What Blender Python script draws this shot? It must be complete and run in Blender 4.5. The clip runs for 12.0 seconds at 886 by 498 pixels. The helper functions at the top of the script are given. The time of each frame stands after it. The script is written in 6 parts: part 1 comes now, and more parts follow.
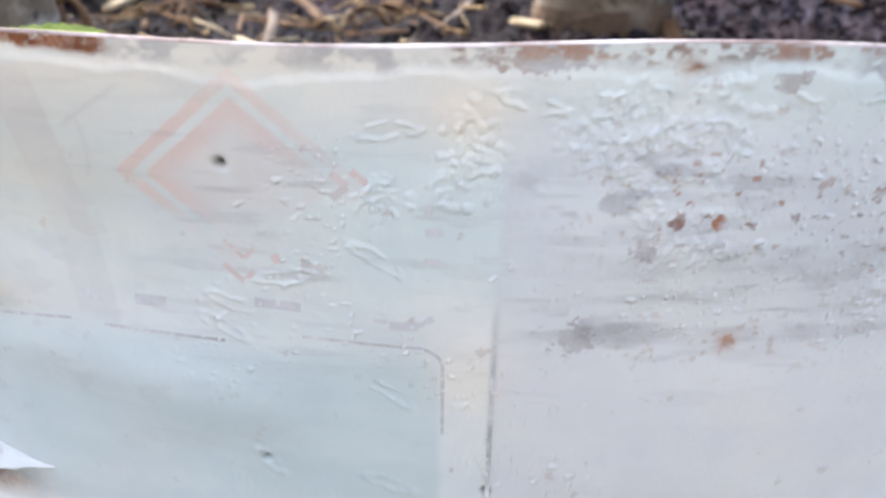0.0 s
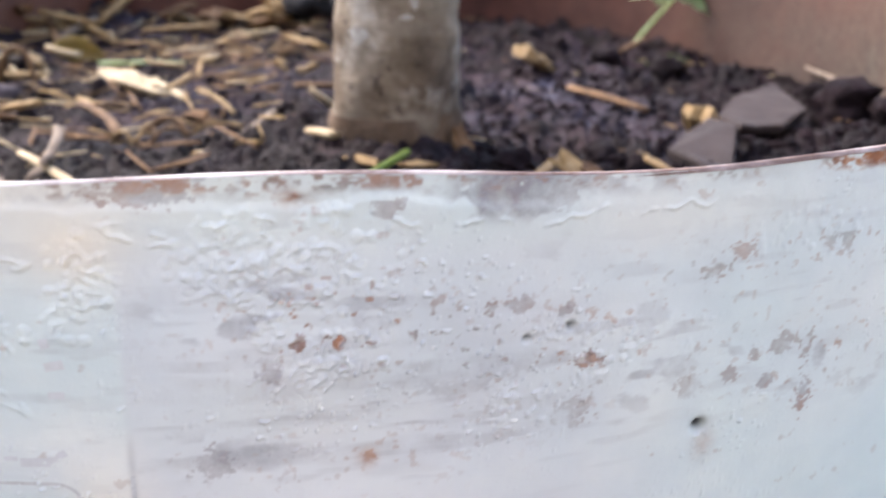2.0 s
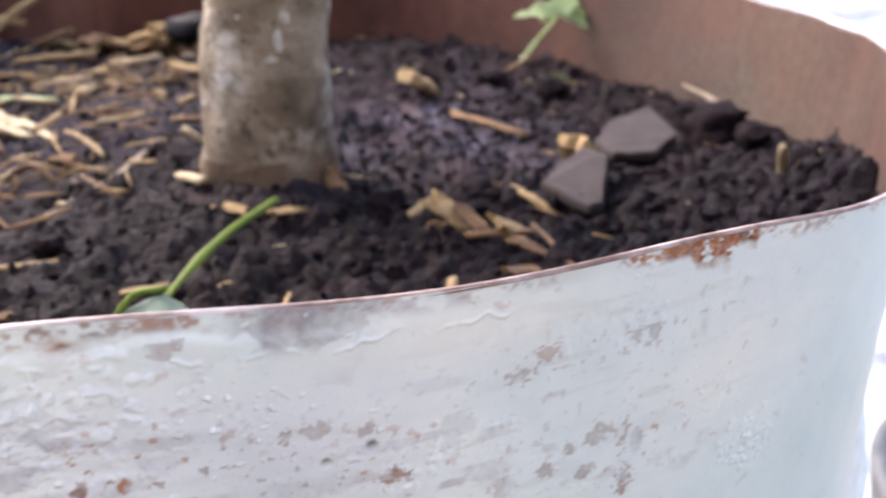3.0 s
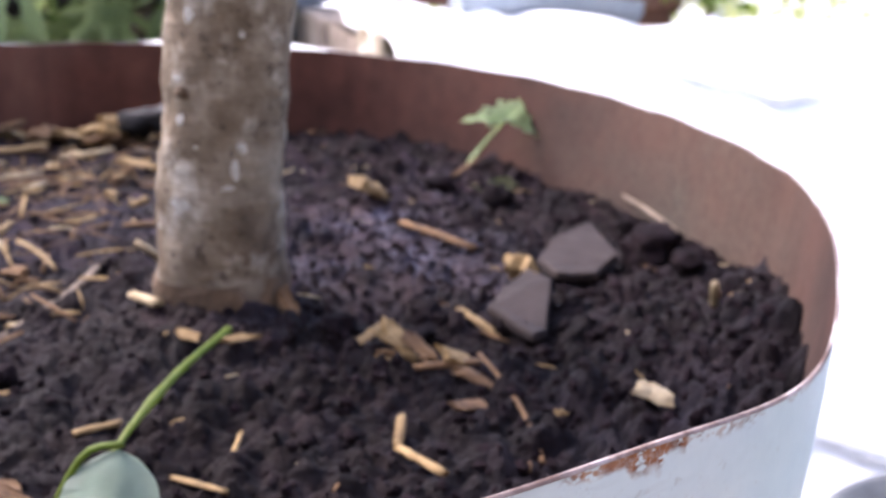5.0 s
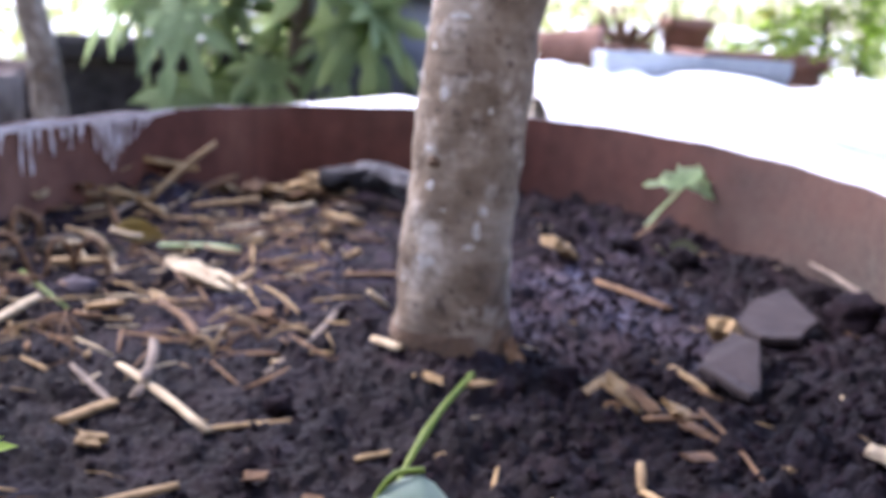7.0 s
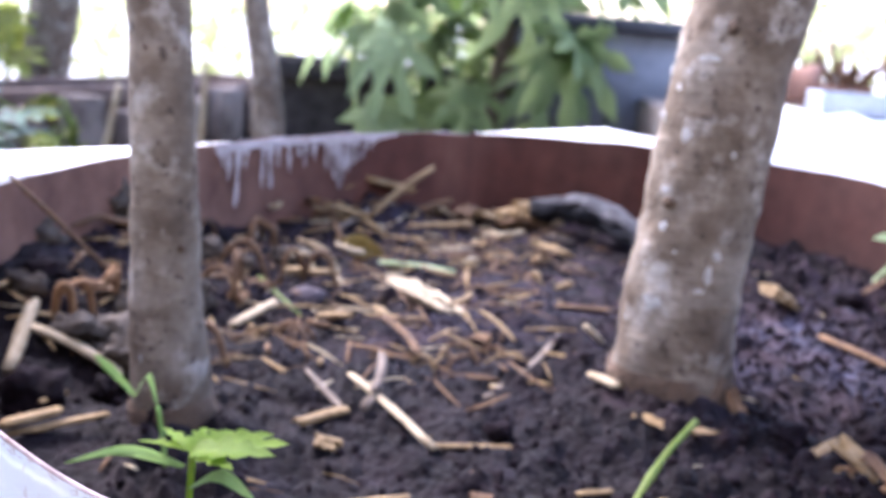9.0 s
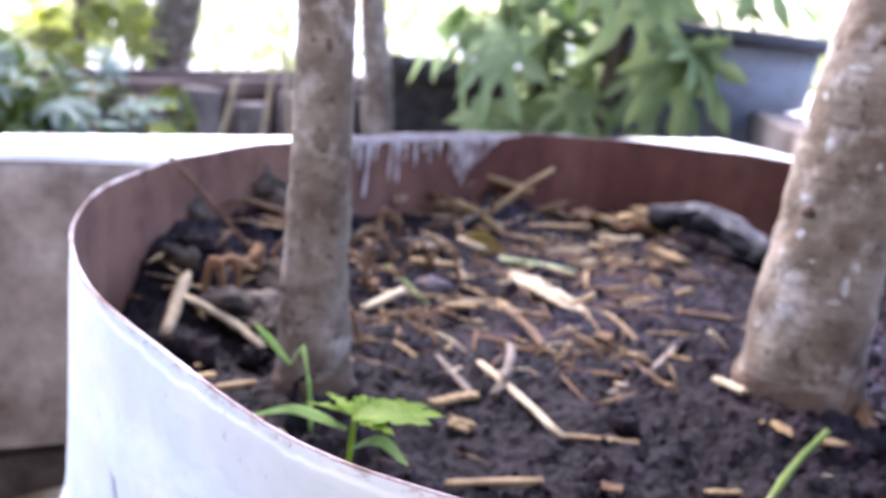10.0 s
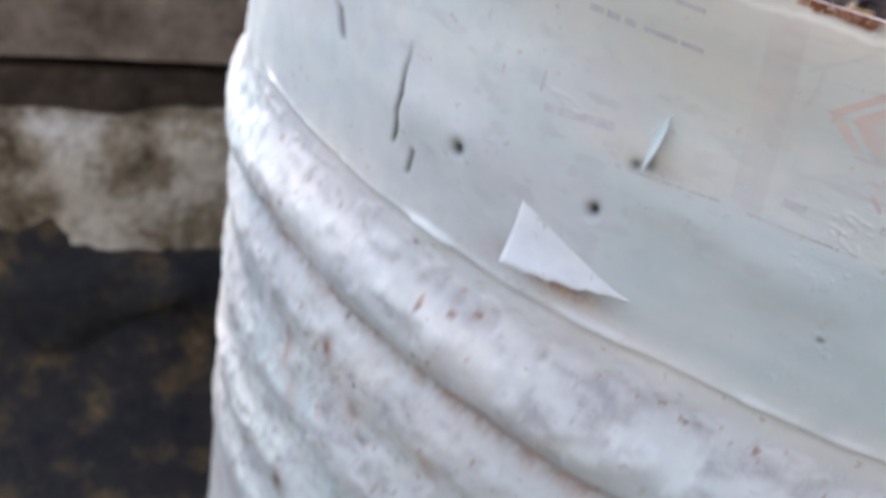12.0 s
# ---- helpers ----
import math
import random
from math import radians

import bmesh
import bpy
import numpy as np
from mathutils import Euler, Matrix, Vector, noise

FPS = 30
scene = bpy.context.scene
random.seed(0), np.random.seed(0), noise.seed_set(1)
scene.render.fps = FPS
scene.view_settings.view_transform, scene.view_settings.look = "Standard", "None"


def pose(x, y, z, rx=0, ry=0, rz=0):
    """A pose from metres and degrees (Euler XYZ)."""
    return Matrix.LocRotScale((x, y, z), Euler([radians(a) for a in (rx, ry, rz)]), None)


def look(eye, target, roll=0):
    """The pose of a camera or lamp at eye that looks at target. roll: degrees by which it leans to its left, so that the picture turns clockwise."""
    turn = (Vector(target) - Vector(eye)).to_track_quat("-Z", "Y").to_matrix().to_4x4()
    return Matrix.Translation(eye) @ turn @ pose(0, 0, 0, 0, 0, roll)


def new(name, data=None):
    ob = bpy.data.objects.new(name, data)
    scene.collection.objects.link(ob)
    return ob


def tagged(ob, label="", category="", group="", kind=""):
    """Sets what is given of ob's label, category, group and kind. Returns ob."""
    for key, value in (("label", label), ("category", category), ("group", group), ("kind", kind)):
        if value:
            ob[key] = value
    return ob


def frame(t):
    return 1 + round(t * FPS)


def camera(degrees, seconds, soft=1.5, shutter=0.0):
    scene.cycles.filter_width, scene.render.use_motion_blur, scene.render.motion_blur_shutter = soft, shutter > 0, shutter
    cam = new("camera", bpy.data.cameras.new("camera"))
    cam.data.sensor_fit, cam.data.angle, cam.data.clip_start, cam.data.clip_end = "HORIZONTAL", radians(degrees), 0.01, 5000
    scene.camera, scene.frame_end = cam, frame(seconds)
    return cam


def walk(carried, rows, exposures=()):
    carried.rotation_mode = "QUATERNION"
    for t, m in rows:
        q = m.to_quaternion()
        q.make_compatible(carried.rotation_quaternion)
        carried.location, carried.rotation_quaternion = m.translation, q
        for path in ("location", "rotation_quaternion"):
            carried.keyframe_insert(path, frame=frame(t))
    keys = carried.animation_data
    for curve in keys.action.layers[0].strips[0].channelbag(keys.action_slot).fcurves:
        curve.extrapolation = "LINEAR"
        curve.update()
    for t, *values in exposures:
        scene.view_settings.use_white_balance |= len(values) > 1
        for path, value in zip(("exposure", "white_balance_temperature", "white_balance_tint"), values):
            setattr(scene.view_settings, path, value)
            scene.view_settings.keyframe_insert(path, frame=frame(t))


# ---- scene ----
cam = camera(52.0, 12.0, soft=1.9, shutter=0.3)
PATH = [
    (0.00, (0.00844, 0.01294, 0.48397), (0.0007, 1.7821, -0.4487), 1.02),
    (0.50, (0.01128, 0.01080, 0.48557), (-0.0081, 1.8236, -0.3591), 0.63),
    (1.00, (0.01331, 0.01479, 0.48813), (0.0827, 1.8035, -0.4038), 1.52),
    (1.50, (0.02739, 0.01167, 0.48655), (0.1852, 1.8317, -0.3275), 1.62),
    (2.00, (0.03741, 0.01050, 0.48870), (0.2857, 1.8531, -0.2483), 2.00),
    (2.50, (0.04128, 0.01142, 0.50009), (0.3684, 1.8319, -0.2613), 1.78),
    (3.00, (0.05313, 0.01484, 0.50212), (0.4754, 1.8405, -0.2400), 1.52),
    (3.50, (0.05922, 0.01486, 0.50675), (0.5746, 1.8060, -0.2188), 2.57),
    (5.50, (0.04006, 0.01135, 0.53201), (0.5658, 1.8599, -0.0307), 3.87),
    (6.00, (0.02671, 0.00414, 0.53567), (0.4603, 1.8822, -0.0071), 3.43),
    (6.50, (0.01674, 0.00033, 0.53655), (0.3666, 1.8998, 0.0126), 3.60),
    (7.00, (0.00559, -0.00568, 0.53450), (0.2905, 1.9075, 0.0259), 3.41),
    (9.00, (-0.01292, -0.00938, 0.53654), (-0.1249, 1.9290, 0.0568), 5.05),
    (9.50, (-0.01944, -0.01539, 0.53402), (-0.2337, 1.9149, 0.0566), 6.50),
    (10.00, (-0.02694, -0.02259, 0.53334), (-0.3432, 1.8901, 0.0419), 6.75),
    (10.50, (-0.02823, -0.02691, 0.52583), (-0.3697, 1.8761, 0.0139), 6.51),
    (11.00, (-0.04788, -0.02698, 0.51029), (-0.3830, 1.8219, -0.1748), 7.30),
    (11.50, (-0.05890, -0.03523, 0.49619), (-0.3887, 1.7389, -0.3662), 10.68),
    (12.00, (-0.05971, -0.03906, 0.49086), (-0.3398, 1.6234, -0.5852), 13.22),
]
walk(cam, [(t, look(eye, target, roll)) for t, eye, target, roll in PATH], [(0, 2.52, 6500, 11), (2, 2.56, 6700, 15), (3.5, 2.50, 6900, 19), (6, 2.30, 6050, 24), (9, 2.78, 5750, 25), (10.5, 2.78, 6050, 26), (11.2, 2.2, 6500, 18), (12, 2.06, 6650, 13)])
cam.data.dof.use_dof, cam.data.dof.focus_distance, cam.data.dof.aperture_fstop = True, 0.12, 28.0
SKY, SUN = 0.15, 0.9

# ---- light ----
world = bpy.data.worlds.new("daylight")
scene.world = world
world.use_nodes = True
wn = world.node_tree.nodes
sky = wn.new("ShaderNodeTexSky")
sky.sky_type, sky.sun_disc = "NISHITA", False
sky.sun_elevation, sky.sun_rotation = radians(47), radians(-41)
sky.air_density, sky.dust_density, sky.ozone_density = 1.0, 2.5, 1.0
wn["Background"].inputs["Strength"].default_value = SKY
world.node_tree.links.new(sky.outputs[0], wn["Background"].inputs["Color"])
sun = new("sun", bpy.data.lights.new("sun", "SUN"))
sun.data.energy, sun.data.angle, sun.data.color = SUN, radians(25), (1.0, 0.95, 0.88)
sun.matrix_world = look((-1.95, 2.55, 3.6), (0, 0.3, 0.4))


# ---- materials ----
def material(name, rough=0.8, metal=0.0, spec=0.4):
    m = bpy.data.materials.new(name)
    m.use_nodes = True
    b = m.node_tree.nodes["Principled BSDF"]
    b.inputs["Roughness"].default_value = rough
    b.inputs["Metallic"].default_value = metal
    b.inputs["Specular IOR Level"].default_value = spec
    return m, m.node_tree.nodes, m.node_tree.links, b


def noise_node(n, l, scale, detail=6.0, rough=0.6, source="Object", distort=0.0):
    c = n.new("ShaderNodeTexCoord")
    t = n.new("ShaderNodeTexNoise")
    t.inputs["Scale"].default_value, t.inputs["Detail"].default_value = scale, detail
    t.inputs["Roughness"].default_value, t.inputs["Distortion"].default_value = rough, distort
    l.new(c.outputs[source], t.inputs["Vector"])
    return t.outputs["Fac"]


def ramp(n, l, fac, stops):
    r = n.new("ShaderNodeValToRGB")
    e = r.color_ramp.elements
    while len(e) < len(stops):
        e.new(0.5)
    for el, (p, c) in zip(e, stops):
        el.position, el.color = p, (*c, 1)
    l.new(fac, r.inputs["Fac"])
    return r.outputs["Color"]


def mix(n, l, fac, a, b, mode="MIX"):
    x = n.new("ShaderNodeMix")
    x.data_type, x.blend_type = "RGBA", mode
    for sock, v in ((x.inputs["Factor"], fac), (x.inputs["A"], a), (x.inputs["B"], b)):
        if isinstance(v, (int, float)):
            sock.default_value = v
        elif isinstance(v, tuple):
            sock.default_value = (*v, 1)
        else:
            l.new(v, sock)
    return x.outputs["Result"]


def times(n, l, a, b, op="MULTIPLY"):
    x = n.new("ShaderNodeMath")
    x.operation = op
    for sock, v in zip(x.inputs, (a, b)):
        if isinstance(v, (int, float)):
            sock.default_value = v
        else:
            l.new(v, sock)
    x.use_clamp = op != "SUBTRACT"
    return x.outputs[0]


def bump(n, l, b, height, strength, distance):
    x = n.new("ShaderNodeBump")
    x.inputs["Strength"].default_value, x.inputs["Distance"].default_value = strength, distance
    l.new(height, x.inputs["Height"])
    l.new(x.outputs["Normal"], b.inputs["Normal"])


def grainy(name, stops, scale, rough=0.85, fine=8.0, bump_m=0.002, strength=0.6, spec=0.3, tint=0.0, metal=0.0, detail=7.0):
    """Two scales of noise in colour and relief; tint: how much each piece differs from the next."""
    m, n, l, b = material(name, rough, metal, spec)
    big = noise_node(n, l, scale, detail, 0.65)
    small = noise_node(n, l, scale * fine, 5.0, 0.6)
    col = ramp(n, l, big, stops)
    col = mix(n, l, 0.35, col, ramp(n, l, small, [(0.3, (0.35, 0.35, 0.35)), (0.7, (1.0, 1.0, 1.0))]), "MULTIPLY")
    if tint:
        info = n.new("ShaderNodeObjectInfo")
        geo = n.new("ShaderNodeNewGeometry")
        both = times(n, l, times(n, l, info.outputs["Random"], 0.5), times(n, l, geo.outputs["Random Per Island"], 0.5), "ADD")
        shade = ramp(n, l, both, [(0.0, (1 - tint,) * 3), (1.0, (1.0, 1.0, 1.0))])
        col = mix(n, l, 1.0, col, shade, "MULTIPLY")
    l.new(col, b.inputs["Base Color"])
    bump(n, l, b, small, strength, bump_m)
    return m


def drum_paint():
    """Old white paint on steel; the mesh carries where it is rusty, grimy, creamy or chipped to grey."""
    m, n, l, b = material("weathered_white_paint", 0.5, 0.0, 0.32)
    wear = n.new("ShaderNodeAttribute")
    wear.attribute_name = "wear"
    sep = n.new("ShaderNodeSeparateColor")
    l.new(wear.outputs["Color"], sep.inputs["Color"])
    big, mid, fine = noise_node(n, l, 22, 5), noise_node(n, l, 160, 6), noise_node(n, l, 900, 4)
    broad = noise_node(n, l, 13, 3)
    col = ramp(n, l, big, [(0.30, (0.53, 0.61, 0.635)), (0.5, (0.645, 0.70, 0.715)), (0.72, (0.76, 0.77, 0.74))])
    col = mix(n, l, 0.30, col, ramp(n, l, mid, [(0.32, (0.72, 0.74, 0.78)), (0.6, (1.0, 1.0, 1.0))]), "MULTIPLY")
    col = mix(n, l, 0.7, col, ramp(n, l, broad, [(0.36, (0.89, 0.99, 1.0)), (0.5, (1.0, 1.0, 1.0)), (0.64, (1.0, 0.965, 0.99))]), "MULTIPLY")
    speck = ramp(n, l, noise_node(n, l, 330, 3, 0.5), [(0.665, (0.0,) * 3), (0.72, (0.6,) * 3)])
    col = mix(n, l, speck, col, (0.42, 0.36, 0.34))
    panel = n.new("ShaderNodeAttribute")
    panel.attribute_name = "panel"
    tone = n.new("ShaderNodeSeparateColor")
    l.new(panel.outputs["Color"], tone.inputs["Color"])
    # Blue print, coloured a little darker for shade low on the wall.
    col = mix(n, l, times(n, l, tone.outputs["Red"], 0.75), col, (0.45, 0.56, 0.595))
    col = mix(n, l, times(n, l, tone.outputs["Green"], 0.55), col, (0.56, 0.575, 0.625))
    band = n.new("ShaderNodeAttribute")
    band.attribute_name = "band"
    col = mix(n, l, times(n, l, band.outputs["Fac"], 0.75), col, (0.47, 0.485, 0.535))
    col = mix(n, l, times(n, l, tone.outputs["Blue"], 0.85), col, (0.64, 0.44, 0.43))
    col = mix(n, l, sep.outputs["Blue"], col, (0.77, 0.72, 0.63))
    grime = times(n, l, sep.outputs["Green"], ramp(n, l, mid, [(0.38, (0.15,) * 3), (0.62, (1.0,) * 3)]))
    col = mix(n, l, grime, col, (0.27, 0.27, 0.30))
    rust_col = ramp(n, l, mid, [(0.35, (0.09, 0.03, 0.018)), (0.55, (0.30, 0.11, 0.04)), (0.75, (0.48, 0.27, 0.15))])
    rust = times(n, l, sep.outputs["Red"], ramp(n, l, fine, [(0.25, (0.6,) * 3), (0.55, (1.0,) * 3)]))
    col = mix(n, l, rust, col, rust_col)
    hole = n.new("ShaderNodeAttribute")
    hole.attribute_name = "hole"
    col = mix(n, l, hole.outputs["Fac"], col, (0.012, 0.012, 0.016))
    l.new(col, b.inputs["Base Color"])
    r = n.new("ShaderNodeMapRange")
    r.inputs["To Min"].default_value, r.inputs["To Max"].default_value = 0.54, 0.88
    l.new(rust, r.inputs["Value"])
    l.new(r.outputs[0], b.inputs["Roughness"])
    bump(n, l, b, mid, 0.25, 0.0006)
    return m


PAINT = drum_paint()


def rust_mat():
    """Dark red-brown rust with darker blotches, streaks down the wall and a film of dried grey-brown earth, its colour
    also lowered against the sun on the right wall.
    """
    m, n, l, b = material("inner_rust", 0.8, 0.0, 0.25)
    big, mid, fine = noise_node(n, l, 7, 5), noise_node(n, l, 45, 6), noise_node(n, l, 260, 4)
    col = ramp(n, l, big, [(0.30, (0.042, 0.015, 0.011)), (0.5, (0.098, 0.034, 0.022)), (0.68, (0.135, 0.060, 0.041))])
    col = mix(n, l, 0.55, col, ramp(n, l, mid, [(0.32, (0.40, 0.36, 0.36)), (0.62, (1.0, 1.0, 1.0))]), "MULTIPLY")
    c = n.new("ShaderNodeTexCoord")
    mp = n.new("ShaderNodeMapping")
    mp.inputs["Scale"].default_value = (70, 70, 9)
    l.new(c.outputs["Object"], mp.inputs["Vector"])
    runs = n.new("ShaderNodeTexNoise")
    runs.inputs["Scale"].default_value, runs.inputs["Detail"].default_value = 1.0, 4.0
    l.new(mp.outputs[0], runs.inputs["Vector"])
    col = mix(n, l, 0.35, col, ramp(n, l, runs.outputs["Fac"], [(0.36, (0.5, 0.46, 0.45)), (0.6, (1.0, 1.0, 1.0))]), "MULTIPLY")
    at = n.new("ShaderNodeAttribute")
    at.attribute_name = "earth"
    film = times(n, l, at.outputs["Fac"], ramp(n, l, mid, [(0.30, (0.65,) * 3), (0.55, (1.0,) * 3)]))
    # Earth tone kept extra dark to offset direct sun on the right wall.
    col = mix(n, l, film, col, ramp(n, l, fine, [(0.3, (0.037, 0.032, 0.0245)), (0.7, (0.070, 0.060, 0.048))]))
    # Rust on the left wall is coloured paler, as if lit.
    bare = n.new("ShaderNodeAttribute")
    bare.attribute_name = "lit_rust"
    col = mix(n, l, times(n, l, bare.outputs["Fac"], ramp(n, l, mid, [(0.34, (0.35,) * 3), (0.58, (0.9,) * 3)])), col, (0.185, 0.098, 0.066))
    l.new(col, b.inputs["Base Color"])
    bump(n, l, b, mid, 0.5, 0.0006)
    return m


RUST = rust_mat()
EDGE = grainy("worn_rim_edge", [(0.36, (0.11, 0.055, 0.038)), (0.50, (0.32, 0.25, 0.235)), (0.66, (0.64, 0.60, 0.59))], 45, 0.7, 9, 0.0003)
DRIP = grainy("dried_white_paint", [(0.3, (0.38, 0.32, 0.31)), (0.7, (0.60, 0.54, 0.525))], 60, 0.7, 8, 0.0004)
PINK = grainy("faded_red_print", [(0.36, (0.67, 0.67, 0.69)), (0.56, (0.67, 0.57, 0.57)), (0.8, (0.63, 0.42, 0.40))], 75, 0.5, 8, 0.0002, 0.2)
BLUSH = grainy("washed_out_red_print", [(0.36, (0.67, 0.70, 0.72)), (0.62, (0.68, 0.66, 0.67)), (0.8, (0.66, 0.58, 0.58))], 60, 0.5, 8, 0.0002, 0.2)
GREYPRINT = grainy("faded_grey_print", [(0.36, (0.66, 0.69, 0.72)), (0.58, (0.57, 0.59, 0.64)), (0.8, (0.48, 0.50, 0.56))], 70, 0.5, 8, 0.0002, 0.2)
LINEPRINT = grainy("thin_grey_print", [(0.34, (0.40, 0.41, 0.44)), (0.62, (0.66, 0.68, 0.70))], 90, 0.5, 8, 0.0002, 0.2)
def bark_mat():
    """Grey-brown bark: blotches, fine rings across the stem, and pale lichen in patches."""
    m, n, l, b = material("grey_brown_bark", 0.9, 0.0, 0.2)
    big, mid, fine = noise_node(n, l, 38, 4), noise_node(n, l, 150, 6), noise_node(n, l, 600, 4)
    col = ramp(n, l, big, [(0.30, (0.095, 0.068, 0.046)), (0.50, (0.190, 0.148, 0.106)), (0.68, (0.31, 0.262, 0.205))])
    col = mix(n, l, 0.6, col, ramp(n, l, mid, [(0.30, (0.35, 0.32, 0.28)), (0.62, (1.0, 1.0, 1.0))]), "MULTIPLY")
    pale = ramp(n, l, noise_node(n, l, 75, 5, 0.62), [(0.56, (0.0,) * 3), (0.70, (0.6,) * 3)])
    col = mix(n, l, pale, col, (0.47, 0.44, 0.39))
    pore = ramp(n, l, noise_node(n, l, 210, 3, 0.5), [(0.62, (0.0,) * 3), (0.68, (0.75,) * 3)])
    col = mix(n, l, pore, col, (0.050, 0.036, 0.027))
    c = n.new("ShaderNodeTexCoord")
    mp = n.new("ShaderNodeMapping")
    mp.inputs["Scale"].default_value = (60, 60, 260)
    l.new(c.outputs["Object"], mp.inputs["Vector"])
    rings = n.new("ShaderNodeTexNoise")
    rings.inputs["Scale"].default_value, rings.inputs["Detail"].default_value = 1.0, 4.0
    l.new(mp.outputs[0], rings.inputs["Vector"])
    col = mix(n, l, 0.18, col, ramp(n, l, rings.outputs["Fac"], [(0.35, (0.5, 0.46, 0.42)), (0.6, (1.0, 1.0, 1.0))]), "MULTIPLY")
    l.new(col, b.inputs["Base Color"])
    bump(n, l, b, times(n, l, mid, rings.outputs["Fac"]), 0.9, 0.0022)
    return m


BARK = bark_mat()
BARKDARK = grainy("soil_stained_bark", [(0.3, (0.060, 0.038, 0.023)), (0.7, (0.175, 0.118, 0.076))], 60, 0.9, 7, 0.0015, 0.9)
LICHEN = grainy("pale_lichen", [(0.3, (0.33, 0.30, 0.26)), (0.7, (0.62, 0.60, 0.56))], 160, 0.9, 6, 0.0008)
def soil_mat():
    """Damp peat, nearly black in the hollows, with drier mauve-grey patches."""
    m, n, l, b = material("damp_dark_soil", 0.75, 0.0, 0.165)
    big, mid, fine = noise_node(n, l, 11, 3), noise_node(n, l, 60, 7, 0.65), noise_node(n, l, 380, 5)
    col = ramp(n, l, mid, [(0.30, (0.0030, 0.0015, 0.0019)), (0.48, (0.0105, 0.0054, 0.0076)), (0.62, (0.030, 0.0180, 0.0250)), (0.76, (0.066, 0.050, 0.072))])
    at = n.new("ShaderNodeAttribute")
    at.attribute_name = "crust"
    dry = times(n, l, ramp(n, l, big, [(0.56, (0.0,) * 3), (0.72, (0.28,) * 3)]), times(n, l, at.outputs["Fac"], 0.85), "ADD")
    col = mix(n, l, dry, col, (0.150, 0.142, 0.185))
    # Soil colour goes darker where this mask is set.
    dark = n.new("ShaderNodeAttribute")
    dark.attribute_name = "darkened"
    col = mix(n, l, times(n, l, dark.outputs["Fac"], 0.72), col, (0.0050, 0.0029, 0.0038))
    col = mix(n, l, 0.8, col, ramp(n, l, noise_node(n, l, 28, 4), [(0.42, (1.0, 0.72, 0.66)), (0.60, (0.86, 0.88, 1.0))]), "MULTIPLY")
    col = mix(n, l, 0.5, col, ramp(n, l, fine, [(0.3, (0.3, 0.3, 0.3)), (0.65, (1.0, 1.0, 1.0))]), "MULTIPLY")
    l.new(col, b.inputs["Base Color"])
    bump(n, l, b, fine, 1.0, 0.003)
    return m


SOIL = soil_mat()
CRUMB = grainy("soil_crumb", [(0.3, (0.0040, 0.0020, 0.0024)), (0.7, (0.027, 0.0158, 0.0205))], 120, 0.8, 7, 0.0015, 0.8, 0.08, 0.7)
STRAW = grainy("dry_straw", [(0.3, (0.20, 0.118, 0.042)), (0.7, (0.50, 0.335, 0.150))], 150, 0.7, 6, 0.0005, 0.5, 0.3, 0.65)
PALESTRAW = grainy("bleached_straw", [(0.3, (0.30, 0.215, 0.110)), (0.7, (0.60, 0.49, 0.315))], 130, 0.7, 6, 0.0005, 0.5, 0.3, 0.35)
BROWNCHIP = grainy("brown_wood_chip", [(0.3, (0.09, 0.047, 0.024)), (0.7, (0.27, 0.150, 0.066))], 130, 0.8, 6, 0.0006, 0.6, 0.3, 0.5)
ROOT = grainy("orange_root", [(0.3, (0.17, 0.078, 0.030)), (0.7, (0.36, 0.20, 0.09))], 110, 0.85, 6, 0.0005, 0.5, 0.3, 0.3)
TWIG = grainy("grey_twig_bark", [(0.3, (0.10, 0.075, 0.055)), (0.7, (0.28, 0.22, 0.17))], 130, 0.85, 6, 0.0005, 0.6, 0.3, 0.3)
SHARD = grainy("dull_brown_clay", [(0.3, (0.014, 0.0086, 0.0080)), (0.7, (0.036, 0.0245, 0.0225))], 70, 0.85, 9, 0.0005, 0.4)
CHAR = grainy("blackened_wood", [(0.34, (0.006, 0.0055, 0.006)), (0.58, (0.020, 0.019, 0.021)), (0.72, (0.085, 0.080, 0.082))], 85, 0.9, 8, 0.0015, 0.9, 0.2)
GREYWOOD = grainy("grey_wood", [(0.34, (0.016, 0.015, 0.016)), (0.54, (0.062, 0.058, 0.060)), (0.70, (0.16, 0.15, 0.15))], 95, 0.85, 7, 0.0012, 0.9)
OLDWOOD = grainy("charred_old_wood", [(0.3, (0.012, 0.010, 0.009)), (0.7, (0.075, 0.064, 0.057))], 55, 0.9, 8, 0.0015, 0.9)
PEBBLE = grainy("mauve_pebble", [(0.3, (0.062, 0.050, 0.056)), (0.7, (0.115, 0.096, 0.105))], 110, 0.9, 6, 0.0006, 0.6, 0.15)
MOSS = grainy("mossy_clod", [(0.3, (0.026, 0.019, 0.014)), (0.7, (0.115, 0.090, 0.066))], 90, 0.9, 6, 0.0015, 0.8)
CONCRETE = grainy("stained_concrete", [(0.34, (0.085, 0.058, 0.042)), (0.48, (0.23, 0.18, 0.145)), (0.60, (0.32, 0.26, 0.21)), (0.70, (0.43, 0.37, 0.31))], 13, 0.9, 11, 0.002, 0.7)
# Concrete colours darkened to stand for shade under the upper course.
CONCRETE_SHADED = grainy("shaded_brown_concrete", [(0.34, (0.030, 0.022, 0.017)), (0.52, (0.085, 0.064, 0.050)), (0.70, (0.16, 0.125, 0.10))], 17, 0.85, 10, 0.002, 0.7)
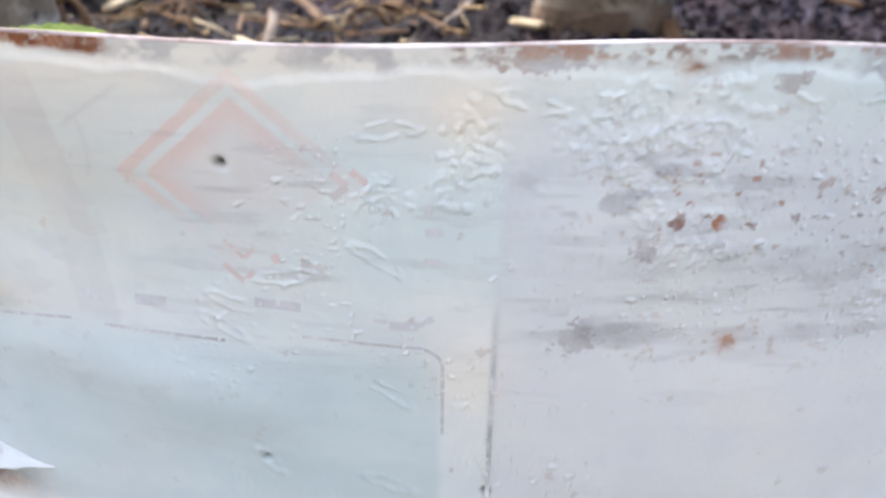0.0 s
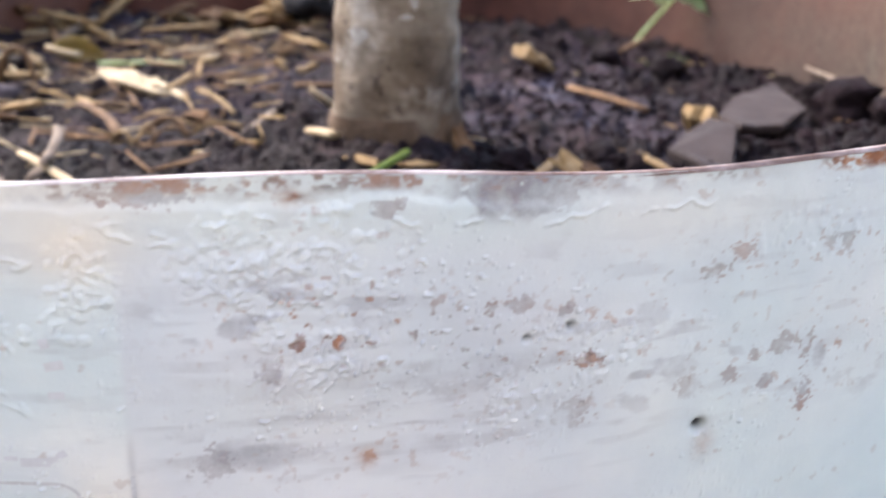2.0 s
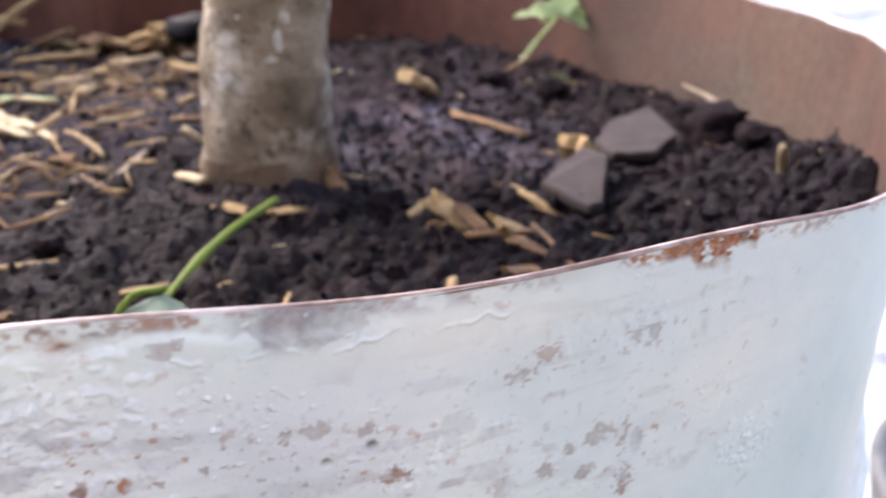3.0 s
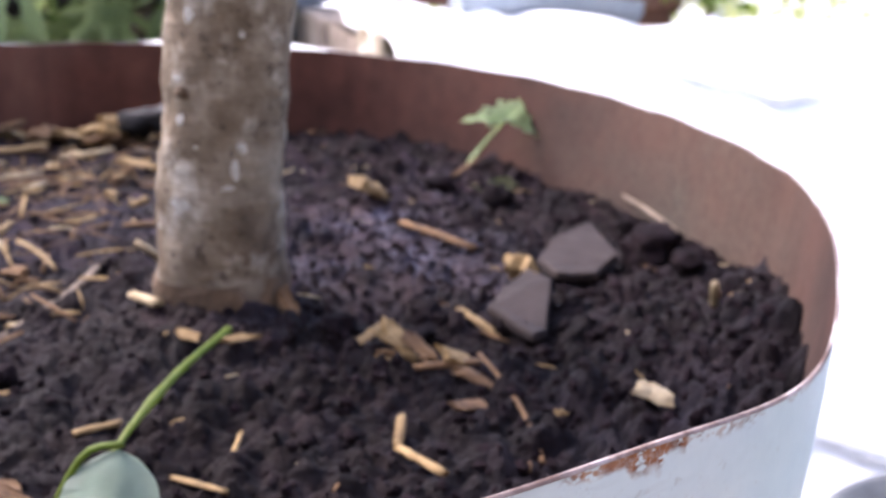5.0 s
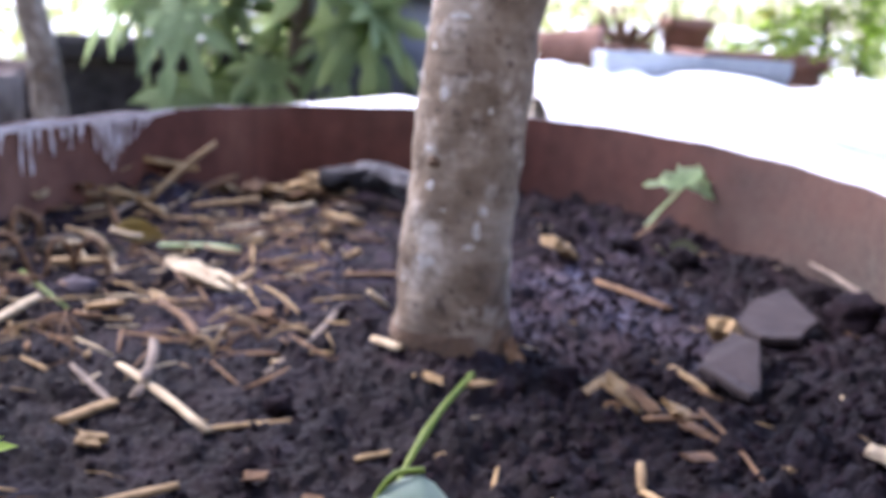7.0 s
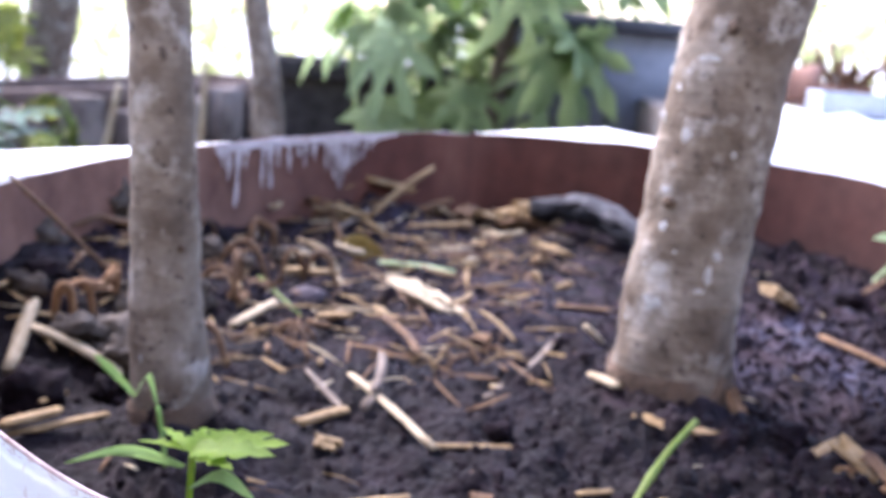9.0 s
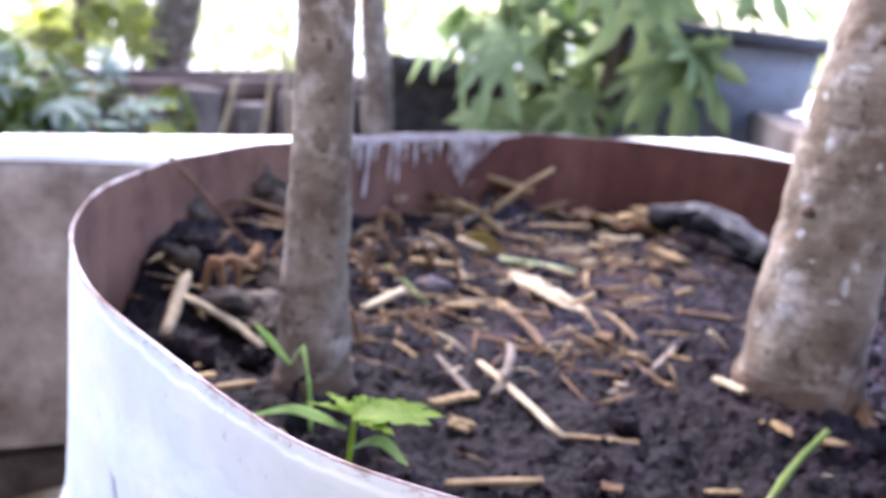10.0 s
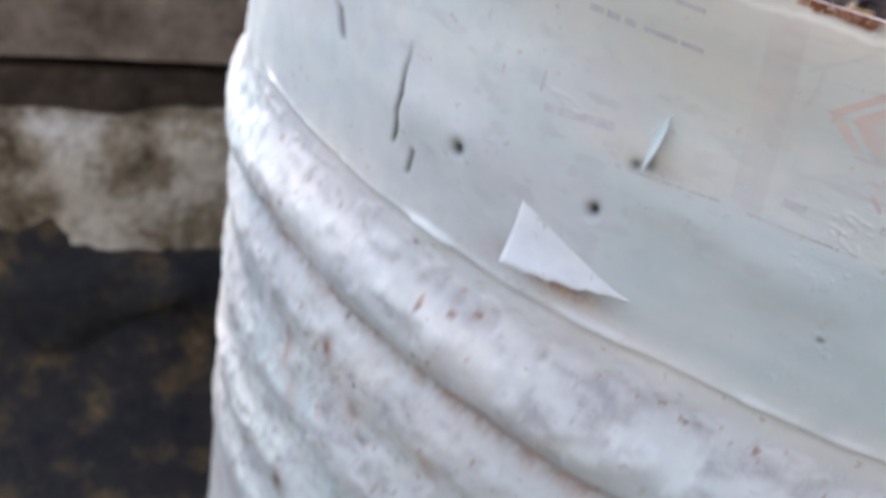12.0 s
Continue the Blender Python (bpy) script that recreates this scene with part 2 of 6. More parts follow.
BEDSOIL = grainy("weedy_brown_bed", [(0.34, (0.008, 0.006, 0.004)), (0.5, (0.028, 0.020, 0.013)), (0.62, (0.055, 0.046, 0.026)), (0.72, (0.13, 0.105, 0.07))], 26, 0.95, 8, 0.004, 0.9)
FOOTING = grainy("rough_lichened_concrete", [(0.34, (0.09, 0.065, 0.035)), (0.46, (0.34, 0.28, 0.20)), (0.60, (0.74, 0.69, 0.61))], 17, 0.95, 8, 0.004, 0.9)
# White that stands for sun on the concrete ledge's top.
SUNLIT_WHITE = grainy("sunlit_white_top", [(0.25, (0.74, 0.74, 0.72)), (0.6, (0.86, 0.86, 0.85))], 9, 0.8, 9, 0.001, 0.4)
SHEET = grainy("white_plastic_sheet", [(0.25, (0.78, 0.81, 0.84)), (0.6, (0.90, 0.91, 0.92))], 9, 0.5, 9, 0.001, 0.3)
PLASTER = grainy("grey_plaster", [(0.3, (0.30, 0.29, 0.27)), (0.7, (0.42, 0.41, 0.38))], 3, 0.9, 20, 0.003, 0.4)
YARD = grainy("sunlit_pale_yard", [(0.3, (0.55, 0.53, 0.48)), (0.7, (0.75, 0.73, 0.68))], 2, 0.9, 20, 0.003, 0.4)
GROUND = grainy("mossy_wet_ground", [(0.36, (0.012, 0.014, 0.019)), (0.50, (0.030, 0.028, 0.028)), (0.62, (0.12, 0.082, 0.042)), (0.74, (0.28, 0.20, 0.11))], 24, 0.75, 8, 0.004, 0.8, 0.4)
POTGREY = grainy("blue_grey_plastic", [(0.3, (0.13, 0.14, 0.165)), (0.7, (0.29, 0.305, 0.34))], 12, 0.55, 9, 0.0008, 0.3)
POTLIP = grainy("dark_plastic_lip", [(0.3, (0.035, 0.040, 0.055)), (0.7, (0.08, 0.085, 0.10))], 20, 0.5, 9, 0.0005, 0.3)
TERRA = grainy("old_terracotta", [(0.3, (0.17, 0.085, 0.058)), (0.7, (0.36, 0.20, 0.14))], 16, 0.85, 9, 0.001, 0.5)
OLDTERRA = grainy("dirty_brown_clay", [(0.3, (0.075, 0.048, 0.036)), (0.55, (0.17, 0.112, 0.084)), (0.72, (0.28, 0.21, 0.17))], 14, 0.9, 9, 0.002, 0.7)
BOXGREY = grainy("grey_painted_box", [(0.3, (0.30, 0.34, 0.37)), (0.7, (0.44, 0.48, 0.50))], 14, 0.7, 9, 0.001, 0.4)
BASIN = grainy("grey_basin", [(0.3, (0.075, 0.080, 0.085)), (0.7, (0.22, 0.225, 0.225))], 18, 0.55, 9, 0.001, 0.4)


def leaf_mat(name, a, c, scale=60):
    m, n, l, b = material(name, 0.5, 0.0, 0.4)
    col = ramp(n, l, noise_node(n, l, scale, 4), [(0.3, a), (0.7, c)])
    info = n.new("ShaderNodeObjectInfo")
    geo = n.new("ShaderNodeNewGeometry")
    both = times(n, l, times(n, l, info.outputs["Random"], 0.5), times(n, l, geo.outputs["Random Per Island"], 0.5), "ADD")
    col = mix(n, l, 1.0, col, ramp(n, l, both, [(0.0, (0.6, 0.66, 0.6)), (1.0, (1.0, 1.0, 0.9))]), "MULTIPLY")
    l.new(col, b.inputs["Base Color"])
    t = n.new("ShaderNodeBsdfTranslucent")
    l.new(col, t.inputs["Color"])
    s = n.new("ShaderNodeMixShader")
    s.inputs[0].default_value = 0.55
    l.new(b.outputs[0], s.inputs[1])
    l.new(t.outputs[0], s.inputs[2])
    l.new(s.outputs[0], n["Material Output"].inputs["Surface"])
    return m


LEAF = leaf_mat("mid_green_leaf", (0.34, 0.43, 0.20), (0.58, 0.66, 0.38), 14)
FRESH = leaf_mat("fresh_green_leaf", (0.28, 0.44, 0.04), (0.46, 0.60, 0.10))
PALEFRESH = leaf_mat("pale_fresh_leaf", (0.32, 0.50, 0.16), (0.48, 0.62, 0.28))
PALELEAF = leaf_mat("pale_green_leaf", (0.55, 0.68, 0.42), (0.72, 0.82, 0.58))
VINELEAF = leaf_mat("grey_green_leaf", (0.36, 0.47, 0.42), (0.50, 0.60, 0.55))
VINESTEM = leaf_mat("green_stem", (0.17, 0.25, 0.04), (0.30, 0.36, 0.09))
YELLOWLEAF = leaf_mat("yellow_green_leaf", (0.32, 0.38, 0.07), (0.52, 0.52, 0.14))
HEDGELEAF = leaf_mat("sunlit_pale_leaf", (0.40, 0.44, 0.16), (0.60, 0.58, 0.30), 2)
OLIVE = leaf_mat("dull_olive_leaf", (0.07, 0.085, 0.035), (0.14, 0.15, 0.07))
DEADLEAF = leaf_mat("olive_dead_leaf", (0.20, 0.15, 0.02), (0.34, 0.20, 0.03))


# ---- small tools ----
def part(name, bm, mat, parent=None, label="", smooth=True):
    me = bpy.data.meshes.new(name)
    bm.to_mesh(me)
    bm.free()
    return mesh_part(name, me, mat, parent, label, smooth)


def mesh_part(name, me, mat, parent=None, label="", smooth=True):
    me.materials.append(mat)
    me.polygons.foreach_set("use_smooth", [smooth] * len(me.polygons))
    ob = new(name, me)
    if parent is not None:
        ob.parent = parent
    return tagged(ob, label)


def grid_mesh(name, pts, close=False):
    """A mesh from an array rows x columns x 3; close joins the last column to the first."""
    r, c = pts.shape[:2]
    i = np.arange(r * c).reshape(r, c)
    if close:
        i = np.concatenate([i, i[:, :1]], 1)
    f = np.stack([i[:-1, :-1], i[:-1, 1:], i[1:, 1:], i[1:, :-1]], -1).reshape(-1, 4)
    me = bpy.data.meshes.new(name)
    me.vertices.add(r * c)
    me.vertices.foreach_set("co", pts.reshape(-1).astype(np.float32))
    me.loops.add(f.size)
    me.loops.foreach_set("vertex_index", f.reshape(-1).astype(np.int32))
    me.polygons.add(len(f))
    me.polygons.foreach_set("loop_start", (np.arange(len(f)) * 4).astype(np.int32))
    me.update(calc_edges=True)
    me.validate()
    return me


def hash3(x, y, z, seed):
    h = (x * 374761393 + y * 668265263 + z * 2147483647 + seed * 1274126177) & 0xFFFFFFFF
    h = ((h ^ (h >> 13)) * 1274126177) & 0xFFFFFFFF
    return ((h ^ (h >> 16)) & 0xFFFF) / 65535.0


def lattice(u, v, w=0.0, seed=0):
    """Smooth value noise, 0 to 1."""
    u, v, w = np.broadcast_arrays(np.asarray(u, float), np.asarray(v, float), np.asarray(w, float))
    iu, iv, iw = (np.floor(q).astype(np.int64) for q in (u, v, w))
    fu, fv, fw = u - iu, v - iv, w - iw
    fu, fv, fw = (q * q * (3 - 2 * q) for q in (fu, fv, fw))
    out = 0
    for du in (0, 1):
        for dv in (0, 1):
            for dw in (0, 1):
                k = (fu if du else 1 - fu) * (fv if dv else 1 - fv) * (fw if dw else 1 - fw)
                out = out + k * hash3(iu + du, iv + dv, iw + dw, seed)
    return out


def fractal(u, v, seed=0, octaves=4):
    return sum(lattice(u * 2 ** k, v * 2 ** k, 0.5, seed + k) * 0.5 ** k for k in range(octaves)) / sum(0.5 ** k for k in range(octaves))


def step(lo, hi, x):
    q = np.clip((x - lo) / (hi - lo), 0, 1)
    return q * q * (3 - 2 * q)


def tube(points, radii, sides=10, rough=0.0, freq=60.0, seed=0, caps=True):
    """A bmesh tube through points, with uneven radius."""
    bm = bmesh.new()
    pts = [Vector(p) for p in points]
    rings = []
    for i, p in enumerate(pts):
        d = (pts[min(i + 1, len(pts) - 1)] - pts[max(i - 1, 0)]).normalized()
        a = d.cross(Vector((0.13, 0.97, 0.21))).normalized()
        b = d.cross(a)
        r = radii[i] if isinstance(radii, (list, tuple)) else radii
        ring = []
        for k in range(sides):
            t = 2 * math.pi * k / sides
            o = a * math.cos(t) + b * math.sin(t)
            q = 1 + rough * 2 * (noise.noise((p + o * r) * freq + Vector((seed, 0, 0))))
            ring.append(bm.verts.new(p + o * r * q))
        rings.append(ring)
    for s, e in zip(rings, rings[1:]):
        for k in range(sides):
            bm.faces.new((s[k], s[(k + 1) % sides], e[(k + 1) % sides], e[k]))
    if caps:
        bm.faces.new(rings[0][::-1])
        bm.faces.new(rings[-1])
    bmesh.ops.recalc_face_normals(bm, faces=bm.faces[:])
    return bm


def curve_points(ctrl, n):
    """Points along a smooth curve through ctrl (Catmull-Rom)."""
    c = [Vector(ctrl[0]) * 2 - Vector(ctrl[1]), *map(Vector, ctrl), Vector(ctrl[-1]) * 2 - Vector(ctrl[-2])]
    out = []
    for i in range(n):
        u = i / (n - 1) * (len(ctrl) - 1)
        k = min(int(u), len(ctrl) - 2)
        t = u - k
        a, b, d, e = c[k:k + 4]
        out.append(0.5 * ((2 * b) + (d - a) * t + (2 * a - 5 * b + 4 * d - e) * t * t + (3 * b - a - 3 * d + e) * t ** 3))
    return out


def lathe(profile, centre, sides=48, squash=1.0):
    """A closed turned shape from (radius, height) pairs."""
    bm = bmesh.new()
    rings = [[bm.verts.new((centre[0] + r * math.cos(2 * math.pi * k / sides), centre[1] + squash * r * math.sin(2 * math.pi * k / sides), centre[2] + h)) for k in range(sides)] for r, h in profile]
    for s, e in zip(rings, rings[1:]):
        for k in range(sides):
            bm.faces.new((s[k], s[(k + 1) % sides], e[(k + 1) % sides], e[k]))
    bm.faces.new(rings[0][::-1])
    bm.faces.new(rings[-1])
    bmesh.ops.recalc_face_normals(bm, faces=bm.faces[:])
    return bm


def block(x0, y0, z0, x1, y1, z1, bevel=0.004, cuts=0, rough=0.0, seed=0, freq=12.0):
    bm = bmesh.new()
    bmesh.ops.create_cube(bm, size=1, matrix=Matrix.Translation(((x0 + x1) / 2, (y0 + y1) / 2, (z0 + z1) / 2)) @ Matrix.Diagonal((x1 - x0, y1 - y0, z1 - z0, 1)))
    if bevel:
        bmesh.ops.bevel(bm, geom=bm.edges[:], offset=bevel, segments=2, profile=0.5, affect="EDGES")
    if cuts:
        bmesh.ops.subdivide_edges(bm, edges=bm.edges[:], cuts=cuts, use_grid_fill=True)
    for v in bm.verts:
        if rough:
            v.co += Vector([noise.noise(v.co * freq + Vector((seed + 7 * k, seed, k))) for k in range(3)]) * rough
    return bm


def pebble(centre, size, seed, level=2, rough=0.0):
    bm = bmesh.new()
    bmesh.ops.create_icosphere(bm, subdivisions=level, radius=1)
    for v in bm.verts:
        k = 1 + 0.45 * noise.noise(v.co * 1.3 + Vector((seed * 3.7, seed, 1))) + 0.15 * noise.noise(v.co * 4 + Vector((seed, 2, 1)))
        k += rough * (noise.noise(v.co * 3.1 + Vector((seed, 7, seed))) + 0.7 * noise.noise(v.co * 7.3 + Vector((2, seed, 5))))
        v.co = Vector(centre) + Vector((v.co.x * size[0], v.co.y * size[1], v.co.z * size[2])) * k
    return bm


def clumps(x, y, size, seed, share=1.0, power=0.5):
    """Heights 0 to 1 of rounded lumps, one in each cell of a jittered grid; share: how many cells have one."""
    x, y = np.asarray(x, float) / size, np.asarray(y, float) / size
    ix, iy = np.floor(x), np.floor(y)
    best = np.zeros(np.broadcast(x, y).shape)
    for dx in (-1, 0, 1):
        for dy in (-1, 0, 1):
            cx, cy = ix + dx, iy + dy
            h = [np.mod(np.sin(cx * a + cy * b + seed * 17.3) * 43758.5453, 1.0) for a, b in ((127.1, 311.7), (269.5, 183.3), (419.2, 371.9), (93.7, 57.1))]
            r = 0.40 + 0.42 * h[2]
            d = ((x - cx - 0.5 - 0.8 * (h[0] - 0.5)) ** 2 + (y - cy - 0.5 - 0.8 * (h[1] - 0.5)) ** 2) / r ** 2
            best = np.maximum(best, (h[3] < share) * r / 0.82 * np.clip(1 - d, 0, 1) ** power)
    return best


# ---- the cut steel drum ----
CX, CY, RIM, GROUND_Z = 0.038, 0.400, 0.4588, 0.0


def radius(a):
    """The drum's radius by its angle in radians, shaped to fit its outline in the camera's view."""
    return (0.2724 + 0.0032 * np.cos(a) - 0.0023 * np.sin(a) - 0.0261 * np.cos(2 * a) + 0.0149 * np.sin(2 * a)
            - 0.0031 * np.cos(3 * a) - 0.0046 * np.sin(3 * a) + 0.0035 * np.exp(-((np.degrees(a) + 65) / 8) ** 2) - 0.0050 * np.exp(-((np.degrees(a) + 44) / 15) ** 2))


def rim_z(a):
    d = np.degrees(a)
    return RIM + 0.0008 * np.exp(-((d + 91) / 8) ** 2) - 0.0036 * np.exp(-((d + 60) / 9) ** 2) - 0.0010 * np.exp(-((d + 110) / 6) ** 2) + 0.0004 * np.sin(a * 23)


def on_drum(deg, z, out=0.0):
    """A place on the drum's wall; its mouth is widened a little on one side to fit the camera's view."""
    a = np.radians(deg)
    r = radius(a) + out + (0.0040 * np.exp(-((np.asarray(deg) + 109) / 8) ** 2) - 0.0012 * np.exp(-((np.asarray(deg) + 92) / 5) ** 2)) * step(0.432, 0.458, np.asarray(z))
    return np.stack([CX + r * np.cos(a), CY + r * np.sin(a), np.broadcast_to(z, np.shape(r))], -1)


def hoop(z, deg=-110.0):
    """The rolling hoop and the ribs under it, as a bulge by height; lowered on the left to fit the camera's view."""
    z = z + 0.011 * step(-124, -143, np.asarray(deg)) * (np.asarray(deg) < 0)
    out = 0.0054 * np.exp(-(np.abs(z - 0.3590) / 0.0110) ** 2.2) - 0.0024 * np.exp(-((z - 0.3438) / 0.0040) ** 2)
    for zz in (0.3290, 0.2960, 0.2630, 0.2300):
        out = out + 0.0026 * np.exp(-((z - zz) / 0.0100) ** 2)
    return out


def uneven(lo, hi, stops):
    """Steps that are fine between some bounds: stops are (to, step)."""
    out, x = [], lo
    for to, d in stops:
        while x < to - 1e-9:
            out.append(x)
            x += d
    out.append(hi)
    return np.array(out)


def drum_body(parent):
    deg = uneven(-180, 180, [(-140, 0.5), (-108, 0.14), (-98.5, 0.06), (-83, 0.038), (-70, 0.05), (-50, 0.2), (180, 1.5)])[:-1]
    zs = uneven(0.0, 1.0, [(0.22, 0.012), (0.374, 0.0016), (0.40, 0.0006), (0.415, 0.0004), (0.4585, 0.00021)])
    zs[-1] = 0.4585
    u, v = np.meshgrid(deg, zs)
    a = np.radians(u)
    z = np.where(v > 0.40, 0.40 + (v - 0.40) / 0.0585 * (rim_z(a) - 0.40), v)
    s, h = u * 5.1, z * 1000.0  # millimetres along and up the wall
    dent = 0.0012 * (fractal(s / 60, h / 45, 11) - 0.5) * 2
    film = 0.0008 * step(-0.0012, 0.0006, z - (0.3828 + 0.0020 * step(-113, -104, u) + 0.0016 * (fractal(s / 9, h * 0, 5) - 0.5)))
    film = film * (1 - 0.30 * step(-0.0036, -0.0022, z - rim_z(a) + 0.0046 * (fractal(s / 7, h * 0, 171, 4) - 0.5))) * step(-139, -134, u) * (1 - step(-88, -80, u))
    lip = 0.0013 * np.exp(-((z - 0.3834 - 0.0020 * step(-113, -104, u) - 0.0016 * (fractal(s / 9, h * 0, 5) - 0.5)) / 0.0009) ** 2) * step(-134, -130, u) * (1 - step(-94, -86, u)) * (0.12 + 1.1 * step(0.42, 0.62, fractal(s / 16, h * 0, 8, 3)))

    def blob(d0, z0, w, t, p=2):
        return np.exp(-(np.abs((u - d0) / w) ** p + np.abs((z - z0) / t) ** p))

    # blistered paint: ridged noise inside a few clusters
    where = (blob(-91.0, 0.449, 2.2, 0.0085) * 1.1 + blob(-95.3, 0.4475, 0.6, 0.006) + blob(-97.0, 0.4425, 0.8, 0.003) * 0.9 + blob(-90.2, 0.437, 1.4, 0.004) * 0.8
             + blob(-85.7, 0.4290, 0.7, 0.004) * 1.0 + blob(-83.5, 0.437, 3.0, 0.006) * 0.5 + blob(-71.4, 0.420, 1.5, 0.006) * 0.9 + blob(-77.5, 0.448, 3.0, 0.004) * 0.45
             + blob(-100, 0.432, 3.5, 0.010) * 0.22 + blob(-99.5, 0.441, 0.5, 0.002) * 0.4)
    where = np.clip(where, 0, 1.2)
    warp = 0.9 * (fractal(s / 2.2, h / 2.2, 23, 2) - 0.5)
    cell = 1 - np.abs(2 * fractal(s / 1.0 + warp, h / 0.9 + warp, 21, 2) - 1)
    patchy = step(0.46, 0.60, fractal(s / 2.2, h / 2.4, 29, 3) + 0.25 * (where - 0.5))
    crisp = step(0.72, 0.90, cell) * np.clip(where * 1.6, 0, 1) * patchy
    beads = clumps(s + 0.5 * warp, h + 0.5 * warp, 0.70, 3, 0.36)
    blister = np.clip(where * 1.4, 0, 1) * (0.00015 * crisp + patchy * (0.00003 + 0.00017 * beads)) + 0.00022 * clumps(s, h, 0.9, 8, 0.08) * step(0.12, 0.4, where)
    stray = step(0.84, 0.92, lattice(s / 0.45, h / 0.42, 0, 37)) * step(0.45, 0.7, fractal(s / 14, h / 12, 38, 2))
    blister = blister + 0.00030 * stray * step(-103, -100, u) * (1 - step(-74, -70, u))
    # long blisters, each an outline of lifted paint
    for d0, z0, ln, ang in ((-96.9, 0.4500, 3.2, 8), (-97.2, 0.4345, 3.3, -35), (-99.3, 0.4313, 3.4, 12), (-100.9, 0.4235, 3.0, -25), (-100.7, 0.4270, 3.0, -20),
                            (-96.9, 0.4160, 3.0, -38), (-94.0, 0.4535, 3.6, -15), (-100.0, 0.4035, 2.5, -50), (-97.0, 0.4020, 3.5, -20), (-111.2, 0.4268, 3.5, -14), (-107.6, 0.4290, 2.4, 68)):
        c, si = math.cos(math.radians(ang)), math.sin(math.radians(ang))
        p, q = (u - d0) * 5.1 * c + (h - z0 * 1000) * si, -(u - d0) * 5.1 * si + (h - z0 * 1000) * c
        q = q + 0.7 * (lattice(s / 1.3, h / 1.3, 0, 44) - 0.5)
        e = np.sqrt((p / ln) ** 2 + (q / 0.8) ** 2)
        blister = blister + 0.00020 * np.exp(-((e - 1) / 0.22) ** 2) * step(0.10, 0.6, lattice(s / 1.1, h / 1.1, 0, 45))
    edge_z = 0.4542 + 0.0044 * (fractal(s / 4.5, h * 0, 163, 4) - 0.5)
    blister = blister + 0.00022 * np.exp(-((z - edge_z) / 0.00025) ** 2) * step(-93.5, -92.5, u) * (1 - step(-82, -79, u)) * step(0.42, 0.60, fractal(s / 2.2, h * 0, 167, 3))
    pits = np.zeros_like(u)
    for d0, z0, w, t, k in ((-100.55, 0.4453, 0.13, 0.0006, 1), (-80.33, 0.4218, 0.22, 0.0009, 1.2), (-115.35, 0.4066, 0.32, 0.0019, 1.1), (-109.0, 0.4090, 0.25, 0.0016, 1.1),
                            (-108.05, 0.4210, 0.22, 0.0012, 0.8), (-107.6, 0.4225, 0.16, 0.0016, 0.5), (-84.5, 0.4400, 0.12, 0.0006, 0.7), (-85.6, 0.4390, 0.10, 0.0005, 0.7), (-100.1, 0.4040, 0.12, 0.0005, 0.7), (-94.6, 0.4015, 0.10, 0.0006, 0.8),
                            (-109.0, 0.3725, 0.2, 0.001, 0.6), (-121.0, 0.345, 0.3, 0.002, 0.35), (-128, 0.335, 0.4, 0.0022, 0.4), (-131, 0.322, 0.4, 0.0022, 0.4)):
        pits = pits + k * blob(d0, z0, w, t)
    slit = np.exp(-((u + 119.12 + 0.05 * np.sin(z * 700)) / 0.10) ** 2) * step(0.397, 0.399, z) * (1 - step(0.418, 0.4235, z)) * (0.45 + 0.55 * step(0.420, 0.408, z))
    slit = slit + 0.7 * np.exp(-((u + 117.9 - (z - 0.397) * 20) / 0.14) ** 2) * step(0.392, 0.394, z) * (1 - step(0.3985, 0.4005, z))
    slit = slit + 0.5 * np.exp(-((u + 124.35 + (z - 0.4155) * 90) / 0.3) ** 2) * step(0.411, 0.413, z) * (1 - step(0.418, 0.420, z))
    hole = np.clip(pits, 0, 1) ** 1.3 * 0.95 + np.clip(slit * 1.3, 0, 1) * 0.95
    bulge = hoop(z, u) + 0.0012 * blob(-116.5, 0.409, 4.5, 0.008) + 0.0010 * blob(-102, 0.412, 2.5, 0.006) + 0.0009 * blob(-105.6, 0.4165, 3, 0.005)
    out = bulge + dent * step(-150, -130, u) * (1 - step(-62, -50, u)) * step(0.0, 0.03, RIM - z) + film + lip + blister - 0.0012 * np.clip(pits, 0, 1) - 0.0010 * np.clip(slit, 0, 1)
    out = out + (1 - step(0.372, 0.384, z)) * (0.0016 * (fractal(s / 14, h / 9, 151, 5) - 0.5) + 0.0006 * step(0.5, 0.6, fractal(s / 6, h / 4, 157, 3)))
    me = grid_mesh("body", on_drum(u, z, out), close=True)
    # wear: red rust, green grime, blue cream
    edge = rim_z(a) - z
    n1, n2, n3 = fractal(s / 5, h / 2.5, 61, 4), fractal(s / 2.2, h / 1.6, 71, 3), fractal(s / 18, h / 3.2, 81, 4)

    def stretch(lo, hi, soft=0.7):
        return step(lo - soft, lo, u) * (1 - step(hi, hi + soft, u))

    depth = (0.0005 + 0.0030 * n1) * (1 + 0.5 * stretch(-79.5, -67) + 1.4 * stretch(-74.9, -73.7, 0.4))
    rust = np.clip(stretch(-104.7, -103.0) * 1.2 + stretch(-95.5, -88.3) * 0.7 + stretch(-74.9, -73.7, 0.4) * 1.5 + stretch(-77.2, -75.0, 0.8) * 0.95 + stretch(-73.4, -72.7, 0.3) * 1.2 + stretch(-72, -68.5, 1.5) * 0.6 + stretch(-87.5, -80) * 0.45 + stretch(-132, -106) * 0.45 + stretch(-66, -58) * 0.5, 0, 1.2)
    rust = rust * (1 - step(0.45, 1.0, edge / depth)) * step(0.47, 0.58, 0.45 * n2 + 0.55 * fractal(s / 0.9, h / 0.6, 101, 2) + 0.20 * (rust - 0.6))
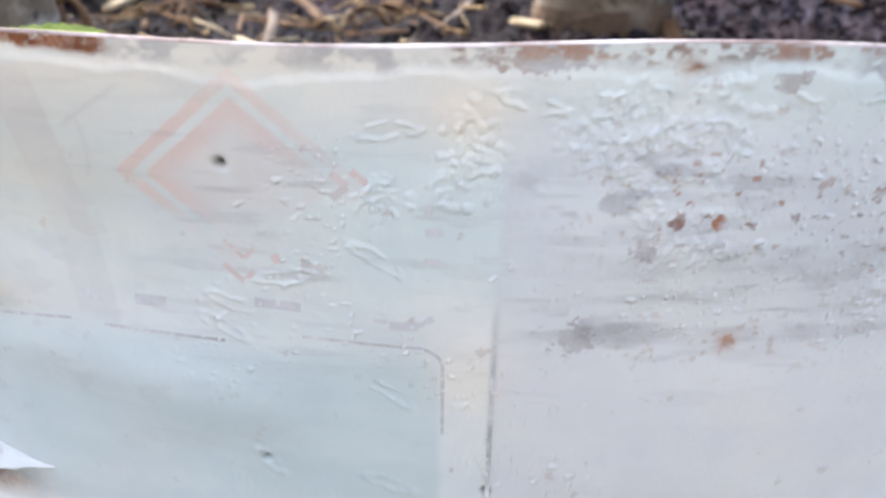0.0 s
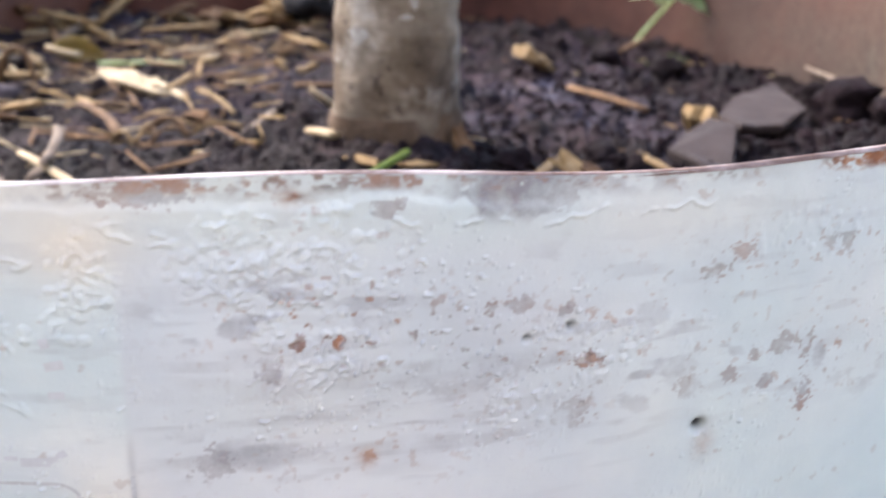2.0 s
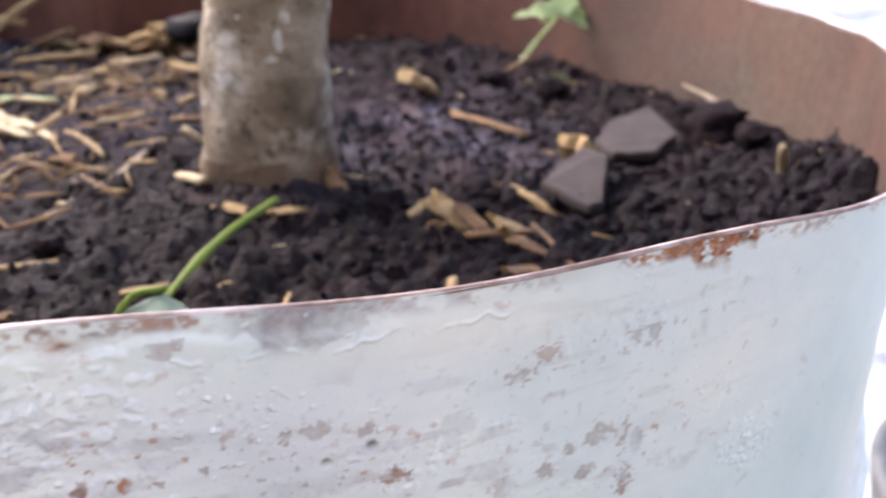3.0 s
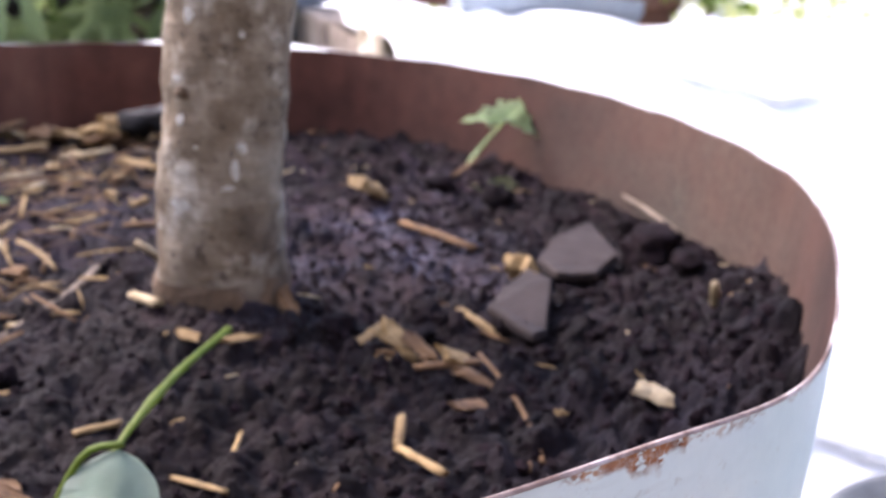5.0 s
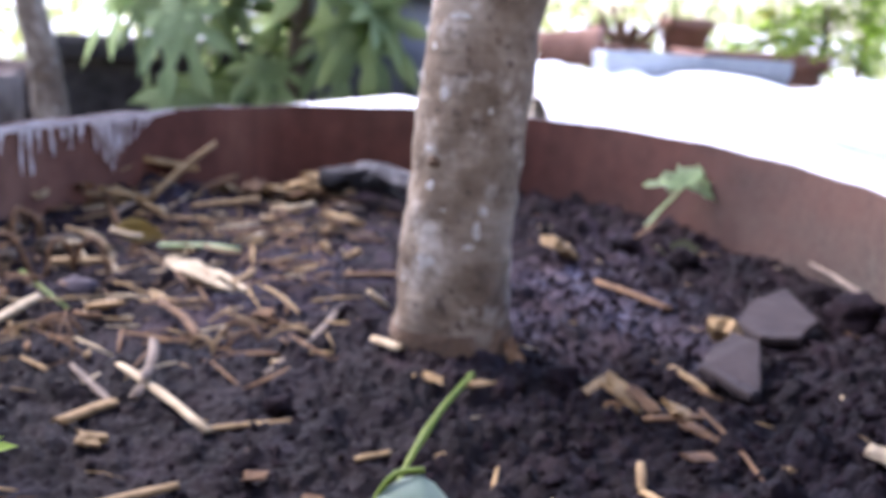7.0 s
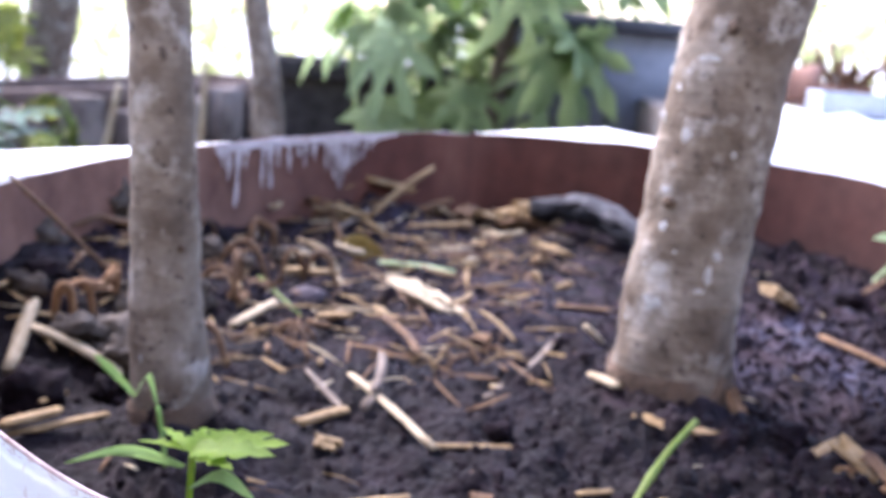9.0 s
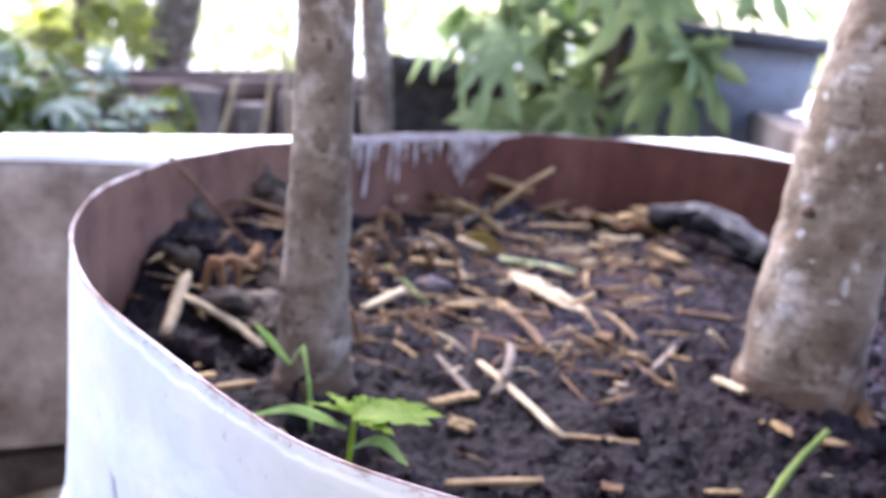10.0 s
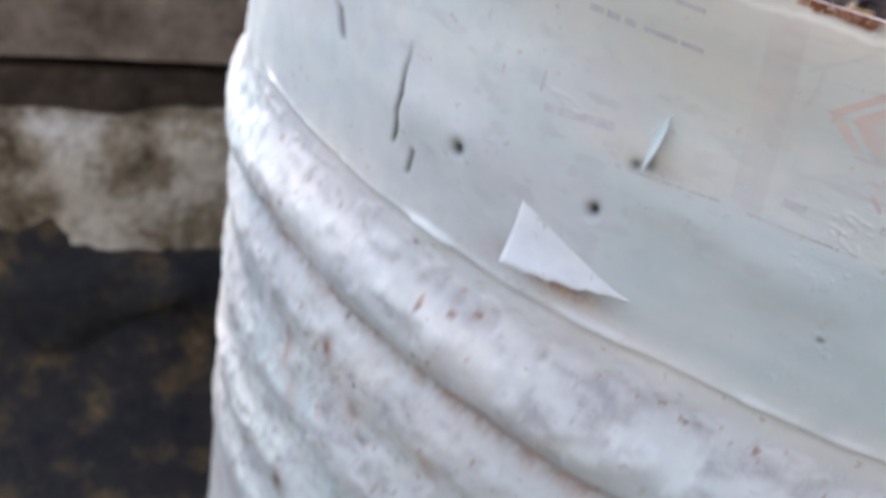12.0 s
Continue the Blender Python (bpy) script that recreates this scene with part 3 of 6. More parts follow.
    rust = np.maximum(rust, 0.95 * blob(-90.8, 0.4574, 0.30, 0.0011) * step(0.35, 0.6, n2 + 0.15))
    spots = step(0.64, 0.72, fractal(s / 1.0, h / 0.9, 73, 3)) * (0.85 * blob(-90.0, 0.443, 2.6, 0.006) + 0.55 * blob(-84.0, 0.437, 4.0, 0.007) + 0.6 * blob(-76.5, 0.430, 2.5, 0.006) + 0.4 * blob(-77, 0.446, 5, 0.005)
                                 + 0.6 * blob(-120, 0.31, 9, 0.03) + 0.3 * blob(-112, 0.385, 6, 0.004) + 0.35 * blob(-89.5, 0.425, 3, 0.005))
    rust = np.maximum(rust, np.clip(spots, 0, 1))
    for d0, z0, w, t, k in ((-89.3, 0.4247, 0.22, 0.0012, 0.7), (-124.2, 0.2605, 0.5, 0.006, 0.95), (-121.1, 0.3296, 0.35, 0.004, 0.85), (-118.5, 0.316, 0.8, 0.005, 0.45), (-125.5, 0.311, 0.45, 0.008, 0.5), (-115.5, 0.285, 0.9, 0.006, 0.5), (-80.1, 0.4185, 0.35, 0.0025, 0.35), (-109.7, 0.3905, 2.1, 0.0030, 0.9),
                            (-113.0, 0.322, 0.7, 0.004, 0.5), (-124, 0.30, 0.6, 0.006, 0.45), (-110, 0.3455, 6, 0.0030, 0.45), (-107.5, 0.4225, 2.0, 0.0022, 0.16)):
        rust = np.maximum(rust, k * blob(d0, z0, w, t) * step(0.2, 0.5, n2 + 0.1))
    grime = 1.5 * stretch(-86.9, -84.8, 0.9) * (1 - step(0.5, 1.0, edge / (0.0006 + 0.0062 * step(0.30, 0.62, fractal(s / 3.2, h / 3.0, 233, 4)))))
    grime = np.maximum(grime, 0.6 * stretch(-103, -80, 2) * (1 - step(0.5, 1.0, edge / (0.0014 + 0.0030 * n1))) * step(0.36, 0.52, n2))
    n4 = fractal(s / 9, h / 1.3, 91, 3)
    streak = step(0.54, 0.68, n4) * (0.55 * blob(-88, 0.432, 6, 0.012) + 0.35 * blob(-99, 0.44, 6, 0.02) + 0.35 * blob(-78, 0.44, 6, 0.015))
    smear = step(0.50, 0.66, n3) * (0.55 * blob(-86.6, 0.433, 2.6, 0.008) + 0.5 * blob(-92.2, 0.4265, 2.2, 0.005) + 0.30 * blob(-90, 0.436, 6, 0.014) + 0.5 * blob(-77.3, 0.4285, 2.0, 0.006))
    grime = np.maximum(grime, np.clip(smear, 0, 1))
    grime = np.maximum(grime, np.clip(streak, 0, 1))
    scab = step(0.53, 0.63, n1) * (0.9 * blob(-92.8, 0.4255, 0.8, 0.003) + 0.9 * blob(-77.0, 0.4285, 1.6, 0.005) + 0.6 * blob(-74.0, 0.4250, 1.2, 0.004) + 0.5 * blob(-80.5, 0.4330, 1.6, 0.003) + 0.5 * blob(-82.8, 0.4310, 2.4, 0.005) + 0.4 * blob(-85, 0.444, 5, 0.008) + 0.4 * blob(-93, 0.449, 1.5, 0.006)
                                 + 0.5 * blob(-91, 0.444, 3.0, 0.010) + 0.25 * blob(-112, 0.42, 12, 0.03))
    grime = np.maximum(grime, np.clip(scab, 0, 1))
    rag = 0.55 * fractal(s / 1.1, h / 0.9, 257, 3) + 0.45 * fractal(s / 0.45, h / 0.40, 263, 2)
    for d0, z0, w, t, g, r in ((-77.9, 0.4323, 0.34, 0.0015, 0.9, 0.25), (-77.0, 0.4307, 0.16, 0.0020, 0.8, 0.4), (-78.3, 0.4267, 0.26, 0.0012, 0.8, 0.1), (-76.8, 0.4230, 0.28, 0.0026, 0.85, 0.45), (-78.8, 0.4316, 0.18, 0.0009, 0.8, 0.3), (-79.6, 0.4290, 0.24, 0.0013, 0.7, 0.2),
                               (-85.8, 0.4438, 0.30, 0.0010, 0.75, 0.3), (-86.5, 0.4434, 0.12, 0.0010, 0.9, 0.6), (-84.2, 0.4278, 0.45, 0.0020, 0.7, 0.2), (-80.5, 0.4452, 0.42, 0.0013, 0.3, 0.45), (-79.8, 0.4472, 0.35, 0.0012, 0.25, 0.45), (-76.9, 0.4464, 0.18, 0.0011, 0.4, 0.35), (-76.2, 0.4461, 0.22, 0.0013, 0.3, 0.35),
                               (-84.0, 0.4353, 0.36, 0.0010, 0.4, 0.7), (-84.6, 0.4421, 0.16, 0.0007, 0.7, 0.2), (-80.9, 0.4285, 0.40, 0.0014, 0.75, 0.2), (-91.5, 0.4370, 0.24, 0.0016, 0.8, 0.1), (-92.8, 0.4252, 0.42, 0.0019, 0.85, 0.1), (-90.8, 0.4405, 0.16, 0.0009, 0.3, 0.8), (-89.9, 0.4402, 0.13, 0.0009, 0.2, 0.9),
                               (-89.3, 0.4245, 0.22, 0.0011, 0.3, 0.75), (-88.9, 0.4560, 0.32, 0.0012, 0.75, 0.2), (-86.2, 0.4575, 0.55, 0.0022, 1.0, 0.1), (-84.9, 0.4570, 0.40, 0.0017, 0.9, 0.1), (-93.9, 0.4580, 0.9, 0.0012, 0.6, 0.6), (-86.0, 0.4350, 0.5, 0.0010, 0.6, 0.0), (-87.3, 0.4335, 0.8, 0.0012, 0.6, 0.0)):
        near = blob(d0, z0, w * 1.5, t * 1.5)
        mark = step(0.46, 0.60, near + 2.2 * (rag - 0.54) * step(0.04, 0.35, near))
        grime = np.maximum(grime, g * np.maximum(mark, 0.22 * near))
        rust = np.maximum(rust, r * mark * step(0.40, 0.6, n2 + 0.08))
    low = 1 - step(0.372, 0.384, z)
    grime = np.maximum(grime, low * (0.60 * step(0.52, 0.68, fractal(s / 12, h / 6, 131, 5)) + 0.40 * step(0.58, 0.66, n1)))
    cracks = 1 - np.abs(2 * fractal(s / 7, h / 3.0, 137, 3) - 1)
    grime = np.maximum(grime, 0.25 * low * step(0.92, 0.98, cracks) * step(0.45, 0.6, n3))
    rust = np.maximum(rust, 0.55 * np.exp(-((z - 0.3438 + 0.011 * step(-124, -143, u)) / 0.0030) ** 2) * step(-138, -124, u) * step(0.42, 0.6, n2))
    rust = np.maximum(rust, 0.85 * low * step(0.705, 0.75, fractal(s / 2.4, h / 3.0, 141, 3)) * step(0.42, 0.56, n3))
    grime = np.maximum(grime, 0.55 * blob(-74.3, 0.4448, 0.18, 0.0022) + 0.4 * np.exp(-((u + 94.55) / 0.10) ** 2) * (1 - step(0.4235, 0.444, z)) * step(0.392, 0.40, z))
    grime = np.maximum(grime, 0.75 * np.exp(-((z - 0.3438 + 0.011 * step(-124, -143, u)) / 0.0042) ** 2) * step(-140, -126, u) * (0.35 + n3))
    cream = 0.75 * blob(-101, 0.459, 9, 0.007) * (0.5 + n3) + 0.75 * blob(-95.3, 0.452, 0.9, 0.004) + 0.5 * blob(-95.1, 0.4195, 1.0, 0.006) + 0.22 * blob(-82, 0.453, 5, 0.004) + 0.50 * blob(-106, 0.440, 5, 0.016) * (0.4 + n3) + 0.25 * blob(-112, 0.45, 6, 0.01) + 0.3 * blob(-108, 0.424, 2.5, 0.004)
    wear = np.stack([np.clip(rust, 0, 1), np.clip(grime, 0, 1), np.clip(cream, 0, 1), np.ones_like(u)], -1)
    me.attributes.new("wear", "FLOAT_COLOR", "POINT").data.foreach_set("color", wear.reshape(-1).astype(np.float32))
    # the label's washed-out blue lower panel, deepened also for shade low on the drum, with cyan tones beyond it;
    # mauve-grey bare paint beside the film and a mauve-grey band under its edge
    blue = (1 - step(-95.9, -95.6, u)) * (1 - step(0.4190, 0.4245, z + 0.002 * (n3 - 0.5))) * step(0.386, 0.392, z) * (0.5 + 0.7 * n3) * (0.35 + 0.65 * step(-112, -106, u))
    blue = np.maximum(blue, 0.75 * step(-86, -72, u) * (0.25 + fractal(s / 26, h / 18, 217, 3)))
    blue = np.maximum(blue, 0.35 * step(0.5, 0.65, fractal(s / 30, h / 14, 211, 3)) * step(-139, -134, u) * (1 - step(-100, -94, u)))
    mauve = step(-94.7, -94.4, u) * (1 - step(-86, -78, u)) * (1 - step(0.449, 0.456, z)) * (0.5 + 0.7 * fractal(s / 22, h / 5, 223, 4))
    # Mauve-grey band just below the film's edge.
    mauve = np.maximum(mauve, 0.9 * np.exp(-(np.abs(z - 0.3745) / 0.0075) ** 4) * step(-136, -130, u) * (0.55 + 0.6 * n3))
    mauve = np.maximum(mauve, 0.7 * step(0.46, 0.64, fractal(s / 17, h / 11, 227, 4)) * (1 - step(-107, -102, u)))
    p, q = (u + 100.15) / 2.85, (z - 0.44325) / 0.01325
    ring = np.abs(p) + np.abs(q) + 0.05 * (n2 - 0.5)
    rub = fractal(s / 2.4, h / 2.0, 241, 4)
    keep = np.clip(1.1 - 0.9 * step(-0.1, 0.75, p) - 0.95 * step(0.05, 0.50, -q), 0, 1)
    pink = step(0.84, 0.87, ring) * (1 - step(0.98, 1.01, ring)) * 0.85 + (1 - step(0.73, 0.77, ring)) * (0.25 + 0.6 * step(0.40, 0.72, ring))
    pink = pink * keep * step(0.24, 0.60, rub + 0.16)
    lean = u + 104.55 + (z - 0.44) * 26
    band = step(-0.62, -0.52, lean) * (1 - step(0.50, 0.60, lean)) * step(0.4215, 0.4235, z) * (1 - step(0.4545, 0.4560, z)) * (0.45 + 0.5 * step(0.435, 0.452, z)) * step(0.22, 0.60, rub + 0.15)
    band = np.maximum(band, 0.8 * np.exp(-((u + 103.15 - 170 * (z - 0.4515) - 0.25 * np.sin((z - 0.4515) * 500)) / 0.11) ** 2) * step(0.4478, 0.4488, z) * (1 - step(0.4535, 0.4545, z)))
    band = np.maximum(band, 0.6 * np.exp(-((u + 103.72 + 9000 * (z - 0.4465) ** 2 - 0.2) / 0.07) ** 2) * step(0.4415, 0.4425, z) * (1 - step(0.4490, 0.4505, z)))
    me.attributes.new("band", "FLOAT", "POINT").data.foreach_set("value", np.clip(band, 0, 1).reshape(-1).astype(np.float32))
    panel = np.stack([np.clip(blue, 0, 1), np.clip(mauve, 0, 1), np.clip(pink, 0, 1), np.ones_like(u)], -1)
    me.attributes.new("panel", "FLOAT_COLOR", "POINT").data.foreach_set("color", panel.reshape(-1).astype(np.float32))
    me.attributes.new("hole", "FLOAT", "POINT").data.foreach_set("value", np.clip(hole, 0, 1).reshape(-1).astype(np.float32))
    return mesh_part("body", me, PAINT, parent, "weathered white painted steel with blisters and rust")


def decal(name, corners, mat, parent, out=0.0006, nu=14, nv=5):
    """A thin printed patch that follows the wall between four (angle, height) corners: lower left, lower right, upper right, upper left."""
    (a0, z0), (a1, z1), (a2, z2), (a3, z3) = corners
    p, q = np.meshgrid(np.linspace(0, 1, nu), np.linspace(0, 1, nv))
    u = (a0 * (1 - p) + a1 * p) * (1 - q) + (a3 * (1 - p) + a2 * p) * q
    v = (z0 * (1 - p) + z1 * p) * (1 - q) + (z3 * (1 - p) + z2 * p) * q
    dent = 0.0012 * (fractal(u * 5.1 / 60, v * 1000 / 45, 11) - 0.5) * 2 * step(0.0, 0.03, RIM - v)
    bul = 0.0012 * np.exp(-(((u + 116.5) / 4.5) ** 2 + ((v - 0.409) / 0.008) ** 2)) + 0.0010 * np.exp(-(((u + 102) / 2.5) ** 2 + ((v - 0.412) / 0.006) ** 2)) + 0.0009 * np.exp(-(((u + 105.6) / 3) ** 2 + ((v - 0.4165) / 0.005) ** 2))
    return mesh_part(name, grid_mesh(name, on_drum(u, v, hoop(v, u) + dent + bul + 0.0008 + 0.00005)), mat, parent)


def stroke(name, a0, z0, a1, z1, wide, mat, parent):
    """A printed bar from one place on the wall to another."""
    d = Vector(((a1 - a0) * 5.1e-3, z1 - z0))
    n = Vector((-d.y, d.x)).normalized() * wide / 2
    k = 1 / 5.1e-3
    c = [(a0 - n.x * k, z0 - n.y), (a1 - n.x * k, z1 - n.y), (a1 + n.x * k, z1 + n.y), (a0 + n.x * k, z0 + n.y)]
    return decal(name, c, mat, parent)


def drum():
    top = tagged(new("drum_planter"), "cut steel drum planter, chipped white paint outside, rusty brown inside", "planter")
    body = drum_body(top)
    # inner face, rusty
    deg, zs = np.linspace(-180, 179.25, 480), np.linspace(0, 1, 14)
    u, q = np.meshgrid(deg, zs)
    a = np.radians(u)
    z = 0.385 + q * (rim_z(a) - 0.385)
    wave = 0.0006 * (fractal(u * 0.3, z * 60, 5) - 0.5)
    earth = step(85, -5, np.abs(u + 8) + 26 * (fractal(u / 11, z * 40, 411, 3) - 0.5)) * (0.60 + 0.40 * (1 - q)) * (0.6 + 0.8 * fractal(u / 9, z * 70, 401, 4)) + 0.35 * step(64, 20, np.abs(np.abs(u) - 180)) * (0.45 + 0.55 * (1 - q)) * step(0.30, 0.60, fractal(u / 7, z * 60, 407, 4))
    lining = mesh_part("lining", grid_mesh("lining", on_drum(u, z, -0.0007 - 0.003 * (1 - q) + wave * (q < 0.99)), close=True), RUST, top, "dark reddish brown rusted steel")
    lining.data.attributes.new("earth", "FLOAT", "POINT").data.foreach_set("value", np.clip(earth, 0, 1).reshape(-1).astype(np.float32))
    # Light on the left inner wall, painted as paler rust.
    lit_rust = step(50, 15, np.abs(np.abs(u) - 172)) * step(0.25, 0.65, fractal(u / 8, z * 45, 421, 4) + 0.25 * q)
    lining.data.attributes.new("lit_rust", "FLOAT", "POINT").data.foreach_set("value", np.clip(lit_rust, 0, 1).reshape(-1).astype(np.float32))
    # cut edge
    deg = np.linspace(-180, 179.5, 720)
    a = np.radians(deg)
    ring = np.stack([on_drum(deg, rim_z(a) - 0.0005, -0.0008), on_drum(deg, rim_z(a) + 0.0001, -0.0006), on_drum(deg, rim_z(a) + 0.0002 + 0.0001 * np.sin(a * 40), -0.0002), on_drum(deg, rim_z(a) + 0.0001, 0.0000), on_drum(deg, rim_z(a) - 0.0004, 0.0002)])
    mesh_part("rim_edge", grid_mesh("rim_edge", ring, close=True), EDGE, top, "bare worn cut edge")
    bm = lathe([(0.262, 0.0), (0.262, 0.018)], (CX, CY, 0.001), 64)
    part("base_plate", bm, RUST, top)
    # what is left of the faded hazard diamond's tips
    L, T, R, B = (-103.0, 0.4425), (-100.3, 0.4565), (-97.3, 0.4435), (-100.3, 0.4300)

    def toward(p, k):
        c = ((L[0] + R[0]) / 2, (T[1] + B[1]) / 2)
        return (c[0] + (p[0] - c[0]) * k, c[1] + (p[1] - c[1]) * k)

    for sgn, k0, k1 in ((1, 1.0, 0.9), (1, 0.82, 0.72)):
        p, e1 = toward(R, k0), toward((R[0] * 0.86 + T[0] * 0.14, R[1] * 0.86 + T[1] * 0.14), k0)
        e2 = toward((R[0] * 0.86 + B[0] * 0.14, R[1] * 0.86 + B[1] * 0.14), k0)
        for e in (e1, e2):
            stroke("diamond_tip", p[0], p[1], e[0], e[1], 0.0009, PINK, body)
    for (p, w) in (((B[0], B[1]), 0.9), ((B[0] + 0.05, B[1] + 0.0032), 0.7)):
        stroke("diamond_tip", p[0], p[1], p[0] - 0.45, p[1] + 0.0022, 0.0008 * w, PINK, body)
        stroke("diamond_tip", p[0], p[1], p[0] + 0.25, p[1] + 0.0014, 0.0008 * w, PINK, body)
    stroke("print_mark", -99.6, 0.4333, -99.4, 0.4338, 0.0012, PINK, body)
    stroke("print_mark", -98.7, 0.4335, -98.4, 0.4326, 0.0009, BLUSH, body)
    # the label's frame line and bars
    for p, q in (((-109.0, 0.4195), (-104.9, 0.4217)), ((-104.0, 0.4215), (-100.9, 0.4215)), ((-99.0, 0.4232), (-96.35, 0.4230)), ((-95.72, 0.4205), (-95.70, 0.4105))):
        stroke("frame_line", *p, *q, 0.00045, LINEPRINT, body)
    for k in range(6):
        t0, t1 = math.radians(90 - 15 * k), math.radians(75 - 15 * k)
        stroke("frame_line", -96.35 + 0.63 * math.cos(t0), 0.4205 + 0.0025 * math.sin(t0), -96.35 + 0.63 * math.cos(t1), 0.4205 + 0.0025 * math.sin(t1), 0.00045, LINEPRINT, body)
    for a0, z0, a1, z1, w in ((-96.15, 0.4382, -95.75, 0.4386, 0.0011), (-96.15, 0.4347, -95.8, 0.4347, 0.0009), (-96.2, 0.441, -96.0, 0.4412, 0.0012), (-103.1, 0.4258, -102.3, 0.4258, 0.0016), (-100.1, 0.4274, -99.0, 0.4272, 0.0013),
                              (-96.95, 0.4259, -96.3, 0.4259, 0.0012), (-96.35, 0.4260, -95.95, 0.4272, 0.0009), (-97.3, 0.4264, -97.0, 0.4264, 0.0006), (-104.6, 0.4255, -104.0, 0.4255, 0.0014),
                              (-112.1, 0.4238, -109.2, 0.4262, 0.0018), (-111.3, 0.4455, -110.8, 0.4455, 0.0013), (-110.6, 0.4455, -110.1, 0.4455, 0.0013), (-109.9, 0.4455, -109.5, 0.4455, 0.0013), (-109.2, 0.4455, -108.0, 0.4455, 0.0009), (-107.9, 0.4455, -107.1, 0.4455, 0.0009),
                              (-112.4, 0.4305, -112.4, 0.4262, 0.0007), (-114.2, 0.4280, -114.2, 0.4258, 0.0006), (-108.4, 0.4520, -107.4, 0.4520, 0.0008)):
        stroke("print_bar", a0, z0, a1, z1, w, GREYPRINT, body)
    # right-hand edge of the label film
    decal("label_edge", [(-94.62, 0.3925), (-94.50, 0.3925), (-94.50, 0.4240), (-94.60, 0.4240)], LINEPRINT, body, nu=3, nv=24)
    # torn flap of paint film, lifted at its lower corner
    p, q = np.meshgrid(np.linspace(0, 1, 22), np.linspace(0, 1, 14))
    u = -112.0 + p * 4.9 + (1 - q) * 0.6
    v = 0.4064 - (1 - q) * (0.0136 - 0.0124 * p ** 1.2) - 0.0108 * p + 0.0024 * (fractal(p * 16, q * 2, 9, 3) - 0.5) * (1 - q)
    flat = 0.0012 * (fractal(u * 5.1 / 60, v * 1000 / 45, 11) - 0.5) * 2 * step(0.0, 0.03, RIM - v)
    lift = (1 - p) ** 1.2 * 0.0080 * (1 - q) ** 1.6 + 0.0003 + 0.0006 * (1 - q) + flat + 0.0006 * (fractal(p * 5, q * 4, 19, 3) - 0.5) * (1 - q)
    fl = mesh_part("paint_flap", grid_mesh("paint_flap", on_drum(u, v, lift + hoop(v, u))), PAINT, body, "torn flap of white paint film, lifted")
    fl.modifiers.new("thick", "SOLIDIFY").thickness = 0.0004
    # a narrow curl of paint, peeled up along one side
    p, q = np.meshgrid(np.linspace(0, 1, 14), np.linspace(0, 1, 9))
    u = -107.75 + 0.35 * p + 0.36 * (q - 0.5) * np.sin(np.pi * (0.1 + 0.85 * p))
    v = 0.4222 + 0.0092 * p - 0.0022 * (q - 0.5)
    curl = mesh_part("paint_curl", grid_mesh("paint_curl", on_drum(u, v, 0.0009 + 0.0028 * q ** 2 * np.sin(np.pi * (0.08 + 0.84 * p)))), PAINT, body, "narrow curl of peeled white paint")
    curl.modifiers.new("thick", "SOLIDIFY").thickness = 0.0003
    # white paint that ran down inside
    deg = np.linspace(118.5, 156.0, 150)
    low = 0.0015 + 0.0070 * fractal(deg / 2.2, deg * 0, 301, 4) * step(118.5, 124, deg)
    band = np.array([on_drum(deg, rim_z(np.radians(deg)) - 0.0004 - low * k / 4, -0.0020 - 0.0002 * math.sin(math.pi * k / 4)) for k in range(5)])
    mesh_part("paint_run", grid_mesh("paint_run", band), DRIP, lining, "dried white paint along the rim")
    rnd = random.Random(4)
    for deg, ln, wide, slant in ((151.0, 0.037, 0.85, 1.2), (149.6, 0.014, 0.7, 0.4), (146.0, 0.029, 0.65, 0.3), (144.4, 0.030, 0.75, 0.2), (142.6, 0.017, 0.6, 0.5), (140.4, 0.021, 0.7, 0.2), (138.6, 0.011, 0.8, 0), (137.0, 0.018, 0.55, 0.2), (135.2, 0.014, 0.8, 0),
                                 (133.0, 0.022, 0.6, -0.6), (131.6, 0.030, 0.7, -0.8), (130.0, 0.036, 0.85, -0.2), (128.6, 0.032, 0.7, 0.4), (127.2, 0.025, 0.6, 0.8), (125.8, 0.020, 0.55, 1.2), (124.2, 0.016, 0.5, 1.3), (122.6, 0.010, 0.6, 1.2), (153.6, 0.020, 0.9, 0), (155.0, 0.012, 0.8, 0)):
        pts = []
        for k in range(13):
            f = k / 12
            w = wide * (0.30 + 0.50 * (1 - f) ** 2.2 + 0.16 * math.sin(9 * f + deg)) * (1 if k < 12 else 0.3) * 1.05
            c = deg + slant * f + 0.12 * math.sin(5 * f + deg * 3)
            zc = float(rim_z(math.radians(deg))) - 0.0008 - ln * f
            pts.append(on_drum(np.array([c + w, c + 0.4 * w, c - 0.4 * w, c - w]), zc, np.array([-0.0026, -0.0031, -0.0031, -0.0026]) - 0.0010 * f))
        mesh_part("paint_drip", grid_mesh("paint_drip", np.array(pts)), DRIP, lining)
    return top


drum()


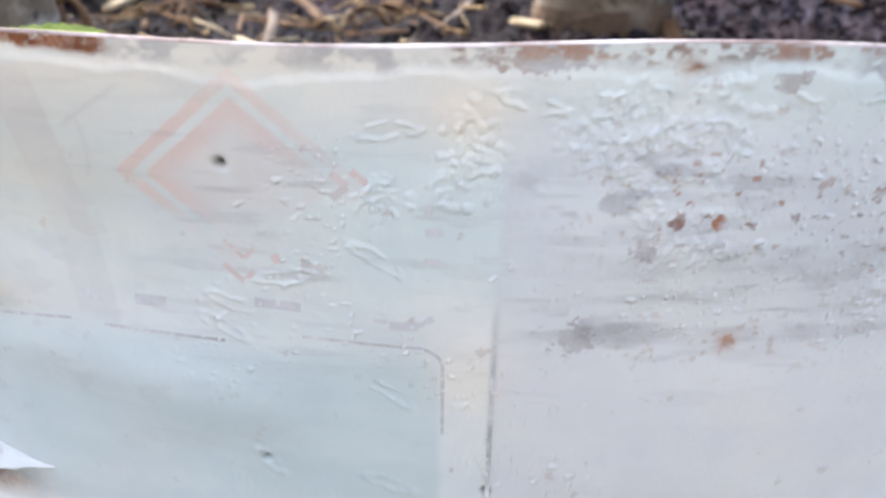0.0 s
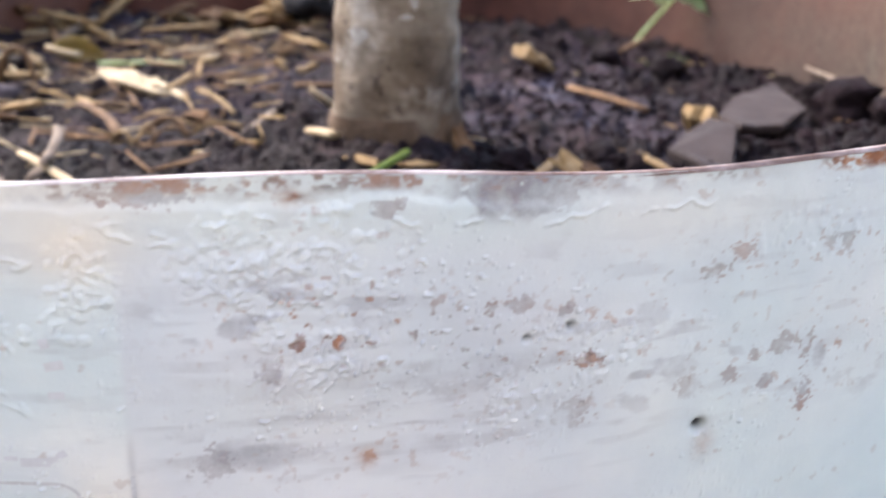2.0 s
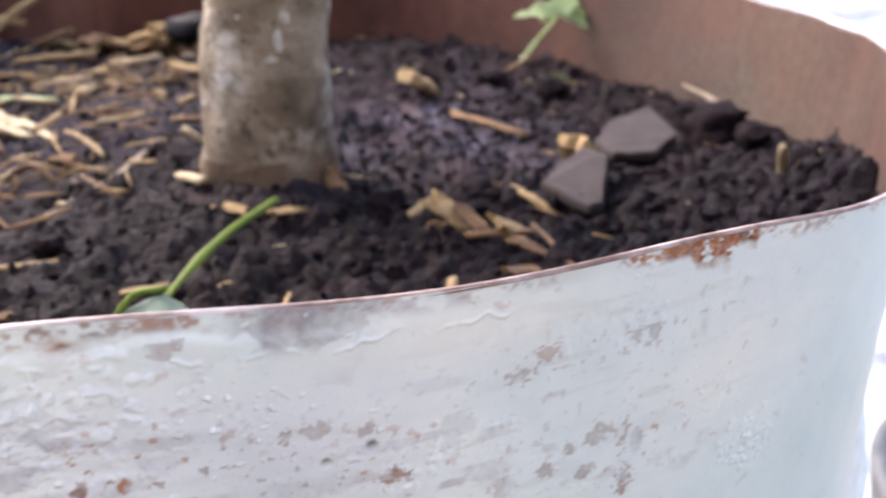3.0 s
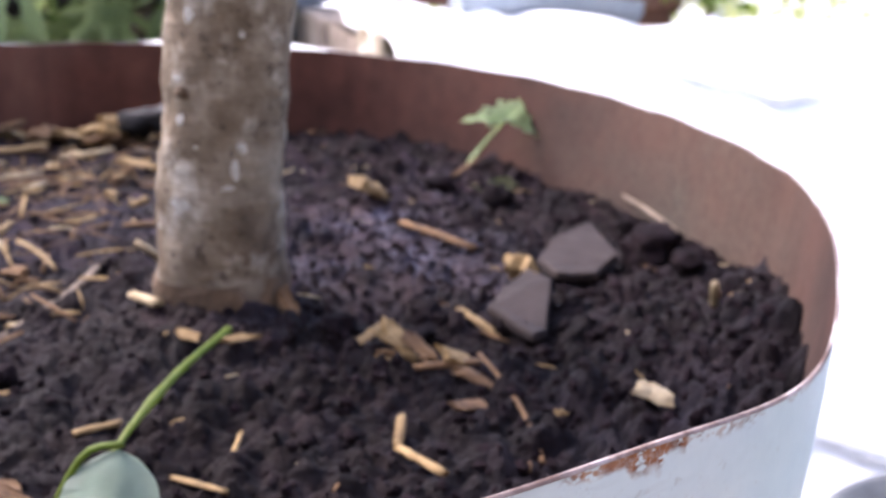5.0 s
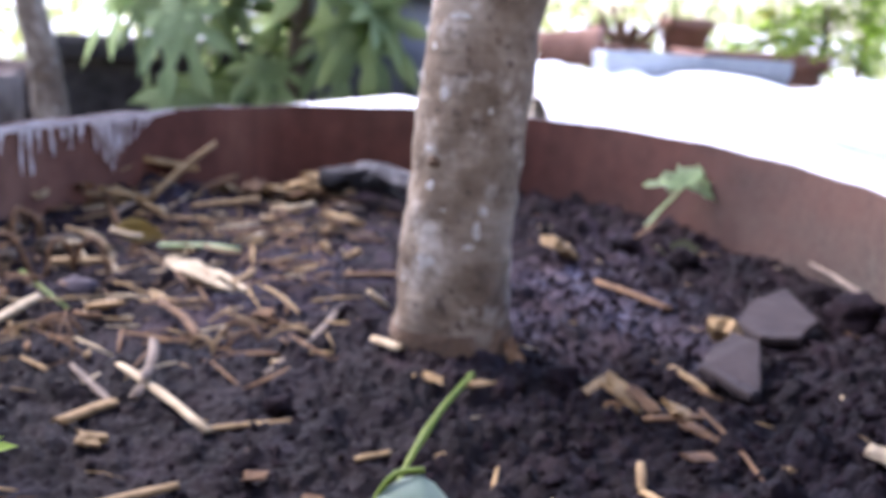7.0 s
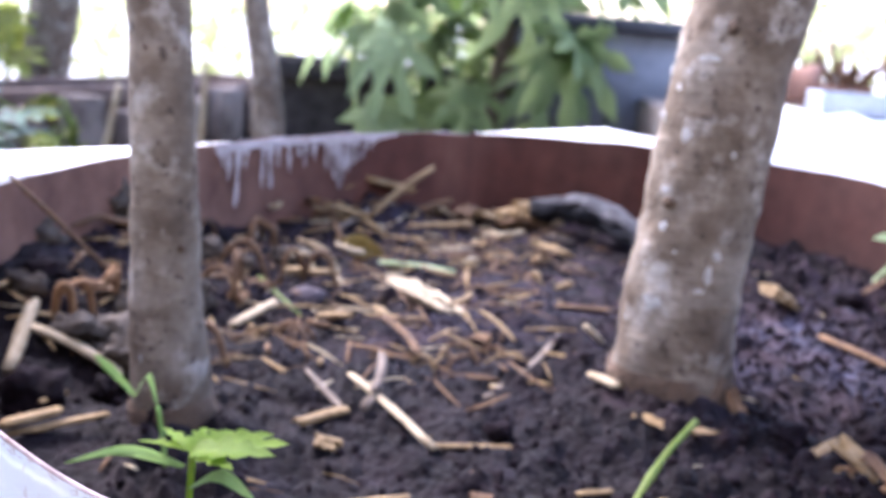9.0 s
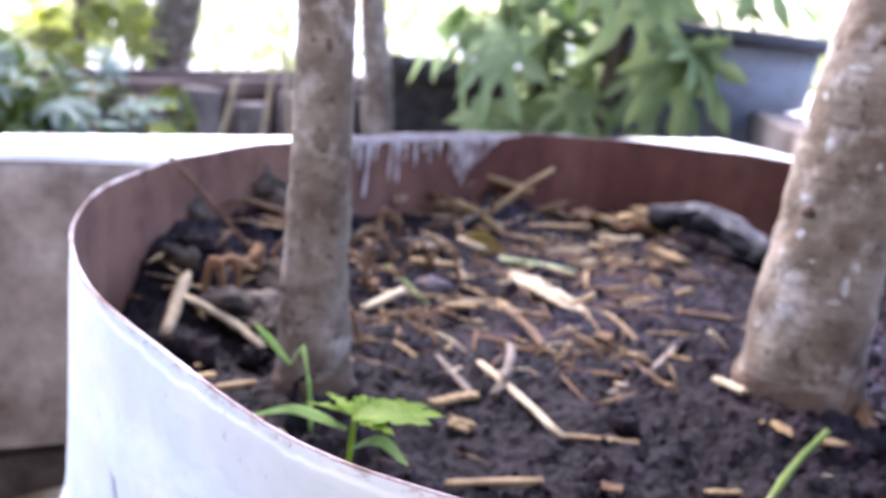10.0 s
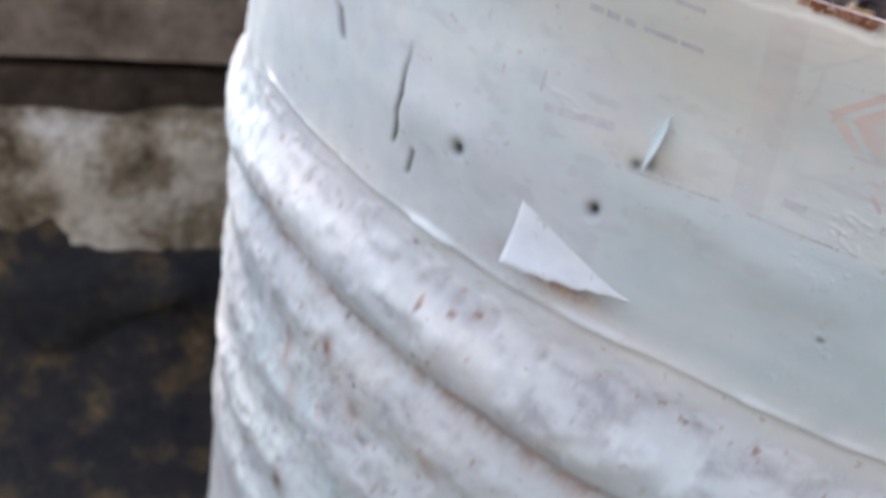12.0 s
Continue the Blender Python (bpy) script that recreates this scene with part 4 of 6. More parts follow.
# ---- soil ----
def crust(x, y):
    """Where a dry mauve-grey crust lies on the soil, 0 to 1, with ragged edges."""
    x, y = np.asarray(x, float), np.asarray(y, float)
    c = np.zeros(np.broadcast(x, y).shape)
    for px, py, rx, ry, k in ((0.160, 0.398, 0.030, 0.048, 1.0), (0.138, 0.455, 0.026, 0.030, 0.9), (0.170, 0.350, 0.016, 0.020, 0.8), (0.11, 0.385, 0.02, 0.03, 0.4), (-0.010, 0.305, 0.026, 0.020, 0.35), (-0.035, 0.350, 0.030, 0.022, 0.25), (0.0, 0.470, 0.030, 0.030, 0.3)):
        c = np.maximum(c, k * np.exp(-(((x - px) / rx) ** 2 + ((y - py) / ry) ** 2)))
    return c * step(0.24, 0.52, fractal(x / 0.012, y / 0.012, 83, 3))


def mud(x, y):
    """Where the soil has been washed smooth, 0 to 1, in blotches on the side of the slender trunk."""
    x, y = np.asarray(x, float), np.asarray(y, float)
    return step(0.08, -0.01, x) * step(0.40, 0.56, fractal(x / 0.05, y / 0.05, 301, 3))


def soil_height(x, y):
    x, y = np.asarray(x, float), np.asarray(y, float)
    h = 0.3946 + 0.007 * (fractal(x / 0.09, y / 0.09, 3, 2) - 0.5) + 0.008 * (fractal(x / 0.026, y / 0.026, 7, 3) - 0.5)
    wx, wy = x + 0.0038 * (fractal(x / 0.006, y / 0.006, 61, 2) - 0.5), y + 0.0038 * (fractal(x / 0.006, y / 0.006, 67, 2) - 0.5)
    loose = (0.35 + 0.65 * step(0.36, 0.58, fractal(x / 0.045, y / 0.045, 71, 2) + 0.25 * step(0.12, 0.20, x) * step(0.46, 0.38, y))) * (1 - 0.92 * crust(x, y)) * (1 - 0.5 * mud(x, y))
    h = h + loose * (0.0062 * clumps(wx, wy, 0.0130, 5, 0.40, 0.9) + 0.0042 * clumps(wx, wy, 0.0070, 9, 0.6, 0.8) + 0.0030 * (1 - np.abs(2 * fractal(x / 0.009, y / 0.009, 311, 3) - 1))) + (0.4 + 0.6 * loose) * (1 - 0.8 * crust(x, y)) * 0.0026 * clumps(wx, wy, 0.0034, 13, 0.7, 0.8) + 0.0010 * (lattice(x / 0.0022, y / 0.0022, 0, 27) - 0.5)
    for px, py, r, k in ((0.062, 0.340, 0.05, 0.005), (-0.215, 0.345, 0.042, 0.032), (-0.21, 0.43, 0.05, 0.028), (-0.19, 0.505, 0.04, 0.016), (-0.175, 0.575, 0.042, 0.013), (-0.122, 0.617, 0.045, 0.012), (0.275, 0.46, 0.05, 0.005), (0.262, 0.285, 0.050, 0.020), (0.225, 0.225, 0.045, 0.022)):
        h = h + k * np.exp(-((x - px) ** 2 + (y - py) ** 2) / r ** 2)
    return h


def soil():
    rr, tt = np.meshgrid(np.linspace(0.0, 1, 300) ** 0.8, np.linspace(-math.pi, math.pi, 960, endpoint=False), indexing="ij")
    r = rr * (radius(tt) - 0.0016)
    x, y = CX + r * np.cos(tt), CY + r * np.sin(tt)
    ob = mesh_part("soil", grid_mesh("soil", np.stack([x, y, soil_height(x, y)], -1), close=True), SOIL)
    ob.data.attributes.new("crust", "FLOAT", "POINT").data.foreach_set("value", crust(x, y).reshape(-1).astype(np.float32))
    # Darker soil colour to the right and along the front wall.
    darkened = step(0.10, 0.20, x + 0.4 * (0.40 - y) + 0.06 * (fractal(x / 0.03, y / 0.03, 91, 3) - 0.5)) * step(0.50, 0.42, y) * 0.75
    darkened = np.maximum(darkened, 1.0 * step(0.44, 0.30, y + 0.05 * step(0.0, 0.06, x) + 0.08 * (fractal(x / 0.03, y / 0.03, 95, 3) - 0.5)))
    ob.data.attributes.new("darkened", "FLOAT", "POINT").data.foreach_set("value", darkened.reshape(-1).astype(np.float32))
    tagged(ob, "damp dark crumbly potting soil filling the drum", "soil", kind="stuff")
    rnd = random.Random(11)
    base = bmesh.new()
    bmesh.ops.create_icosphere(base, subdivisions=1, radius=1)
    vs = np.array([v.co[:] for v in base.verts])
    fs = np.array([[v.index for v in f.verts] for f in base.faces])
    base.free()
    n = 13000
    r8 = np.random.default_rng(11)
    t, q = r8.uniform(-math.pi, math.pi, n), np.sqrt(r8.random(n)) * 0.97
    px, py = CX + q * radius(t) * np.cos(t), CY + q * radius(t) * np.sin(t)
    keep = (px > -0.02) | (r8.random(n) < 0.6)
    px, py = px[keep], py[keep]
    size = (0.0005 + 0.0020 * r8.random(len(px)) ** 3) * (0.75 + 0.5 * step(0.02, 0.18, px))
    pz = soil_height(px, py) + size * 0.2
    pts = vs[None] * r8.uniform(0.65, 1.2, (len(px), len(vs), 1)) * (size[:, None] * r8.uniform(0.6, 1.3, (len(px), 3)))[:, None]
    turn = r8.uniform(0, 6.3, len(px))
    c, sn = np.cos(turn)[:, None], np.sin(turn)[:, None]
    pts = np.stack([pts[..., 0] * c - pts[..., 1] * sn + px[:, None], pts[..., 0] * sn + pts[..., 1] * c + py[:, None], pts[..., 2] + pz[:, None]], -1)
    faces = (fs[None] + len(vs) * np.arange(len(px))[:, None, None]).reshape(-1, 3)
    me = bpy.data.meshes.new("soil_crumbs")
    me.from_pydata(pts.reshape(-1, 3).tolist(), [], faces.tolist())
    tagged(mesh_part("soil_crumbs", me, CRUMB, smooth=False), "loose dark crumbs lying on the soil", "soil", kind="stuff")


soil()


# ---- ground, wall and ledge ----
def ground():
    """One sheet to the horizon: pale sunlit yard; a dark wet patch of moss lies round the drum."""
    xs = np.concatenate([[-2000, -200, -40, -12], np.linspace(-6, 6, 60), [12, 40, 200, 2000]])
    u, v = np.meshgrid(xs, xs)
    tagged(mesh_part("ground", grid_mesh("ground", np.stack([u, v, -0.03 + 0 * u], -1)), YARD), "pale sunlit ground of the yard", "ground", kind="structure")
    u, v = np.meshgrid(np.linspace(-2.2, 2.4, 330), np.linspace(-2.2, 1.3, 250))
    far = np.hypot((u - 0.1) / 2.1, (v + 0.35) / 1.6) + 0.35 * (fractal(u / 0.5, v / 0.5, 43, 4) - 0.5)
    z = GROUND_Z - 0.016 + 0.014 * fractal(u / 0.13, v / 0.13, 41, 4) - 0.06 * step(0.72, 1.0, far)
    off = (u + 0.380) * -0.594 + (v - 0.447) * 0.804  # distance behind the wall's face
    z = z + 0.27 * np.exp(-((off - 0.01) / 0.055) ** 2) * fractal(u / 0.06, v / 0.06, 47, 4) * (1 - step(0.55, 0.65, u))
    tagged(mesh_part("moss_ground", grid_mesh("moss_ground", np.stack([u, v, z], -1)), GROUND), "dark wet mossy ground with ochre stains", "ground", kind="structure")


ground()
# an unseen wall added behind the camera: closes that side and cuts light on the drum's front
tagged(part("shade_wall", block(-4.0, -1.6, -0.03, 4.0, -1.3, 2.9, 0.01), PLASTER), "plain grey wall added out of view to cut light on the drum's front", "wall", kind="structure")

# the wall's line: a point on its face, its way along and its way back
W0, ALONG = Vector((-0.380, 0.447, 0)), Vector((0.804, 0.594, 0))
BACK = Vector((-0.594, 0.804, 0))
LEDGE = 0.428
# the things of the yard are placed to fit the camera's view on a ground at BED, then enlarged about the camera's mean
# place so they keep it
BED = 0.345
YARD_EYE = Vector((0.0, -0.008, 0.535))
YARD_SCALE = Matrix.Translation(YARD_EYE) @ Matrix.Scale(2.8, 4) @ Matrix.Translation(-YARD_EYE)


# The sheet's things are enlarged about the camera's place at 6.5 s, keeping its view.
SHEET_EYE = Vector((0.0167, 0.0, 0.5365))
SHEET_SCALE = Matrix.Translation(SHEET_EYE) @ Matrix.Scale(1.6, 4) @ Matrix.Translation(-SHEET_EYE)


def scale_from_eye(ob, m=YARD_SCALE):
    ob.matrix_world = m @ ob.matrix_world
    return ob




def wall_block(name, s0, s1, d0, d1, z0, z1, mat, parent, rough, bevel, label, seed, widen=0.0):
    """One course: s along the wall, d back from its face."""
    ns, nz = max(8, int((s1 - s0) / 0.012)), max(6, int((z1 - z0) / 0.008))
    prof = [(d0, z0 + (z1 - z0 - bevel) * k / nz) for k in range(nz + 1)]
    prof += [(d0 + bevel * (1 - math.cos(t)), z1 - bevel + bevel * math.sin(t)) for t in np.linspace(0.3, math.pi / 2, 5)]
    prof += [(d0 + bevel + (d1 - d0 - bevel) * k / 10, z1) for k in range(1, 11)] + [(d1, z0)]
    prof = np.array(prof)
    ss = np.linspace(s0, s1, ns)
    d = np.broadcast_to(prof[:, 0][:, None], (len(prof), ns)).copy()
    z = np.broadcast_to(prof[:, 1][:, None], (len(prof), ns)).copy()
    s = np.broadcast_to(ss[None], d.shape)
    d = np.where(d > d0 + bevel, d0 + bevel + (d - d0 - bevel) * (1 + widen * np.maximum(s, 0)), d)
    f = fractal(s / 0.035, (z + d) / 0.035, seed, 4) - 0.5
    d = d + rough * f * (d < d0 + 0.03)
    z = z + 0.5 * rough * (fractal(s / 0.05, d / 0.05, seed + 9, 3) - 0.5) * (z > z1 - 0.03)
    pts = np.stack([W0.x + ALONG.x * s + BACK.x * d, W0.y + ALONG.y * s + BACK.y * d, z], -1)
    return mesh_part(name, grid_mesh(name, pts), mat, parent, label)


def low_wall():
    top = tagged(new("wall_back"), "stained concrete garden wall, its ledge coloured white as if sunlit", "wall", kind="structure")
    wall_block("upper_course", -0.9, 0.80, 0.0, 0.060, 0.235, LEDGE - 0.004, CONCRETE, top, 0.010, 0.012, "brown-grey stained concrete face", 3, 4.8)
    # Mossy joint; its near-black colour also paints the shadow line.
    wall_block("joint", -0.9, 0.72, 0.026, 0.060, 0.222, 0.2348, OLDWOOD, top, 0.004, 0.002, "mossy joint, coloured dark for its shadow line", 5)
    # Shade below the overhang is put into this course's colour.
    wall_block("middle_course", -0.9, 0.72, 0.010, 0.060, 0.180, 0.2230, CONCRETE_SHADED, top, 0.008, 0.004, "brown concrete course, coloured dark for the overhang's shade", 15)
    wall_block("footing", -0.9, 0.72, -0.012, 0.060, 0.075, 0.196, FOOTING, top, 0.030, 0.030, "rough pale footing with lichen and moss", 7)
    wall_block("base_course", -0.9, 0.72, -0.045, 0.060, -0.03, 0.092, GROUND, top, 0.040, 0.030, "black damp mossy base", 17)
    # The ledge's sunlit look is put into its white colour.
    wall_block("ledge", -0.9, 0.80, 0.004, 0.058, LEDGE - 0.006, LEDGE, SUNLIT_WHITE, top, 0.0015, 0.003, "concrete ledge coloured white to look sunlit", 9, 5.0)


low_wall()


def yard_bed():
    """Bare weedy earth behind the wall."""
    a, d = np.meshgrid(np.linspace(-2.4, 3.6, 150), np.linspace(0.14, 3.9, 110))
    x, y = W0.x + ALONG.x * a + BACK.x * d, W0.y + ALONG.y * a + BACK.y * d
    z = 0.002 + 0.022 * fractal(x / 0.16, y / 0.16, 43, 4) - 0.05 * step(3.4, 3.9, d)
    tagged(mesh_part("bed_ground", grid_mesh("bed_ground", np.stack([x, y, z], -1)), BEDSOIL), "brown weedy earth behind the garden wall", "ground", kind="structure")


yard_bed()


def sheet():
    """White plastic over the wall's right-hand end: a top that sags and a front sloped to the ground to fit the
    camera's view.
    """
    n, m = 170, 150
    p, q = np.meshgrid(np.linspace(0, 1, n), np.linspace(0, 1, m))
    x = 0.225 + p * 1.9
    front = 0.835 + 0.05 * p
    back = np.where(x < 0.60, 1.335 - 1.0 * np.clip(x - 0.343, 0, 1), 1.078 + 0.55 * (x - 0.60))
    flat = back - front
    run = q * (flat + 0.60)  # along the cloth: back of the top, over the fold, down the front
    over = np.clip(run - flat, 0, 9)
    y = front + np.maximum(flat - run, 0) - 0.79 * over
    z = 0.447 - over * 0.40
    for bx, wide, tall in ((0.262, 0.03, 0.008), (0.352, 0.022, 0.016), (0.425, 0.034, 0.017), (0.53, 0.05, 0.009), (0.70, 0.06, 0.008), (0.90, 0.09, 0.012)):
        z = z + tall * np.exp(-((x - bx) / wide) ** 2) * np.exp(-(run / 0.11) ** 2)
    fold = fractal(x / 0.14, run / 0.30, 51, 4) - 0.5
    ridge = 1 - np.abs(2 * fractal(x / 0.22 + run * 0.8, run / 0.16 - x, 57, 3) - 1)
    z = z + (0.026 * fold + 0.016 * step(0.7, 1, ridge)) * (over <= 0) + 0.004 * np.exp(-(over / 0.01) ** 2)
    y = y - (0.05 * fold + 0.022 * step(0.75, 1, ridge)) * step(0, 0.05, over)
    z = np.maximum(z, 0.212)
    ob = mesh_part("plastic_sheet", grid_mesh("plastic_sheet", np.stack([x, y, z], -1)), SHEET)
    scale_from_eye(tagged(ob, "crumpled white plastic sheet draped over the wall", "sheet"), SHEET_SCALE)
    ob.modifiers.new("thick", "SOLIDIFY").thickness = 0.0015
    scale_from_eye(tagged(part("wall_end", block(0.238, 0.885, 0.195, 2.2, 1.75, 0.436, 0.006, 3, 0.004, 5), CONCRETE), "concrete wall under the white sheet", "wall", kind="structure"), SHEET_SCALE)
    scale_from_eye(tagged(part("concrete_block", block(0.224, 0.893, 0.198, 0.262, 1.02, 0.4560, 0.004, 4, 0.003, 9), FOOTING), "pale grey concrete block at the sheet's edge", "concrete block"), SHEET_SCALE)


sheet()


# ---- trunks ----
def trunk(label, ctrl, radii, seed, stain=0.02, spots=40, side=-1.0):
    top = tagged(new("tree_trunk"), label, "tree")
    n = 70
    pts = curve_points(ctrl, n)
    rs = [float(np.interp(i / (n - 1), np.linspace(0, 1, len(radii)), radii)) for i in range(n)]
    rs = [r * (1 + 0.035 * noise.noise((0, seed, i * 0.5)) + (0.035 if noise.noise((seed, 3, i * 0.9)) > 0.32 else 0)) for i, r in enumerate(rs)]
    part("trunk", tube(pts, rs, 40, 0.035, 75, seed), BARK, top)
    # stained foot, its upper edge uneven
    hgt = pts[-1].z - pts[0].z
    foot_pts = curve_points(ctrl, 900)[: int(900 * stain * 1.6 / hgt) + 4 : max(1, int(900 * stain * 0.08 / hgt))]
    foot = tube(foot_pts, [rs[0] * 1.065 - (rs[0] - rs[6]) * min(1, (p.z - pts[0].z) / (pts[6].z - pts[0].z)) for p in foot_pts], 60, 0.035, 75, seed, caps=False)
    for v in foot.verts:
        over = v.co.z - (pts[0].z + stain * (0.72 + 0.55 * noise.noise(Vector((v.co.x, v.co.y, 0)) * 62)))
        if over > 0:
            c = min(foot_pts, key=lambda q: abs(q.z - v.co.z))
            flat = Vector((v.co.x - c.x, v.co.y - c.y, 0))
            v.co -= flat * min(0.12, over * 22)
    part("foot", foot, BARKDARK, top, "bark stained brown by soil")
    # Pale lichen gathered on the left, also painting in the bright side there.
    rnd = random.Random(seed)
    for _ in range(spots):
        i = rnd.randrange(11, n - 2)
        r = rs[i]
        t = math.pi * (1 if side < 0 else 0) + rnd.gauss(0.45, 0.75)
        d = Vector((math.cos(t), math.sin(t), 0))
        grow = rnd.choice((0.8, 1, 1.2, 2.0)) * r / 0.02
        w, h = rnd.uniform(0.0007, 0.0023) * grow, rnd.uniform(0.0007, 0.0028) * grow
        bm = bmesh.new()
        c = bm.verts.new(pts[i] + d * r * 1.03)
        ring = []
        for j in range(9):
            f = 2 * math.pi * j / 9
            dt = w * math.cos(f) * rnd.uniform(0.6, 1.2) / r
            e = Vector((math.cos(t + dt), math.sin(t + dt), 0)) * r * 1.015
            ring.append(bm.verts.new(pts[i] + e + Vector((0, 0, h * math.sin(f) * rnd.uniform(0.6, 1.2)))))
        for j in range(9):
            bm.faces.new((c, ring[j], ring[(j + 1) % 9]))
        part("lichen_patch", bm, LICHEN, top)
    for _ in range(5):
        i = rnd.randrange(8, n - 4)
        t = rnd.uniform(-2.6, -0.5)
        d = Vector((math.cos(t), math.sin(t), 0))
        bm = pebble(pts[i] + d * rs[i] * 0.99, (0.0022 * rs[i] / 0.02,) * 3, seed + i, 2)
        part("bark_knot", bm, BARKDARK, top)
    return top


trunk("thick grey-brown tree trunk with pale lichen, rooted in the drum",
      [(0.0640, 0.343, 0.392), (0.0625, 0.3435, 0.43), (0.0645, 0.345, 0.47), (0.0695, 0.347, 0.53), (0.0815, 0.350, 0.60), (0.10, 0.355, 0.70), (0.115, 0.36, 0.84)],
      [0.0242, 0.0228, 0.0216, 0.0215, 0.0222, 0.0205, 0.018], 5, 0.026, 45)
trunk("slender brown tree trunk, rooted in the drum",
      [(-0.1170, 0.277, 0.388), (-0.1208, 0.277, 0.43), (-0.1226, 0.278, 0.475), (-0.1262, 0.280, 0.535), (-0.132, 0.284, 0.64), (-0.138, 0.29, 0.76)],
      [0.0142, 0.0124, 0.0107, 0.0098, 0.0095, 0.0090], 9, 0.018, 8)


# ---- litter on the soil ----
def lay(x0, y0, x1, y1, lift0=0.0, lift1=0.0, r=0.002):
    return (Vector((x0, y0, float(soil_height(x0, y0)) + r + lift0)), Vector((x1, y1, float(soil_height(x1, y1)) + r + lift1)))


def straw(label, p, q, r, mat, name="straw", bend=0.0, flat=0.6, seed=0, group="straw and chips on the soil", category="straw"):
    """A split stalk from p to q, flattened, with ragged ends."""
    d = q - p
    sidew = Vector((-d.y, d.x, 0)).normalized()
    pts, rad = [], []
    for i in range(7):
        t = i / 6
        pts.append(p + d * t + sidew * bend * math.sin(math.pi * t) + Vector((0, 0, 0.0005 * noise.noise((seed, i, 0)))))
        rad.append(r * (0.75 + 0.25 * math.sin(math.pi * (0.15 + 0.7 * t)) + 0.18 * noise.noise((seed * 1.7, i * 0.8, 4))))
    bm = tube(pts, rad, 8, 0.12, 300, seed)
    for v in bm.verts:
        t = max(0.0, min(1.0, (v.co - p).dot(d) / d.length_squared))
        zc = p.z + d.z * t
        v.co.z = zc + (v.co.z - zc) * flat
        if t < 0.02 or t > 0.98:
            v.co += d.normalized() * r * 1.2 * noise.noise(v.co * 900)
    return tagged(part(name, bm, mat), label, category, group)


def chip(label, x, y, size, turn, mat, name="wood_chip", tilt=0.0, seed=0, lift=0.0):
    """A flat split of wood with uneven outline."""
    w, h, t = size
    rnd = random.Random(int(seed * 100) + 7)
    m = pose(x, y, float(soil_height(x, y)) + t * 0.6 + lift + abs(math.sin(radians(tilt))) * w * 0.35, tilt * 0.4, tilt, turn)
    nx, ny = 6, 5
    ends = [(rnd.uniform(0.15, 0.55), rnd.uniform(0.15, 0.55)) for _ in range(ny)]
    fibre = [rnd.uniform(-0.5, 0.5) for _ in range(ny)]
    bend, curl = rnd.uniform(-0.12, 0.12), rnd.uniform(0.1, 0.5)
    bm = bmesh.new()
    rows = []
    for side in (1, -1):
        for j in range(ny):
            v = j / (ny - 1) - 0.5
            for i in range(nx):
                u = -ends[j][0] + (ends[j][0] + ends[j][1]) * i / (nx - 1)
                z = t * (0.5 * side * (1 - 0.7 * abs(2 * v) ** 2) + 0.45 * fibre[j]) + curl * h * v * v + bend * w * u * u + rnd.uniform(-0.12, 0.12) * t
                rows.append(bm.verts.new(m @ Vector((u * w, v * h * (1 + rnd.uniform(-0.15, 0.15)), z))))
    n = nx * ny
    for j in range(ny - 1):
        for i in range(nx - 1):
            k = j * nx + i
            bm.faces.new((rows[k], rows[k + 1], rows[k + nx + 1], rows[k + nx]))
            bm.faces.new((rows[n + k + nx], rows[n + k + nx + 1], rows[n + k + 1], rows[n + k]))
    ring = list(range(nx)) + [j * nx + nx - 1 for j in range(1, ny)] + [(ny - 1) * nx + i for i in range(nx - 2, -1, -1)] + [j * nx for j in range(ny - 2, 0, -1)]
    for p, q in zip(ring, ring[1:] + ring[:1]):
        bm.faces.new((rows[q], rows[p], rows[n + p], rows[n + q]))
    return tagged(part(name, bm, mat, smooth=False), label, "wood chip", "straw and chips on the soil")


